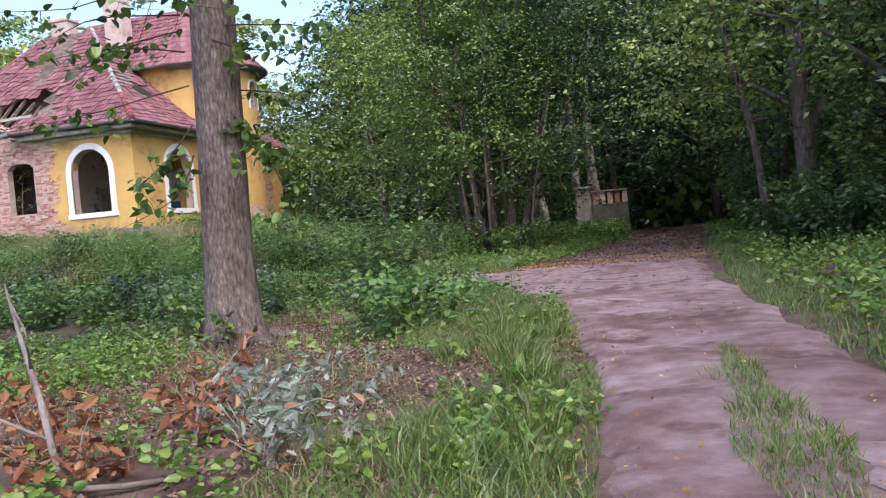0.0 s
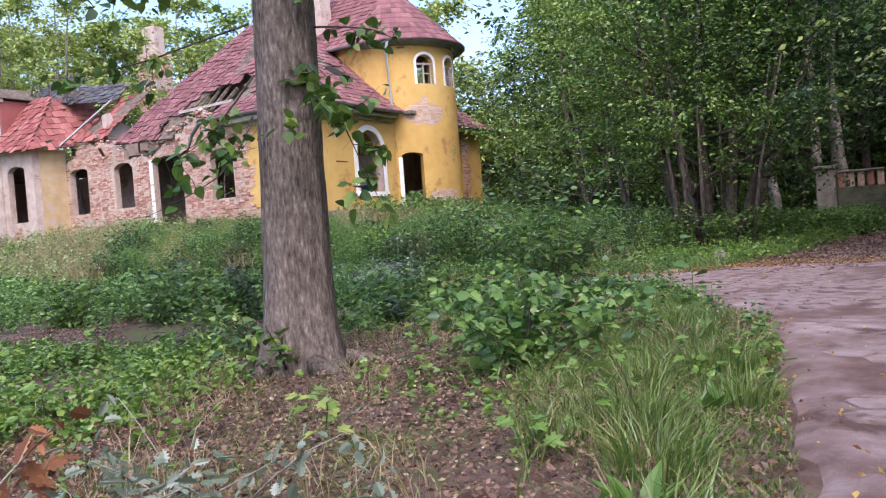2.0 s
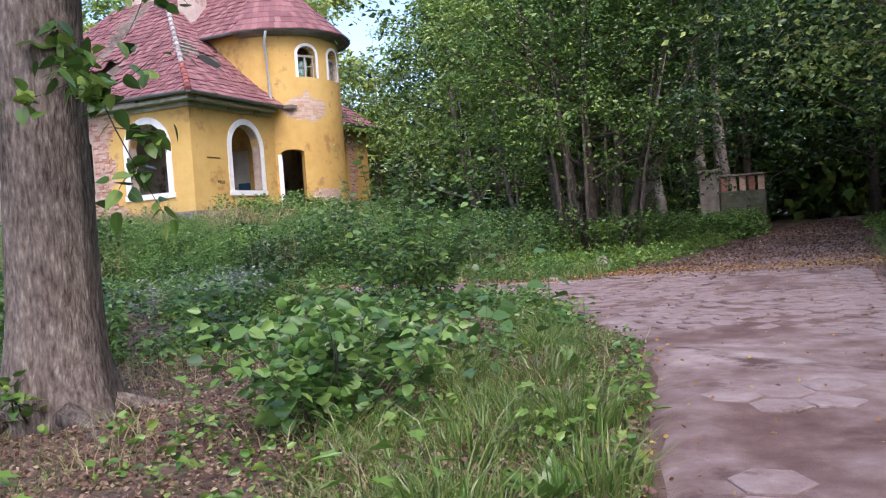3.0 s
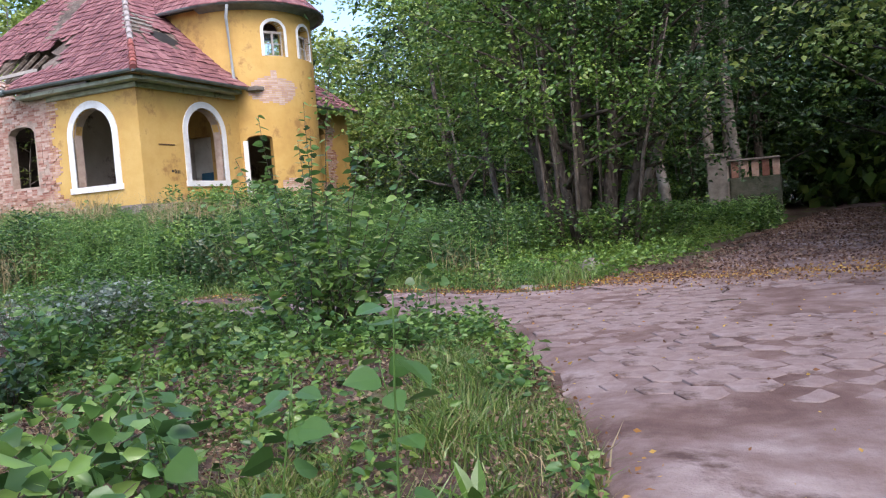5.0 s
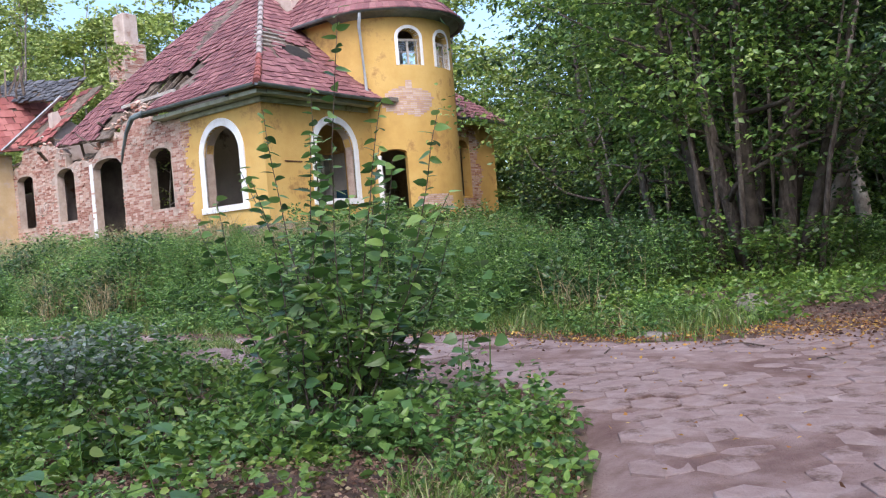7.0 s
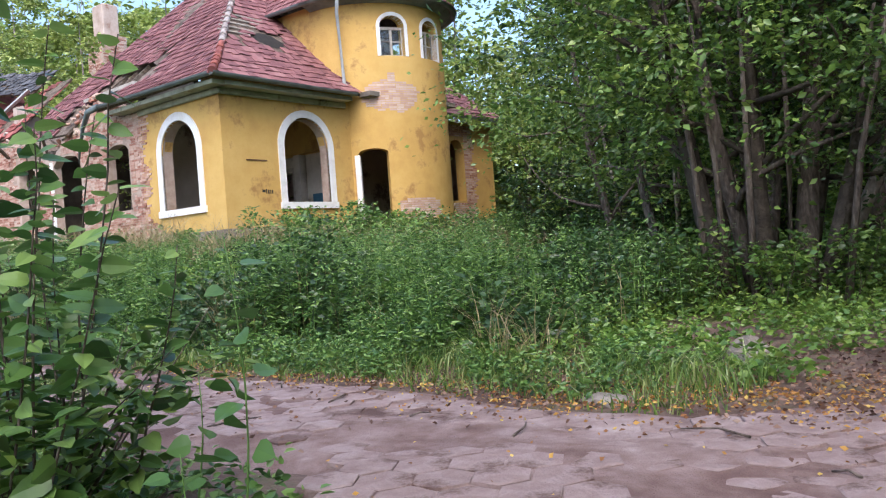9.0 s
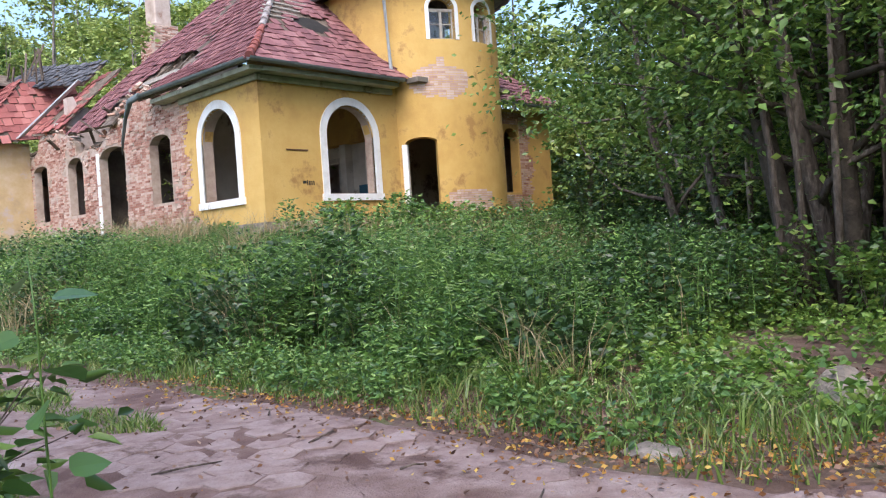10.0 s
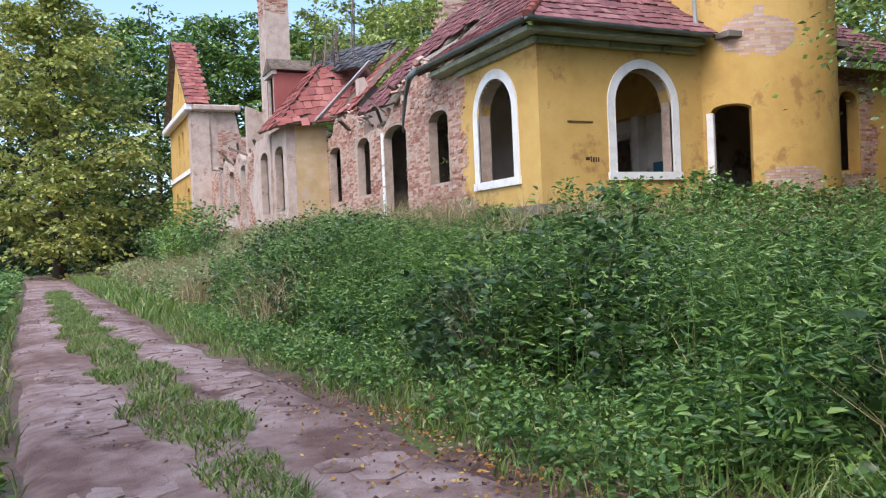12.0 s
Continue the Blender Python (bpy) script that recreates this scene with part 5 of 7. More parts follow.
# birches and mixed trees behind the house
for i in range(24):
    g0 = np.random.default_rng(600 + i)
    x = -84 + 2.35 * i + 1.0 * g0.normal()
    y = 40 + 6 * g0.random() + (4 if x > -38 else 0)
    h = 17 + 4 * g0.random() + (4 if x < -60 else 0) - (4.5 if x > -44 else 0)
    tree("tree", "light green birch behind the ruined house", "tree", x, y, h, 3.8, 0.16, M_L_LIGHT if i % 4 else M_L_MAPLE, 5600, 0.36, 0.12, 620 + i, M_BARKPALE, 9, (0.6 * g0.normal(), 0.5), "birches behind the house", cluster=0.2, sides=6)
for i, (x, y, h) in enumerate([(-39.5, 30.8, 17), (-42.2, 31.5, 19), (-35.2, 31.5, 12), (-46.5, 30.5, 14), (-27.6, 29.3, 4.6)]):
    tree("tree", "slim white birch growing inside the roofless wing", "tree", x, y, h, 1.9 if h > 6 else 0.6, 0.1 if h > 6 else 0.05, M_L_LIGHT, 1500 if h > 6 else 130, 0.24 if h > 6 else 0.14, 0.45, 660 + i, M_BARKPALE, 8, (0.3, 0.1), "birches in the ruin", sides=6)
# the tall olive tree at the end of the track, darker ones behind it
tree("tree", "tall olive-green tree turning yellow at the track's end", "tree", -74, 17.6, 25, 7.0, 0.4, M_L_OLIVE, 26000, 0.46, 0.04, 700, M_BARKDARK, 22, (0, 0), "trees at the track's end", cluster=0.15, flat=0.6)
for i, (x, y, h, r) in enumerate([(-98, 14, 26, 8), (-92, 27, 27, 8), (-104, 22, 28, 8), (-84, 34, 24, 7), (-98, 4, 24, 8), (-80, 40, 22, 7), (-90, 47, 24, 7)]):
    tree("tree", "tall dark green tree beyond the track", "tree", x, y, h, r, 0.4, M_L_DARK if i % 2 == 0 else M_L_TREE, 11000, 0.62, 0.04, 710 + i, M_BARKDARK, 18, (0, 0), "dark trees beyond", cluster=0.17, flat=0.8)

# ---- the big trunk by the road ----
BTX, BTY = -5.56, 9.25
lime = thing("tree", "thick straight lime trunk with furrowed bark and leafy side shoots", "tree", (BTX, BTY, 0))
bm = bmesh.new()
rows_n, sides_n = 90, 72
rings = []
for i in range(rows_n):
    z = -0.25 + 9.5 * (i / (rows_n - 1)) ** 1.25
    base_r = 0.33 - 0.012 * z + 0.17 * math.exp(-max(z, 0) * 2.6)
    ring = []
    for s in range(sides_n):
        a = 2 * math.pi * s / sides_n
        ca, sa = math.cos(a), math.sin(a)
        ridge = noise.noise(Vector((ca * 5.5, sa * 5.5, z * 0.9))) * 0.018 + noise.noise(Vector((ca * 12, sa * 12, z * 2.4))) * 0.014
        butt = 0.10 * math.exp(-max(z, 0) * 3.2) * math.cos(4 * a + 0.7)
        scar = -0.06 * math.exp(-((a - 5.05) / 0.07) ** 2 - ((z - 1.55) / 0.16) ** 2) - 0.03 * math.exp(-((a - 5.05) / 0.05) ** 2) * (1 if 0.2 < z < 1.5 else 0)
        q = base_r + ridge + butt + scar
        ring.append(bm.verts.new((BTX + 0.02 * z + q * ca, BTY + 0.015 * z + q * sa, z)))
    rings.append(ring)
for a, b in zip(rings, rings[1:]):
    for s in range(sides_n):
        bm.faces.new((a[s], a[(s + 1) % sides_n], b[(s + 1) % sides_n], b[s])).smooth = True
part("trunk", bm, M_LIME, lime, "grey-brown furrowed bark")
for k, a in enumerate((0.4, 2.0, 3.4, 4.6, 5.7)):
    bm = bmesh.new()
    tube(bm, [(BTX + 0.42 * math.cos(a), BTY + 0.42 * math.sin(a), 0.12), (BTX + 0.7 * math.cos(a + 0.15), BTY + 0.7 * math.sin(a + 0.15), 0.05), (BTX + 1.2 * math.cos(a + 0.1), BTY + 1.2 * math.sin(a + 0.1), -0.03)], [0.10, 0.06, 0.03], 7, 0.3)
    part("root", bm, M_LIME, lime)


def leaf_shape(bm, m, s, wide=0.8):
    """A heart-shaped leaf of eight faces, folded along its midrib."""
    rim = ((0, 0.0), (0.34, 0.08), (0.46, 0.32), (0.36, 0.62), (0.14, 0.86), (0, 1.0))
    mid = [bm.verts.new(m @ Vector((0, y * s, -0.10 * s * y * y))) for y in (0.02, 0.3, 0.62, 1.0)]
    for side in (1, -1):
        e = [bm.verts.new(m @ Vector((side * x * s * wide, y * s, (0.10 * abs(x) - 0.10 * y * y) * s))) for x, y in rim[1:5]]
        for q in ((mid[0], e[0], e[1], mid[1]), (mid[1], e[1], e[2], mid[2]), (mid[2], e[2], e[3], mid[3])):
            bm.faces.new(q if side > 0 else q[::-1])


def lobed_leaf(bm, m, s, rim):
    """A lobed leaf folded along its midrib; rim runs from the stalk to the tip."""
    for side in (1, -1):
        pts = [(0, 0)] + list(rim) + [(0, 1)]
        v = [bm.verts.new(m @ Vector((side * x * s, y * s, (0.22 * x - 0.16 * y * y) * s))) for x, y in pts]
        bm.faces.new(v if side > 0 else v[::-1])


OAK_RIM = ((0.08, 0.12), (0.20, 0.18), (0.13, 0.30), (0.30, 0.38), (0.18, 0.50), (0.34, 0.62), (0.17, 0.74), (0.2, 0.88))
MAPLE_RIM = ((0.22, -0.08), (0.20, 0.12), (0.52, 0.20), (0.34, 0.36), (0.44, 0.66), (0.16, 0.60), (0.13, 0.80))


def twig(parent, a, b, n, size, seed, leaf=M_L_TREE, r=0.012, hang=-0.6, name="shoot", bark=M_BARKDARK, side=3):
    """A leafy shoot from a to b with side twigs and shaped leaves."""
    g = np.random.default_rng(seed)
    path = curve_path(a, b, 0.12 * np.linalg.norm(np.array(b) - np.array(a)), 7, g)
    bm = bmesh.new()
    tube(bm, [tuple(p) for p in path], [r * (1 - 0.8 * j / 6) for j in range(7)], 5)
    ob = part(name, bm, bark, parent)
    ends = [path[2:]]
    for k in range(side):
        s = path[2 + k % 4]
        e = s + g.normal(size=3) * np.linalg.norm(np.array(b) - np.array(a)) * np.array([0.25, 0.25, 0.16])
        bm = bmesh.new()
        sp = curve_path(s, e, 0.03, 4, g)
        tube(bm, [tuple(p) for p in sp], [r * 0.4, r * 0.3, r * 0.25, r * 0.15], 4)
        part("twig", bm, bark, ob)
        ends.append(sp)
    lb = bmesh.new()
    for k in range(n):
        path2 = ends[k % len(ends)]
        p = Vector(path2[g.integers(0, len(path2))] + g.normal(size=3) * 0.05)
        d = Vector((g.normal(), g.normal(), g.normal() * 0.5 + hang))
        m = Matrix.Translation(p) @ d.to_track_quat("Y", "Z").to_matrix().to_4x4() @ Matrix.Rotation(g.normal() * 0.5, 4, "Y")
        leaf_shape(lb, m, size * (0.6 + 0.7 * g.random()))
    part("leaves", lb, leaf, ob)
    return ob


for k, (a, r, z0, dz, n) in enumerate(((-0.2, 1.6, 4.1, -0.4, 40), (0.2, 1.9, 4.4, -0.3, 40), (3.5, 1.8, 4.3, -0.5, 40), (-2.7, 1.9, 4.1, -0.3, 40), (2.6, 2.0, 4.6, -0.4, 35), (-2.5, 2.2, 4.8, -0.5, 35), (0.5, 2.2, 5.0, -0.3, 35), (-1.2, 1.4, 4.4, -0.4, 30))):
    s = (BTX + 0.3 * math.cos(a), BTY + 0.3 * math.sin(a), z0)
    twig(lime, s, (BTX + (0.3 + r) * math.cos(a), BTY + (0.3 + r) * math.sin(a), z0 + dz), n, 0.125, 800 + k)
for k, (a0, b0, n_) in enumerate((((0.25, 0.1, 2.6), (-4.62, 9.47, 1.5), 120), ((0.28, 0.1, 3.3), (-4.4, 9.65, 3.0), 45), ((0.25, 0.0, 3.0), (-4.9, 9.35, 2.45), 40), ((-0.25, -0.15, 2.5), (-6.5, 8.34, 1.6), 50), ((-0.25, -0.1, 2.9), (-6.2, 8.5, 2.15), 45), ((-0.2, -0.2, 3.8), (-6.7, 8.3, 3.5), 60), ((-0.25, -0.1, 3.4), (-7.1, 8.1, 2.9), 45), ((0.2, -0.2, 3.9), (-4.3, 9.2, 3.7), 50))):
    twig(lime, (BTX + a0[0], BTY + a0[1], a0[2]), b0, n_, 0.135, 850 + k, side=6)
for k, (a0, b0, n_) in enumerate((((-0.3, -0.35, 0.1), (-6.0, 8.6, 0.65), 40), ((0.15, -0.4, 0.1), (-5.3, 8.5, 0.55), 36), ((-0.4, -0.1, 0.1), (-6.25, 8.9, 0.7), 36))):
    twig(lime, (BTX + a0[0], BTY + a0[1], a0[2]), b0, n_, 0.10, 870 + k, side=5, hang=-0.2)
n = 6000
g = np.random.default_rng(61)
c = np.stack((BTX + 3.0 * g.normal(size=n), BTY + 3.0 * g.normal(size=n), 8.5 + 1.4 * g.normal(size=n)), 1)
c = c[c[:, 2] > 6.3]
part("crown", leaves("crown", c, 0.18 + 0.1 * g.random(len(c)), g.normal(size=c.shape), M_L_TREE, g, 0.8), None, lime)

# low boughs that hang over the road from the wood's edge trees
tree("tree", "young maple overhanging the road with yellowing leaves", "tree", 2.7, 24.6, 10, 4.3, 0.13, M_L_LIGHT, 6500, 0.15, 0.36, 1401, M_BARK, 12, (-2.0, -0.6), "woodland trees", flat=0.25)
tree("tree", "young maple leaning out towards the house", "tree", -9.6, 32.6, 10, 2.7, 0.13, M_L_MAPLE, 7500, 0.13, 0.3, 1402, M_BARK, 15, (-0.9, -0.4), "woodland trees", flat=0.4, cluster=0.13)

# ---- gate pillar and other stone ----
gate = thing("gate_pillar", "weathered stone gate pillar with a low balustrade wall", "wall", (-4.0, 37.6, 0))
part("pillar", boxed(-4.2, 37.3, -0.1, -3.5, 37.95, 2.44, bevel=0.04), M_STONE, gate)
part("pillar_cap", boxed(-4.26, 37.24, 2.444, -3.44, 38.01, 2.58, bevel=0.03), M_STONE, gate)
part("low_wall", boxed(-3.49, 37.42, -0.1, -1.85, 37.8, 1.7, bevel=0.03), M_SHADEMOSS, gate, "mossy low wall, colour darkened for shade")
for i in range(5):
    part("baluster", boxed(-3.43 + i * 0.33, 37.5, 1.704, -3.2 + i * 0.33, 37.72, 2.26, bevel=0.02), M_BRICKONE, gate, "reddish baluster")
part("wall_coping", boxed(-3.49, 37.4, 2.264, -1.85, 37.82, 2.34, bevel=0.02), M_STONE, gate)
stump_z = float(height(-5.6, 37.4))
stump = thing("broken_trunk", "pale rotten broken trunk", "stump", (-5.6, 37.4, stump_z))
bm = bmesh.new()
tube(bm, [(-5.6, 37.4, stump_z - 0.1), (-5.65, 37.4, stump_z + 1.5), (-5.85, 37.4, stump_z + 3.1)], [0.24, 0.2, 0.12], 10, 0.5)
part("trunk", bm, M_BARKPALE, stump)


def stone(x, y, w, d, h, seed, label, mat=M_STONE):
    g = np.random.default_rng(seed)
    bm = bmesh.new()
    bmesh.ops.create_icosphere(bm, subdivisions=2, radius=1)
    for v in bm.verts:
        k = 1 + 0.25 * noise.noise(v.co * 1.7 + Vector((seed, 0, 0)))
        v.co = Vector((v.co.x * w * k, v.co.y * d * k, max(-0.4, v.co.z) * h * k))
    ob = part("stone", bm, mat, None)
    ob.matrix_basis = Matrix.Translation((x, y, float(height(x, y)) + 0.02))
    tagged(ob, label, "stone")


stone(-4.5, 22.35, 0.28, 0.2, 0.26, 4, "flat grey stone lying among the herbs")
stone(-5.05, 20.45, 0.25, 0.14, 0.07, 5, "flat grey stone at the road's edge")

# ---- weeds, herbs and grass ----


def plants(name, label, x, y, h, per, size, leaf, rng, r=0.16, wide=0.5, droop=-0.25, stem=None, low=0.1, fine=False):
    """Upright weeds as one growth: leaves in whorls on stems that are too many to count."""
    z = height(x, y)
    n = len(x)
    k = np.repeat(np.arange(n), per)
    m = len(k)
    s = low + (1 - low) * rng.random(m) ** 0.85
    lean = rng.normal(size=(n, 2)) * 0.13
    a = rng.random(m) * 6.283
    rad = r * (1.15 - 0.75 * s) * (0.35 + 0.9 * rng.random(m)) * (0.6 + 0.5 * h[k])
    c = np.stack((x[k] + lean[k, 0] * h[k] * s + np.cos(a) * rad * 0.6, y[k] + lean[k, 1] * h[k] * s + np.sin(a) * rad * 0.6, z[k] + h[k] * s), 1)
    tip = np.stack((np.cos(a), np.sin(a), rng.normal(size=m) * 0.35 + droop + 0.5 * s), 1)
    ob = part(name, leaves(name, c, size * (0.55 + 0.8 * rng.random(m)) * (1.15 - 0.45 * s), tip, leaf, rng, wide, fine=fine), None)
    tagged(ob, label, "weeds", kind="stuff")
    if stem:
        base = np.stack((x, y, z), 1)
        st = blades(name + "_stems", base, h * 1.02, lean * 1.1, stem, rng, 0.006)
        tagged(part(name + "_stems", st, None), "thin stems among the weeds", "weeds", kind="stuff")


def grass(name, label, x, y, h, mat, rng, lean=0.5, width=0.008):
    b = np.stack((x, y, height(x, y) - 0.01), 1)
    tagged(part(name, blades(name, b, h, rng.normal(size=(len(x), 2)) * lean, mat, rng, width), None), label, "grass", kind="stuff")


def litter(name, label, x, y, size, mat, rng, lift=0.03):
    n = len(x)
    a = rng.random(n) * 6.283
    c = np.stack((x, y, height(x, y) + lift + 0.02 * rng.random(n) + np.where(on_road(x, y), 0.025, 0)), 1)
    tip = np.stack((np.cos(a), np.sin(a), rng.normal(size=n) * 0.3), 1)
    tagged(part(name, leaves(name, c, size * (0.6 + 0.8 * rng.random(n)), tip, mat, rng, 0.6, 0.1), None), label, "leaves", kind="stuff")


def scatter(x0, x1, y0, y1, n, rng, keep):
    x, y = x0 + (x1 - x0) * rng.random(n), y0 + (y1 - y0) * rng.random(n)
    k = keep(x, y)
    return x[k], y[k]


def clumpy(x, y, f, phase=0.0):
    return np.sin(x * f + phase) * np.sin(y * f * 1.13 + 1.7 * phase) + 0.6 * np.sin(x * f * 2.3 + y * f * 1.9 + phase)


gv = np.random.default_rng(77)
verge_y = lambda x: np.interp(x, BX, BYT)
walls_off = lambda x, y: ~(((x > -37.9) & (x < -20.5) & (y > 27.9)) | ((x <= -37.3) & (y > 26.2)) | ((x > -25) & (x < -18.9) & (y > 32.8) & (y < 39)) | ((x < -55) & (y > 25.1)))

# the bank between the track and the house
x, y = scatter(-27, -6.5, 21.2, 27.9, 5200, gv, lambda x, y: walls_off(x, y) & (y > verge_y(x) + 1.25 + 0.4 * np.sin(x * 1.7)) & ((x < -8.5) | (gv.random(len(x)) < (-6.0 - x) / 3)))
WEED_TOP = lambda x: np.interp(x, [-30, -24, -19, -14, -8, -6], [2.6, 2.22, 1.85, 1.55, 1.42, 1.2])
h = np.clip(WEED_TOP(x) - height(x, y), 0.4, 1.45) * (0.86 + 0.34 * np.clip(clumpy(x, y, 0.8, 1.5), -1, 1) + 0.14 * np.clip(clumpy(x, y, 2.3, 0.4), -1, 1)) * (0.68 + 0.45 * gv.random(len(x)))
h *= np.where(y < verge_y(x) + 1.7, 0.75, 1.0)
sel = clumpy(x, y, 0.9, 0.6) + 0.5 * gv.normal(size=len(x)) > np.where(x > -13, 0.05, -0.45)
plants("bank_weeds", "tall dense nettles and weeds on the bank", x[sel], y[sel], h[sel], 46, 0.105, M_L_WEED, gv, 0.2, 0.38, stem=M_L_WEED, fine=True)
plants("bank_weeds", "tall dark leafy weeds on the bank", x[~sel], y[~sel], h[~sel] * 0.95, 42, 0.14, M_L_DARK, gv, 0.32, 0.6, stem=M_STRAW)
x, y = scatter(-60, -27, 20.6, 27.8, 2000, gv, lambda x, y: walls_off(x, y) & (y > verge_y(x) + 1.2))
plants("bank_weeds", "pale weeds and dry grasses along the ruin", x, y, (0.6 + 0.6 * gv.random(len(x))), 30, 0.17, M_L_PALE, gv, 0.4, 0.5)
x, y = scatter(-50, -12, 20.6, 26.5, 30000, gv, lambda x, y: walls_off(x, y) & (y > verge_y(x) + 0.9) & ((clumpy(x, y, 0.8, 2.0) > 0.75) | (x < -18) & (clumpy(x, y, 0.6, 2.0) > -0.1)))
grass("dry_grass", "tall dry straw grass on the bank", x, y, 0.7 + 0.8 * gv.random(len(x)), M_STRAW, gv, 0.5, 0.007)
x, y = scatter(-20, -3.5, 27, 36, 9000, gv, lambda x, y: walls_off(x, y) & (x < -9))
grass("meadow_grass", "tall pale grass beside the house", x, y, 0.5 + 0.6 * gv.random(len(x)), M_STRAW, gv, 0.3, 0.01)
x, y = scatter(-20, -9, 27.5, 41, 1300, gv, walls_off)
plants("side_weeds", "weeds beside the east wall", x, y, 0.5 + 0.7 * gv.random(len(x)), 28, 0.16, M_L_WEED, gv, 0.3, 0.5)
x, y = scatter(-23, -7.2, 21.9, 26.6, 1900, gv, lambda x, y: walls_off(x, y) & (clumpy(x, y, 0.7, 4.0) > -0.5))
plants("tall_stalks", "tall slender goldenrod stalks above the weeds", x, y, np.clip(WEED_TOP(x) - height(x, y), 0.5, 1.5) * (0.85 + 0.4 * gv.random(len(x))), 44, 0.10, M_L_STALK, gv, 0.1, 0.2, stem=M_L_WEED, low=0.3)
x, y = scatter(-26, -8.2, 22.2, 25.2, 420, gv, lambda x, y: walls_off(x, y) & (y > verge_y(x) + 1.2) & (clumpy(x, y, 1.2, 2.6) > 0.2))
plants("bank_weeds", "fresh light green shoots among the weeds", x, y, np.clip(WEED_TOP(x) - height(x, y), 0.4, 1.4) * (0.75 + 0.35 * gv.random(len(x))), 30, 0.13, M_L_BRIGHT, gv, 0.2, 0.6, stem=M_L_WEED)
# grass verge below the bank
x, y = scatter(-30, -4, 19.6, 22.4, 20000, gv, lambda x, y: (y > verge_y(x) + 0.05 + 0.15 * np.sin(3 * x)) & (y < verge_y(x) + 1.7))
grass("verge_grass", "green grass verge along the track", x, y, 0.10 + 0.32 * gv.random(len(x)) * np.clip((y - verge_y(x)) / 0.8, 0.3, 1), M_GRASS, gv, 0.6, 0.007)
x, y = scatter(-70, -25, 18.4, 21.5, 9000, gv, lambda x, y: (y > verge_y(x) + 0.1) & (y < verge_y(x) + 1.8))
grass("verge_grass", "green grass verge along the track", x, y, 0.2 + 0.35 * gv.random(len(x)), M_GRASS, gv, 0.5, 0.02)
x, y = scatter(-24, -5, 20.3, 22.6, 1400, gv, lambda x, y: (y > verge_y(x) + 0.25) & (y < verge_y(x) + 2.0) & (clumpy(x, y, 1.3, 1.0) > -0.5))
plants("verge_herbs", "low broad-leaved herbs on the verge", x, y, 0.15 + 0.35 * gv.random(len(x)), 26, 0.075, M_L_WEED, gv, 0.25, 0.55, fine=True)
# herbs under the wood's edge
x, y = scatter(-13, -2.6, 20.5, 40, 5200, gv, lambda x, y: (x < np.interp(y, RY, RXL) - 0.5 - 0.6 * gv.random(len(x))) & (y > 21.7 + 0.5 * np.sin(2 * x)) & ((clumpy(x, y, 1.1, 5.0) > -0.4) | (y > 26)) & walls_off(x, y) & ((x > -9.5) | (y > 26)))
plants("wood_herbs", "bright low herbs under the wood's edge", x, y, 0.12 + 0.33 * gv.random(len(x)), 13, 0.105, M_L_BRIGHT, gv, 0.3, 0.6)
x, y = scatter(1.5, 8, -3, 45, 3600, gv, lambda x, y: x > np.interp(y, RY, RXR) - 0.05 + 0.3 * gv.random(len(x)))
plants("wood_herbs", "bright low herbs beside the road", x, y, 0.18 + 0.4 * gv.random(len(x)), 13, 0.13, M_L_BRIGHT, gv, 0.3, 0.6)
# near side: low herbs, grass, taller weeds away from the road
off_trunk = lambda x, y: (x - BTX) ** 2 + (y - BTY) ** 2 > 0.42
road_l = lambda y: np.interp(y, RY, RXL)
thin = lambda x, y: (((x + 4.3) / 2.7) ** 2 + ((y - 12.0) / 2.7) ** 2 < 1) & (gv.random(len(x)) < 0.78)
near_ok = lambda x, y: (x < road_l(y) + 0.05) & off_trunk(x, y) & ~on_road(x, y, -0.05)
bare = lambda x, y: (((x + 10.9) / 3.4) ** 2 + ((y - 11.1) / 1.7) ** 2 < 1) & (clumpy(x, y, 2.1, 0.3) < 1.1)
x, y = scatter(-11, -0.4, 1.5, 17.3, 8200, gv, lambda x, y: near_ok(x, y) & ~bare(x, y) & ~thin(x, y) & (clumpy(x, y, 0.9, 0.5) > -0.15) & ~((x > -5.4) & (x < -1.9) & (y > 3) & (y < 11) & (gv.random(len(x)) < 0.85)) & ((x < road_l(y) - 1.5) | (gv.random(len(x)) < 0.22)))
plants("verge_herbs", "low bright ground herbs on the verge", x, y, 0.08 + 0.24 * gv.random(len(x)), 15, 0.075, M_L_BRIGHT, gv, 0.2, 0.7, fine=True)
x, y = scatter(-7.0, -1.7, 11, 17.2, 1300, gv, lambda x, y: near_ok(x, y) & ~thin(x, y) & (clumpy(x, y, 1.4, 0.9) > -0.5))
plants("verge_herbs", "mixed low herbs at the corner of the roads", x, y, 0.08 + 0.3 * gv.random(len(x)), 15, 0.075, M_L_WEED, gv, 0.22, 0.65, fine=True)
x, y = scatter(-22, -6.6, 7.5, 16.6, 2300, gv, lambda x, y: near_ok(x, y) & ~bare(x, y) & (y > 9.5 - 0.25 * (x + 6.6)) & ((clumpy(x, y, 0.6, 3.0) > -0.1) | (x < -12)))
plants("verge_weeds", "knee-high green weeds under the trees", x, y, 0.35 + 0.5 * gv.random(len(x)), 44, 0.09, M_L_WEED, gv, 0.26, 0.5, fine=True)
x, y = scatter(-26, -6, 1, 9.5, 2200, gv, lambda x, y: near_ok(x, y) & ~bare(x, y) & (x < -7 - 0.3 * (9.5 - y) * 0))
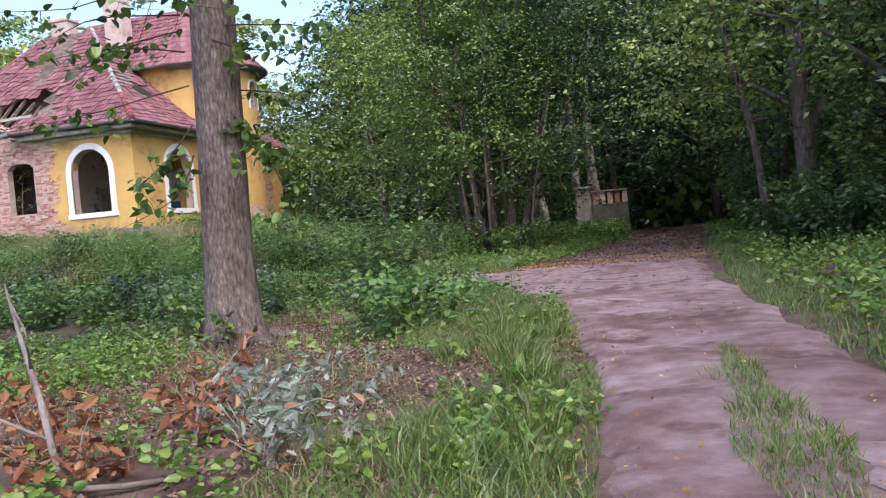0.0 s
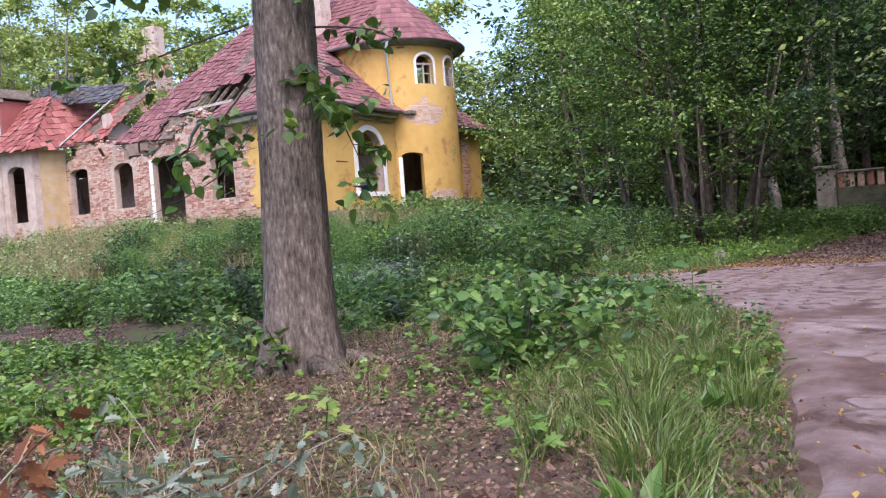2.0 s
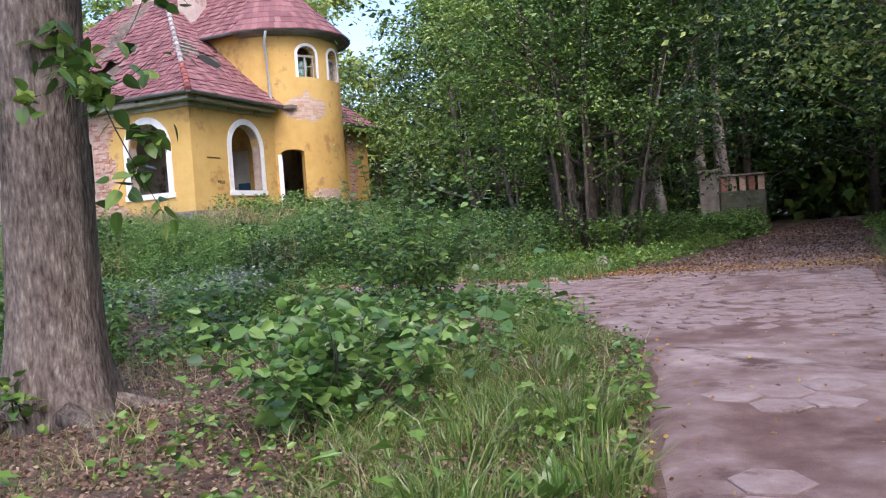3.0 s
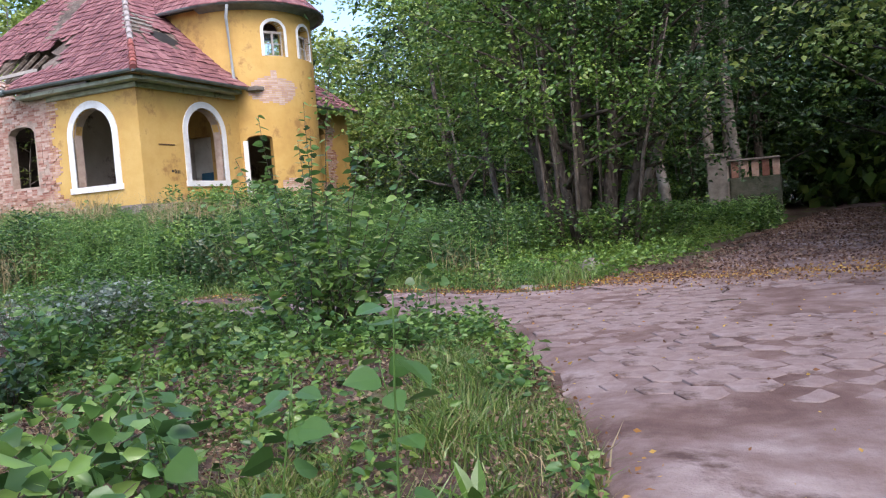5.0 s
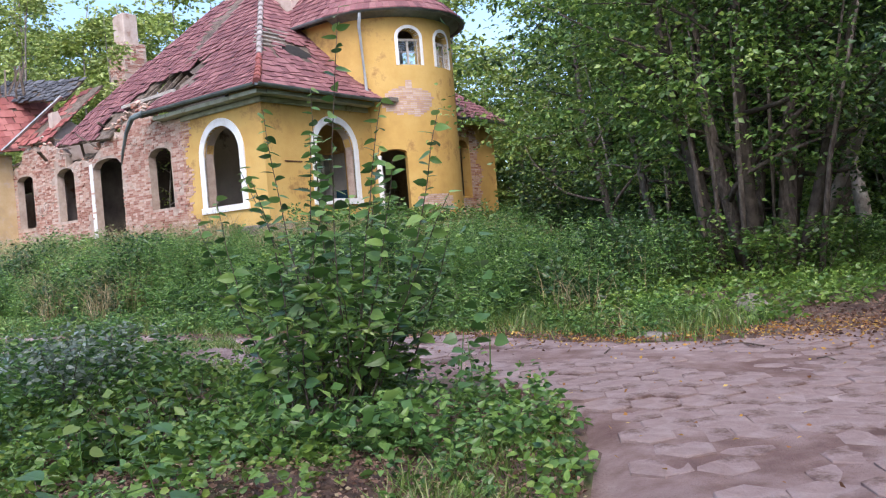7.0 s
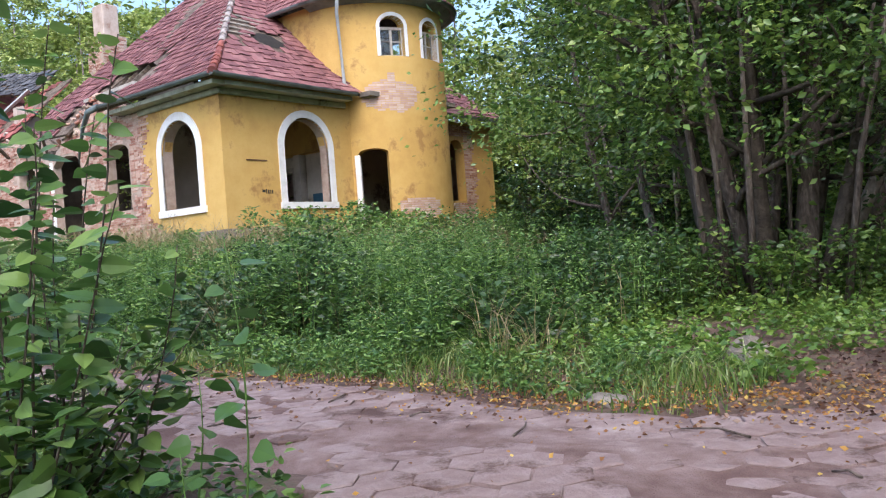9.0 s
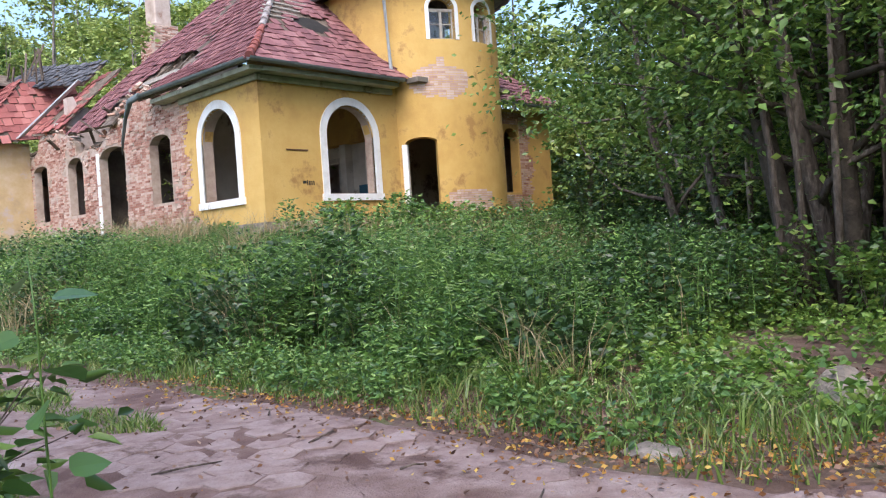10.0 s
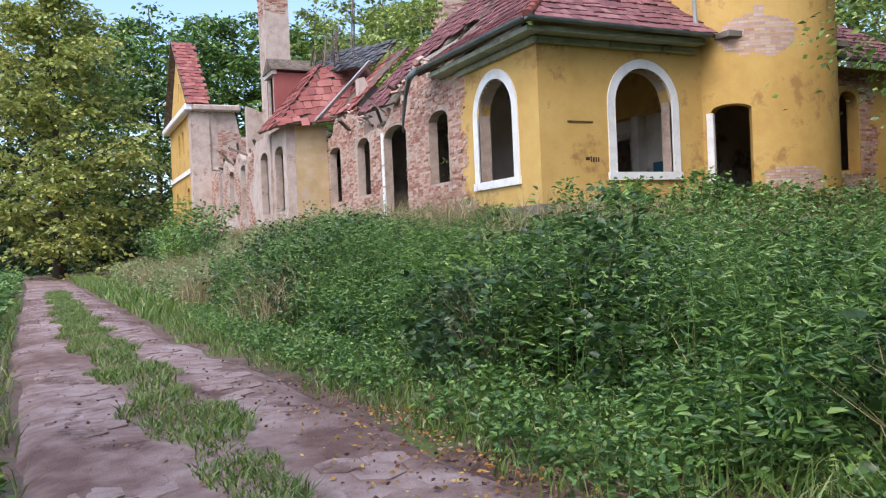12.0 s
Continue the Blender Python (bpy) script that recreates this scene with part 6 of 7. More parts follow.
plants("verge_weeds", "knee-high green weeds under the trees", x, y, 0.1 + 0.24 * gv.random(len(x)), 36, 0.075, M_L_WEED, gv, 0.28, 0.5, fine=True)
x, y = scatter(-60, -20, 6, 16.4, 1700, gv, lambda x, y: y < np.interp(x, BX, BYB) - 0.3)
plants("verge_weeds", "weeds on the track's far side", x, y, 0.5 + 0.7 * gv.random(len(x)), 24, 0.22, M_L_WEED, gv, 0.4, 0.5)
x, y = scatter(-4.2, -0.3, 1.5, 17.4, 70000, gv, lambda x, y: near_ok(x, y) & (x > road_l(y) - 1.6 - 0.5 * np.sin(y * 0.8)) & ((clumpy(x, y, 1.1, 0.2) > -0.55) | (x > road_l(y) - 0.5)))
grass("verge_grass", "green grass along the road's edge", x, y, (0.07 + 0.24 * gv.random(len(x)) * np.clip((road_l(y) - x) / 0.5, 0.3, 1)) * (0.8 + 0.35 * np.clip(clumpy(x, y, 2.2, 3.0), -1, 1)), M_GRASS, gv, 0.7, 0.0045)
x, y = scatter(-6.5, -1.5, 4, 12, 5200, gv, lambda x, y: near_ok(x, y) & (clumpy(x, y, 1.6, 4.0) > 0.25))
grass("dry_grass", "dry straw-coloured grass round the trunk", x, y, 0.12 + 0.22 * gv.random(len(x)), M_STRAW, gv, 0.7, 0.004)
for cx, cy, n_, hh in ((-1.45, 7.1, 380, 0.42), (-1.7, 9.6, 420, 0.45), (-0.95, 5.0, 260, 0.3), (-2.3, 10.8, 300, 0.35), (-2.75, 12.4, 260, 0.28), (-3.7, 14.2, 240, 0.3), (-1.2, 6.3, 320, 0.36), (-1.75, 7.9, 380, 0.45), (-1.35, 8.6, 300, 0.4), (-2.1, 8.9, 300, 0.38), (-0.8, 4.2, 240, 0.26), (-2.9, 12.9, 260, 0.3), (0.45, 5.2, 260, 0.2), (0.3, 6.3, 220, 0.16), (0.55, 4.3, 260, 0.18), (-8.6, 21.6, 300, 0.6), (-11.5, 21.5, 300, 0.65), (-6.9, 21.4, 300, 0.6)):
    n_ = int(n_ * 0.6)
    a, q = gv.random(n_) * 6.283, 0.24 * np.sqrt(gv.random(n_))
    x, y = cx + q * np.cos(a), cy + q * np.sin(a)
    b = np.stack((x, y, height(x, y) - 0.01), 1)
    ob = part("grass_tuft", blades("grass_tuft", b, hh * (0.35 + 0.6 * gv.random(n_)), np.stack((np.cos(a), np.sin(a)), 1) * (0.2 + 0.7 * gv.random((n_, 1))) + gv.normal(size=(n_, 2)) * 0.3, M_GRASS, gv, 0.005), None)
    tagged(ob, "arching tuft of long green grass", "grass", "grass tufts")
for cx, cy in ((-6.9, 21.5), (-6.6, 21.8), (-11.6, 21.7), (-9.0, 22.0)):
    n_ = 30
    a = gv.random(n_) * 6.283
    b = np.stack((cx + 0.2 * np.cos(a) * gv.random(n_), cy + 0.12 * np.sin(a) * gv.random(n_), np.zeros(n_)), 1)
    b[:, 2] = height(b[:, 0], b[:, 1])
    tagged(part("straw_clump", blades("straw_clump", b, 0.5 + 0.65 * gv.random(n_), gv.normal(size=(n_, 2)) * 0.55, M_STRAW, gv, 0.006), None), "clump of bent dry brown stalks", "dead stalks", kind="stuff")
x, y = scatter(0.9, 3.5, -3, 30, 16000, gv, lambda x, y: (x > np.interp(y, RY, RXR) - 0.1) & (x < np.interp(y, RY, RXR) + 0.9))
grass("verge_grass", "green grass along the road's edge", x, y, 0.06 + 0.18 * gv.random(len(x)), M_GRASS, gv, 0.7, 0.006)
x, y = scatter(-8, -1.3, 34.5, 37.2, 560, gv, lambda x, y: x < np.interp(y, RY, RXL) - 0.3)
plants("wood_nettles", "bluish nettles before the gate pillar", x, y, 0.65 + 0.5 * gv.random(len(x)), 36, 0.15, M_L_WEED, gv, 0.3, 0.5)
x, y = scatter(-6.5, -1.2, 2.5, 11.5, 9000, gv, lambda x, y: near_ok(x, y) & (clumpy(x, y, 1.1, 2.2) > -0.2))
grass("verge_grass", "thin mixed grass between the leaf litter", x, y, 0.05 + 0.16 * gv.random(len(x)), M_GRASS, gv, 0.8, 0.0035)
# the grassy ridge between the ruts and the island in the road
x, y = scatter(-45, -8.8, 16.5, 19.6, 110000, gv, lambda x, y: np.abs(y - (np.interp(x, BX, BYB) * 0.5 + np.interp(x, BX, BYT) * 0.5)) < (0.40 + 0.13 * np.sin(x * 1.9) + 0.07 * np.sin(x * 5.3 + y)) * np.clip((-8.6 - x) / 2.0, 0.15, 1))
b = np.stack((x, y, height(x, y) + 0.03), 1)
tagged(part("ridge_grass", blades("ridge_grass", b, (0.04 + 0.11 * gv.random(len(x))) * (0.85 + 0.4 * np.clip(clumpy(x, y, 2.6, 1.0), -1, 1)), gv.normal(size=(len(x), 2)) * 0.7, M_GRASS, gv, 0.008), None), "short grass ridge between the ruts", "grass", kind="stuff")
x, y = scatter(0.0, 0.95, -2, 7.6, 15000, gv, lambda x, y: np.abs(x - (0.52 - 0.045 * (y - 4))) < 0.05 + (0.2 + 0.07 * np.sin(3.1 * y)) * np.clip((7.6 - y) / 3.5, 0, 1))
b = np.stack((x, y, height(x, y) + 0.03), 1)
tagged(part("ridge_grass", blades("ridge_grass", b, 0.03 + 0.08 * gv.random(len(x)), gv.normal(size=(len(x), 2)) * 0.7, M_GRASS, gv, 0.003), None), "grass island in the middle of the road", "grass", kind="stuff")
x, y = scatter(-40, -8, 14, 17.6, 12000, gv, lambda x, y: (y < np.interp(x, BX, BYB) + 0.05) & (y > np.interp(x, BX, BYB) - 1.2))
grass("verge_grass", "green grass on the track's near side", x, y, 0.1 + 0.25 * gv.random(len(x)), M_GRASS, gv, 0.6, 0.008)

# fallen leaves
x, y = scatter(-12, 1.0, 19.3, 23.0, 24000, gv, lambda x, y: gv.random(len(x)) < np.exp(-np.abs(y - 20.45 - 0.25 * np.clip(x + 5, 0, 4)) * 2.2) * np.where(x < -6, 0.35, 1.0))
litter("fallen_leaves", "yellow and orange fallen leaves along the road", x, y, 0.042, M_L_YELLOW, gv)
x, y = scatter(-3.2, 1.6, 20.2, 48, 20000, gv, lambda x, y: on_road(x, y, 0.3) & (np.abs(x + 0.8) * 0.35 + gv.random(len(x)) > 0.35) & (gv.random(len(x)) < (y - 19.5) / 4))
litter("fallen_leaves", "brown fallen leaves on the woodland road", x, y, 0.07, M_L_LITTER, gv)
x, y = scatter(-7.0, 1.2, 0, 20, 1000, gv, lambda x, y: on_road(x, y))
litter("fallen_leaves", "scattered fallen leaves on the road", x, y, 0.036, M_L_YELLOW, gv)
x, y = scatter(-40, -6, 15.5, 21, 2600, gv, lambda x, y: on_road(x, y, 0.2))
litter("fallen_leaves", "scattered fallen leaves on the track", x, y, 0.045, M_L_LITTER, gv)
x, y = scatter(-14, -0.8, 2, 17, 75000, gv, lambda x, y: near_ok(x, y) & ((clumpy(x, y, 0.7, 6.0) > -0.3) | (((x + 3.7) / 2.0) ** 2 + ((y - 7.6) / 3.2) ** 2 < 1)))
litter("fallen_leaves", "brown leaf litter under the lime tree", x, y, 0.04, M_L_LITTER, gv, 0.045)
x, y = scatter(-3.6, -0.2, 1.5, 17, 1500, gv, lambda x, y: np.abs(x - road_l(y) - 0.05) < 0.28)
litter("fallen_leaves", "fallen leaves along the road's edge", x, y, 0.036, M_L_YELLOW, gv)

x, y = scatter(-14, 1.0, 19.0, 21.6, 6000, gv, lambda x, y: gv.random(len(x)) < np.exp(-np.abs(y - verge_y(x) + 0.05) * 3.5))
litter("fallen_leaves", "small brown leaves swept to the road's edge", x, y, 0.045, M_L_LITTER, gv)
x, y = scatter(-9, -1.5, 20.3, 24, 6000, gv, lambda x, y: gv.random(len(x)) < 0.8)
litter("fallen_leaves", "brown leaf litter under the wood's edge", x, y, 0.052, M_L_LITTER, gv, 0.03)
x, y = scatter(-7.2, -1.6, 5.0, 15, 26000, gv, near_ok)
litter("fallen_leaves", "curled brown leaf litter and wood chips", x, y, 0.034, M_L_LITTER, gv, 0.05)
x, y = scatter(-7.2, -1.6, 5, 15, 9000, gv, near_ok)
litter("fallen_leaves", "pale dry leaves among the litter", x, y, 0.032, M_STRAW, gv, 0.055)
# ---- bushes and single plants ----
shrub("bramble_bush", "low bramble bush with broad green leaves", -3.25, 9.35, 0.95, 0.95, M_L_WEED, 1100, 0.10, 901, "", 18, upright=0.1, droop=-0.1, wide=0.75, fine=True)
shrub("bramble_bush", "low bramble bush with broad green leaves", -3.9, 10.3, 0.9, 0.8, M_L_WEED, 700, 0.10, 902, "", 12, upright=0.1, wide=0.75, fine=True)
sap = shrub("willow_sapling", "bushy young willow sapling with tall shoots", -6.05, 16.1, 1.45, 1.2, M_L_TREE, 1300, 0.11, 903, "", 20, upright=0.0, fine=True, category="sapling", wide=0.42)
for k, (dx_, dy_, hh) in enumerate(((0.35, -0.1, 3.3), (-0.15, 0.0, 2.75), (0.7, -0.1, 2.5), (1.25, -0.1, 2.35), (-0.9, 0.1, 2.7), (-0.5, 0.3, 2.35), (0.1, -0.3, 2.3), (-1.3, 0.1, 2.2), (0.95, -0.3, 2.0), (-0.9, -0.5, 1.9), (1.35, -0.2, 1.7), (-0.3, -0.6, 2.0), (0.5, -0.6, 1.7), (-1.6, -0.2, 1.7), (0.3, 0.3, 2.2), (-1.1, 0.4, 1.6), (0.0, 0.2, 1.8), (1.0, 0.3, 1.5))):
    gk = np.random.default_rng(930 + k)
    a0, b0 = (-6.0 + dx_ * 0.3, 16.15 + dy_, 0.1), (-6.0 + dx_, 16.15 + dy_, hh)
    path = curve_path(a0, b0, 0.06, 10, gk)
    bm = bmesh.new()
    tube(bm, [tuple(p) for p in path], [0.009 - 0.0007 * j for j in range(10)], 5)
    shoot = part("shoot", bm, M_BARK, sap)
    lb = bmesh.new()
    for j in range(46):
        s = 0.16 + 0.84 * j / 45
        i = min(8, int(s * 9))
        p = Vector(path[i] + (path[i + 1] - path[i]) * (s * 9 - i))
        a = j * 2.4
        d = Vector((math.cos(a), math.sin(a), 0.35 - 0.75 * gk.random()))
        m = Matrix.Translation(p) @ d.to_track_quat("Y", "Z").to_matrix().to_4x4() @ Matrix.Rotation(gk.normal() * 0.65, 4, "Y")
        leaf_shape(lb, m, 0.145 * (0.65 + 0.6 * gk.random()) * (1.2 - 0.45 * s), 0.66)
    part("leaves", lb, M_L_WEED, shoot)
for i, (x, y, h, r, leaf, n, lab) in enumerate((
        (-8.7, 15.2, 0.85, 0.8, M_L_SAGE, 900, "grey-green mugwort bush on the verge"), (-9.7, 16.0, 0.9, 0.8, M_L_SAGE, 900, "grey-green mugwort bush on the verge"), (-10.9, 15.6, 0.8, 0.7, M_L_SAGE, 700, "grey-green mugwort bush on the verge"),
        (-7.6, 13.6, 0.8, 0.7, M_L_WEED, 700, "dark green leafy bush on the verge"), (-9.4, 12.9, 1.0, 0.8, M_L_DARK, 900, "dark green leafy bush on the verge"), (-12.5, 13.5, 1.1, 1.0, M_L_DARK, 1000, "dark green leafy bush on the verge"), (-14.5, 14.6, 1.1, 1.0, M_L_WEED, 1000, "dark green leafy bush on the verge"), (-7.4, 11.3, 0.7, 0.5, M_L_BRIGHT, 450, "fresh green leafy bush on the verge"),
        (-6.4, 14.3, 0.55, 0.5, M_L_TREE, 350, "dark green leafy bush on the verge"), (-5.3, 14.9, 0.5, 0.5, M_L_WEED, 350, "fresh green leafy bush on the verge"), (-7.0, 15.2, 0.6, 0.5, M_L_TREE, 350, "dark green leafy bush on the verge"), (-4.7, 15.3, 0.4, 0.45, M_L_WEED, 300, "fresh green leafy bush on the verge"), (-6.9, 12.6, 0.5, 0.5, M_L_DARK, 350, "dark green leafy bush on the verge"), (-11.6, 12.7, 1.0, 0.9, M_L_WEED, 900, "fresh green leafy bush on the verge"), (-10.2, 12.6, 0.9, 0.8, M_L_TREE, 900, "dark green leafy bush on the verge"), (-13.6, 12.2, 1.0, 0.9, M_L_TREE, 900, "dark green leafy bush on the verge"), (-8.2, 12.0, 0.8, 0.6, M_L_WEED, 600, "fresh green leafy bush on the verge"))):
    shrub("bush", lab, x, y, h, r, leaf, n, 0.11 if leaf != M_L_SAGE else 0.075, 940 + i, "verge bushes", 16, upright=0.4)
for i in range(30):
    gk = np.random.default_rng(970 + i)
    if i < 12:
        x, y, h, r = -22 - 1.9 * i, 26.3 + 0.8 * gk.random() - (1.6 if i > 7 else 0), 0.55 + 0.4 * gk.random(), 0.9
    elif i < 20:
        x, y, h, r = -39 - 2.0 * (i - 12), 22.2 + 2.2 * gk.random(), 2.6 + 1.3 * gk.random(), 1.6
    elif i < 25:
        x, y, h, r = -18.6 + 0.5 * gk.random(), 29.2 + 1.3 * (i - 20), 0.9 + 0.6 * gk.random(), 0.8
    else:
        x, y, h, r = -17 + 1.4 * (i - 25), 23.2 + 1.2 * gk.random(), 0.95 + 0.3 * gk.random(), 0.9
    shrub("bush", "leafy bush growing before the ruined wall", x, y, h, r, (M_L_WEED, M_L_TREE, M_L_BRIGHT)[i % 3], 1100, 0.17 if h > 2.4 else 0.13, 1000 + i, "bushes by the house", 13, upright=0.4)


def broad_plant(x, y, h, size, n, seed, lean=(0, 0), leaf=M_L_WEED):
    """A young shoot with a few large heart-shaped leaves."""
    g = np.random.default_rng(seed)
    z = float(height(x, y))
    ob = thing("seedling", "young shoot with large rounded green leaves", "plant", (x, y, z), "broad-leaved seedlings")
    path = curve_path((x, y, z - 0.03), (x + lean[0], y + lean[1], z + h), 0.05, 7, g)
    bm = bmesh.new()
    tube(bm, [tuple(p) for p in path], [0.007 - 0.0007 * j for j in range(7)], 5)
    part("stem", bm, M_L_WEED, ob)
    for j in range(n):
        s = 0.3 + 0.7 * (j + 0.5) / n
        i = min(5, int(s * 6))
        p = Vector(path[i] + (path[i + 1] - path[i]) * (s * 6 - i))
        a = j * 2.4 + g.random()
        d = Vector((math.cos(a), math.sin(a), 0.1 - 0.6 * g.random()))
        bm = bmesh.new()
        leaf_shape(bm, Matrix.Translation(p + d * 0.05) @ d.to_track_quat("Y", "Z").to_matrix().to_4x4() @ Matrix.Rotation(g.normal() * 0.45, 4, "Y"), size * (0.7 + 0.5 * g.random()), 1.0)
        part("leaf", bm, leaf, ob)


for k, (x, y, h, s, n) in enumerate(((-2.1, 10.5, 1.08, 0.14, 8), (-2.75, 10.7, 0.78, 0.13, 8), (-3.05, 10.5, 0.75, 0.14, 8), (-3.5, 10.9, 0.78, 0.14, 8), (-2.6, 10.25, 0.5, 0.13, 7), (-3.9, 11.2, 0.6, 0.15, 7), (-3.3, 11.6, 0.55, 0.15, 7), (-4.4, 11.6, 0.6, 0.15, 7), (-3.3, 12.6, 0.5, 0.15, 7), (-4.1, 13.2, 0.6, 0.15, 7), (-5.0, 13.0, 0.5, 0.15, 6), (-5.4, 13.9, 0.55, 0.15, 7), (-4.85, 16.55, 1.5, 0.13, 10), (-5.1, 16.4, 0.9, 0.13, 9), (-4.8, 16.2, 0.6, 0.12, 9))):
    broad_plant(x, y, h, s, n, 1100 + k, (0.12 * math.sin(k * 2), 0.1 * math.cos(k)), M_L_WEED)
broad_plant(-5.97, 13.8, 0.5, 0.1, 5, 1130, (0.02, 0.1), M_L_LIGHT)


def maple_seedling(x, y, h, size, n, seed, leaf):
    """A young maple: a thin stem with pairs of lobed leaves on stalks."""
    g = np.random.default_rng(seed)
    z = float(height(x, y))
    ob = thing("maple_seedling", "young maple seedling with lobed yellow-green leaves", "plant", (x, y, z), "maple seedlings")
    path = curve_path((x, y, z - 0.03), (x + g.normal() * 0.08, y + g.normal() * 0.08, z + h), 0.04, 5, g)
    bm = bmesh.new()
    tube(bm, [tuple(p) for p in path], [0.005, 0.0045, 0.004, 0.003, 0.002], 5)
    part("stem", bm, M_BARK, ob)
    for j in range(n):
        p = Vector(path[min(4, 1 + j * 4 // n)])
        a = j * 1.9 + g.random()
        d = Vector((math.cos(a), math.sin(a), 0.12 - 0.35 * g.random()))
        bm = bmesh.new()
        lobed_leaf(bm, Matrix.Translation(p + d * 0.07) @ d.to_track_quat("Y", "Z").to_matrix().to_4x4() @ Matrix.Rotation(g.normal() * 0.3, 4, "Y"), size * (0.7 + 0.5 * g.random()), MAPLE_RIM)
        part("leaf", bm, leaf, ob)


gm = np.random.default_rng(44)
for k in range(8, 46):
    if k < 18:
        x, y = -4.2 + 2.4 * gm.random(), 6.6 + 3.2 * gm.random()
    elif k < 34:
        x, y = -6.2 + 3.6 * gm.random(), 10.6 + 3.6 * gm.random()
    else:
        x, y = -9.5 + 4 * gm.random(), 6.2 + 4.5 * gm.random()
    maple_seedling(x, y, 0.16 + 0.3 * gm.random(), 0.085 + 0.035 * gm.random(), 8 + int(5 * gm.random()), 1300 + k, M_L_LIGHT if k % 7 == 0 else M_L_BRIGHT)


def dock(x, y, size, n, seed):
    """A rosette of long upright leaves, as dock or dandelion has."""
    g = np.random.default_rng(seed)
    z = float(height(x, y))
    ob = thing("dock_plant", "rosette of long bright green dock leaves", "plant", (x, y, z), "dock plants")
    for j in range(n):
        a = j * 2.4 + g.random()
        d = Vector((math.cos(a), math.sin(a), 0.5 + 1.2 * g.random()))
        bm = bmesh.new()
        leaf_shape(bm, Matrix.Translation((x + 0.03 * math.cos(a), y + 0.03 * math.sin(a), z)) @ d.to_track_quat("Y", "Z").to_matrix().to_4x4(), size * (0.7 + 0.5 * g.random()), 0.38)
        part("leaf", bm, M_L_BRIGHT, ob)


for k, (x, y, q) in enumerate(((-0.95, 4.6, 0.26), (-1.15, 4.2, 0.26), (-1.3, 4.8, 0.24), (-0.85, 5.5, 0.2), (-1.35, 6.6, 0.22), (-1.5, 8.4, 0.22), (-2.2, 11.4, 0.2))):
    dock(x, y, q, 11, 1350 + k)


def fallen_branch(a, b, n, size, leaf, seed, label, twigs=7, lift=0.35):
    """A broken bough lying on the ground: stem, side twigs and bunches of withered lobed leaves."""
    g = np.random.default_rng(seed)
    za, zb = float(height(*a)), float(height(*b))
    ob = thing("fallen_branch", label, "branch", (a[0], a[1], za), "fallen oak branches")
    path = curve_path((a[0], a[1], za + 0.04), (b[0], b[1], zb + 0.12), 0.1, 7, g)
    path[:, 2] = np.maximum(path[:, 2], za + 0.04)
    bm = bmesh.new()
    tube(bm, [tuple(p) for p in path], [0.016 - 0.0018 * j for j in range(7)], 6, 0.3)
    part("stem", bm, M_BARKPALE, ob)
    for k in range(twigs):
        s0_ = path[k % 6] + (path[k % 6 + 1] - path[k % 6]) * g.random()
        e = s0_ + np.array([g.normal() * 0.3, g.normal() * 0.25, lift * g.random() * 1.3])
        sp = curve_path(s0_, e, 0.04, 4, g)
        bm = bmesh.new()
        tube(bm, [tuple(p) for p in sp], [0.006, 0.005, 0.004, 0.002], 4)
        part("twig", bm, M_BARKPALE, ob)
        lb = bmesh.new()
        for j in range(n // twigs):
            p = Vector(sp[1 + j % 3] + g.normal(size=3) * 0.045)
            p.z = max(p.z, float(height(p.x, p.y)) + 0.05)
            d = Vector((g.normal(), g.normal(), g.normal() * 0.4 - 0.35))
            lobed_leaf(lb, Matrix.Translation(p) @ d.to_track_quat("Y", "Z").to_matrix().to_4x4() @ Matrix.Rotation(g.normal() * 0.8, 4, "Y"), size * (0.65 + 0.6 * g.random()), OAK_RIM)
        part("leaves", lb, leaf, ob)


BROWN, SILVER = "fallen bough with withered brown oak leaves", "fallen bough showing pale silvery leaf undersides"
for k, (a, b, n, leaf) in enumerate((
        ((-3.1, 3.5), (-4.1, 4.3), 90, M_L_BROWN), ((-3.5, 3.9), (-4.6, 4.5), 80, M_L_BROWN), ((-4.0, 4.3), (-4.9, 5.2), 60, M_L_BROWN), ((-3.1, 4.9), (-3.6, 5.5), 60, M_L_BROWN), ((-3.0, 4.4), (-3.4, 4.9), 50, M_L_BROWN), ((-2.3, 4.1), (-2.7, 4.5), 24, M_L_BROWN),
        ((-2.7, 4.5), (-3.2, 5.4), 80, M_L_SAGE), ((-2.3, 4.0), (-2.5, 4.9), 70, M_L_SAGE), ((-2.6, 5.2), (-2.9, 6.0), 60, M_L_SAGE), ((-2.1, 4.7), (-2.5, 5.9), 50, M_L_SAGE), ((-3.3, 5.6), (-3.7, 6.2), 40, M_L_SAGE))):
    fallen_branch(a, b, int(n * 1.7), 0.095 if leaf is M_L_BROWN else 0.088, leaf, 1200 + k, BROWN if leaf is M_L_BROWN else SILVER)
stick = thing("dead_stick", "crooked pale dead branch propped on the ground", "branch", (-3.1, 3.5, 0.1))
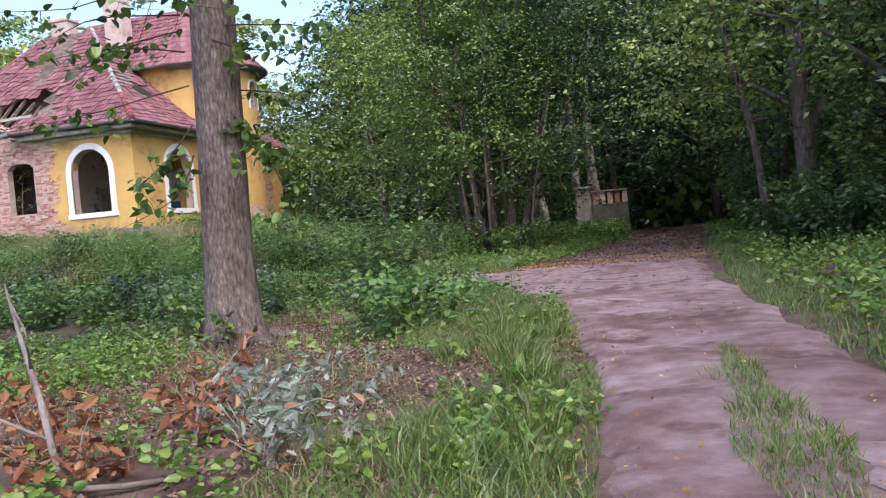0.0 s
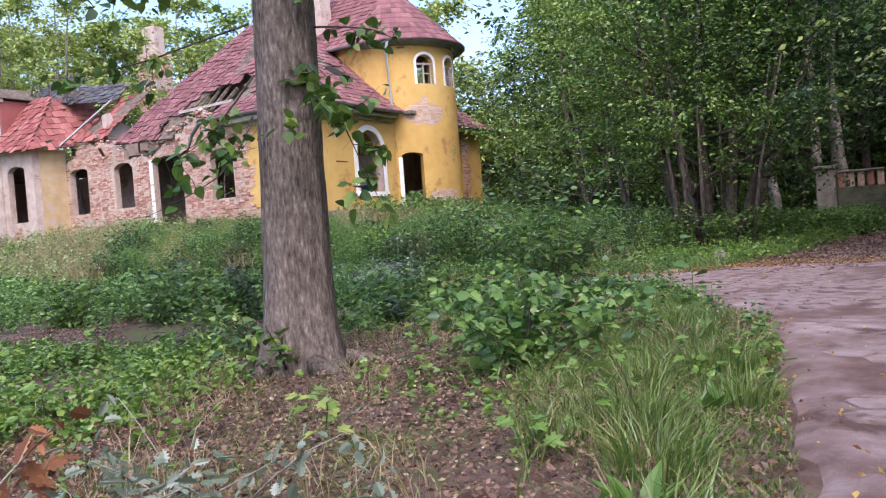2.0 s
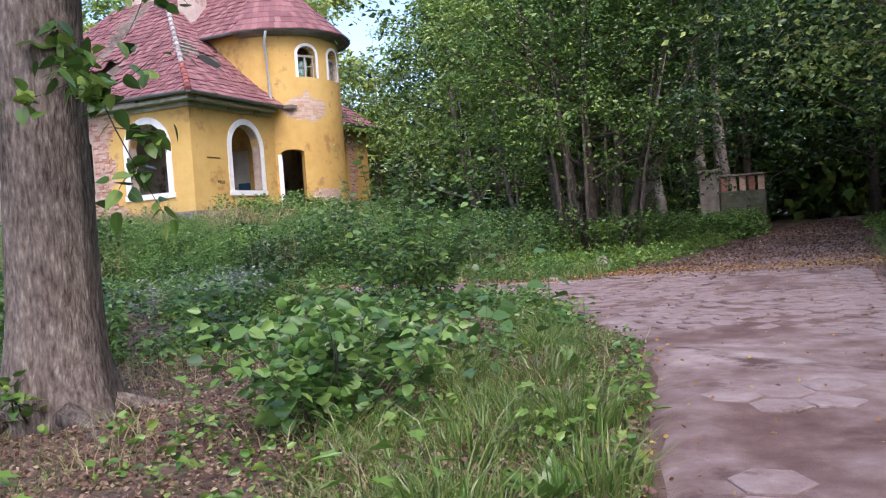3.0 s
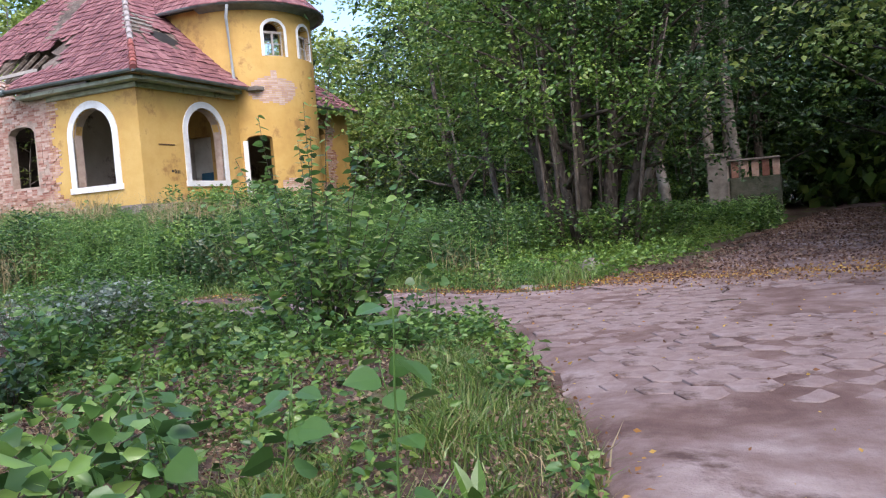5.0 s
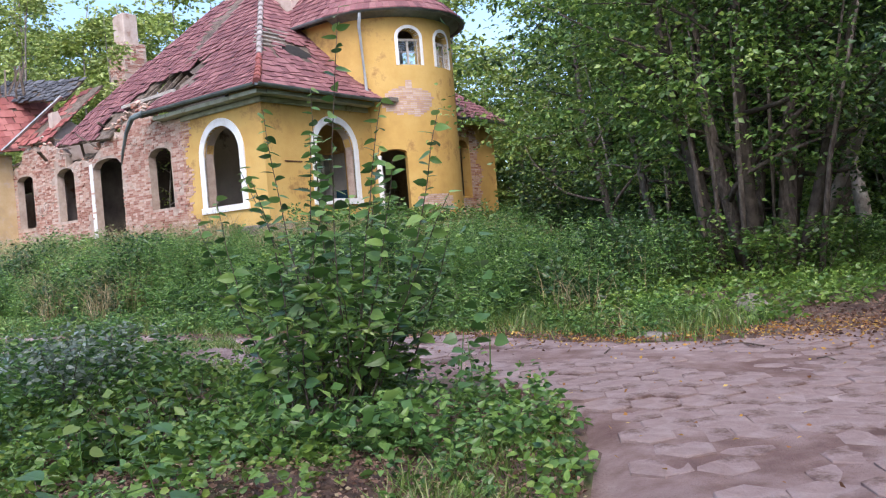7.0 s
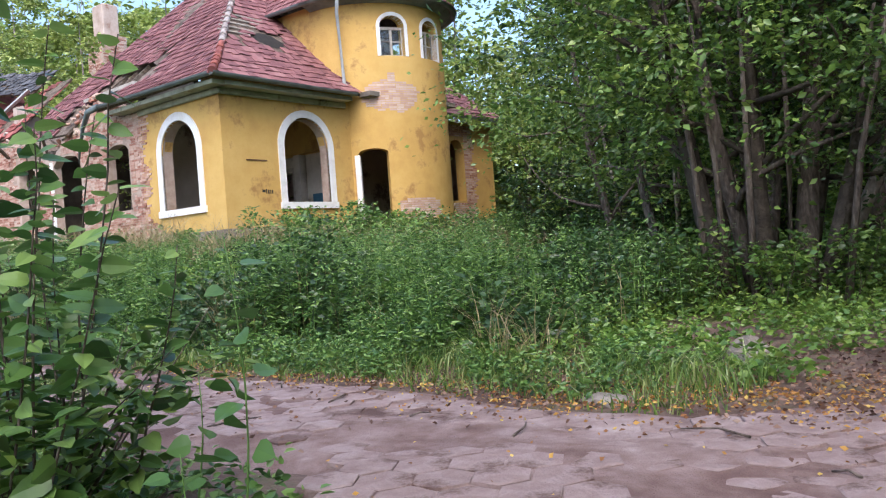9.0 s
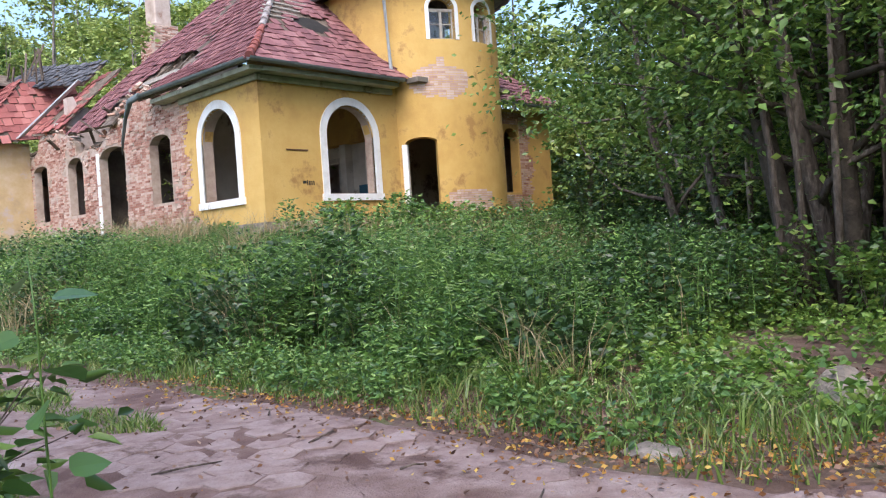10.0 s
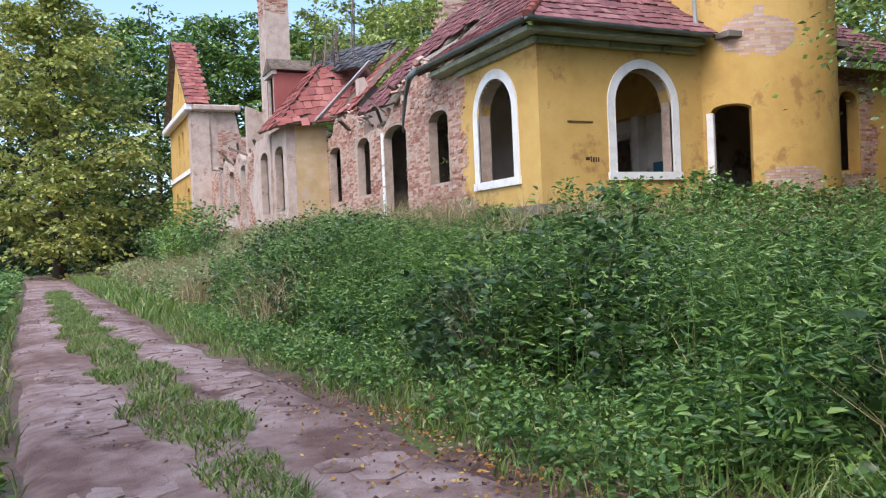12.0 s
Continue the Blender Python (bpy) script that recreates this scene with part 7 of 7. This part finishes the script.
for name_, pts_, rad_ in (("branch", [(-2.75, 3.85, 0.05), (-2.95, 3.65, 0.07), (-3.2, 3.5, 0.1), (-3.27, 3.52, 0.3), (-3.4, 3.6, 0.6), (-3.62, 3.75, 0.85), (-3.95, 4.0, 1.2)], [0.016, 0.02, 0.022, 0.019, 0.016, 0.013, 0.007]), ("side_branch", [(-3.3, 3.53, 0.36), (-3.55, 3.45, 0.5), (-3.8, 3.5, 0.56)], [0.012, 0.009, 0.004]), ("side_branch", [(-3.5, 3.67, 0.72), (-3.45, 3.6, 0.95), (-3.6, 3.65, 1.15)], [0.01, 0.007, 0.004])):
    bm = bmesh.new()
    tube(bm, pts_, rad_, 7, 0.4)
    part(name_, bm, M_BARKPALE, stick)
gs = random.Random(21)
for i in range(60):
    if i > 25:
        x, y = gs.uniform(-13.2, -8), gs.uniform(9.8, 12.0)
    elif i < 16:
        x, y = gs.uniform(-6.5, -1.5), gs.uniform(5, 12)
    else:
        x, y = gs.uniform(-9, -1), gs.uniform(17.8, 20.2)
    a, l = gs.uniform(0, 3.14), gs.uniform(0.15, 0.5)
    z = float(height(x, y)) + 0.055
    bm = bmesh.new()
    tube(bm, [(x, y, z), (x + l * 0.5 * math.cos(a), y + l * 0.5 * math.sin(a), z + 0.02), (x + l * math.cos(a + 0.2), y + l * math.sin(a + 0.2), z)], [0.009, 0.008, 0.005], 5)
    ob = part("twig", bm, M_BARK, None)
    tagged(ob, "thin dry twig lying on the ground", "twig", "fallen twigs")

# ---- paving: worn hexagonal pavers, then single bricks ----
HEX = 0.2


def hexagon(g):
    V = []
    for rr_, z in ((1.0, -0.06), (1.0, -0.005), (0.93, 0.0)):
        for k in range(6):
            a = math.pi / 3 * k
            q = HEX * 0.972 * rr_ * (1 + g.uniform(-0.03, 0.03))
            V.append((q * math.cos(a), q * math.sin(a), z + g.uniform(-0.003, 0.003)))
    F = [(12, 13, 14, 15, 16, 17)]
    for r_ in (0, 6):
        for k in range(6):
            j = (k + 1) % 6
            F.append((r_ + k, r_ + j, r_ + 6 + j, r_ + 6 + k))
    return V, F


gh = random.Random(5)
shapes = [hexagon(gh) for i in range(8)]
shape_me = [raw("paver", v, f, None) for v, f in shapes]
for me in shape_me:
    me.materials.append(M_SLABONE)
restV, restF, count = [], [], 0
for i in range(-190, 12):
    for j in range(0, 70):
        x = i * HEX * 1.5 - 0.3
        y = -2 + j * HEX * math.sqrt(3) + (HEX * math.sqrt(3) / 2 if i % 2 else 0)
        if not bool(on_road(x, y, -0.45)):
            continue
        if x < -9:
            mid = float(np.interp(x, BX, BYB) * 0.5 + np.interp(x, BX, BYT) * 0.5)
            if abs(y - mid) < 0.5:
                continue
        elif x > -0.2 and y < 8 and abs(x - (0.52 - 0.045 * (y - 4))) < 0.3:
            continue
        if y > 20.2:
            continue
        wear = noise.noise(Vector((x * 0.5, y * 0.5, 4))) + 0.15 * noise.noise(Vector((x * 1.9, y * 1.9, 1)))
        if wear > (0.14 if y > 13.5 else -0.3) - (0.03 if x < -9 else 0):
            continue
        z = float(height(x, y)) + 0.0405 - 0.02 * max(0, wear + 0.2) + gh.uniform(-0.003, 0.003) + (0.0115 if x < -1 and 17.8 < y else 0.003 if x < -6 else 0)
        k = gh.randrange(8)
        m = Matrix.Translation((x, y, z)) @ Euler((gh.uniform(-0.006, 0.006), gh.uniform(-0.006, 0.006), gh.randrange(6) * math.pi / 3 + gh.uniform(-0.04, 0.04))).to_matrix().to_4x4()
        if -5.2 < x < 0.9 and 13.0 < y < 19.6 and count < 300:
            ob = part("paver", shape_me[k], None, road)
            ob.matrix_basis = m
            count += 1
        else:
            b = len(restV)
            restV += [tuple(m @ Vector(p)) for p in shapes[k][0]]
            restF += [tuple(b + q for q in f) for f in shapes[k][1]]
tagged(part("pavers", raw("pavers", restV, restF, M_SLAB), None, road, "worn hexagonal concrete pavers half buried in dirt"), kind="stuff")

for verts, owner in pieces[:700]:
    me = raw("brick", verts, [(0, 1, 2, 3), (0, 4, 5, 1), (1, 5, 6, 2), (2, 6, 7, 3), (3, 7, 4, 0)], M_BRICKPALE if owner is turret else M_BRICKONE)
    part("brick", me, None, owner)
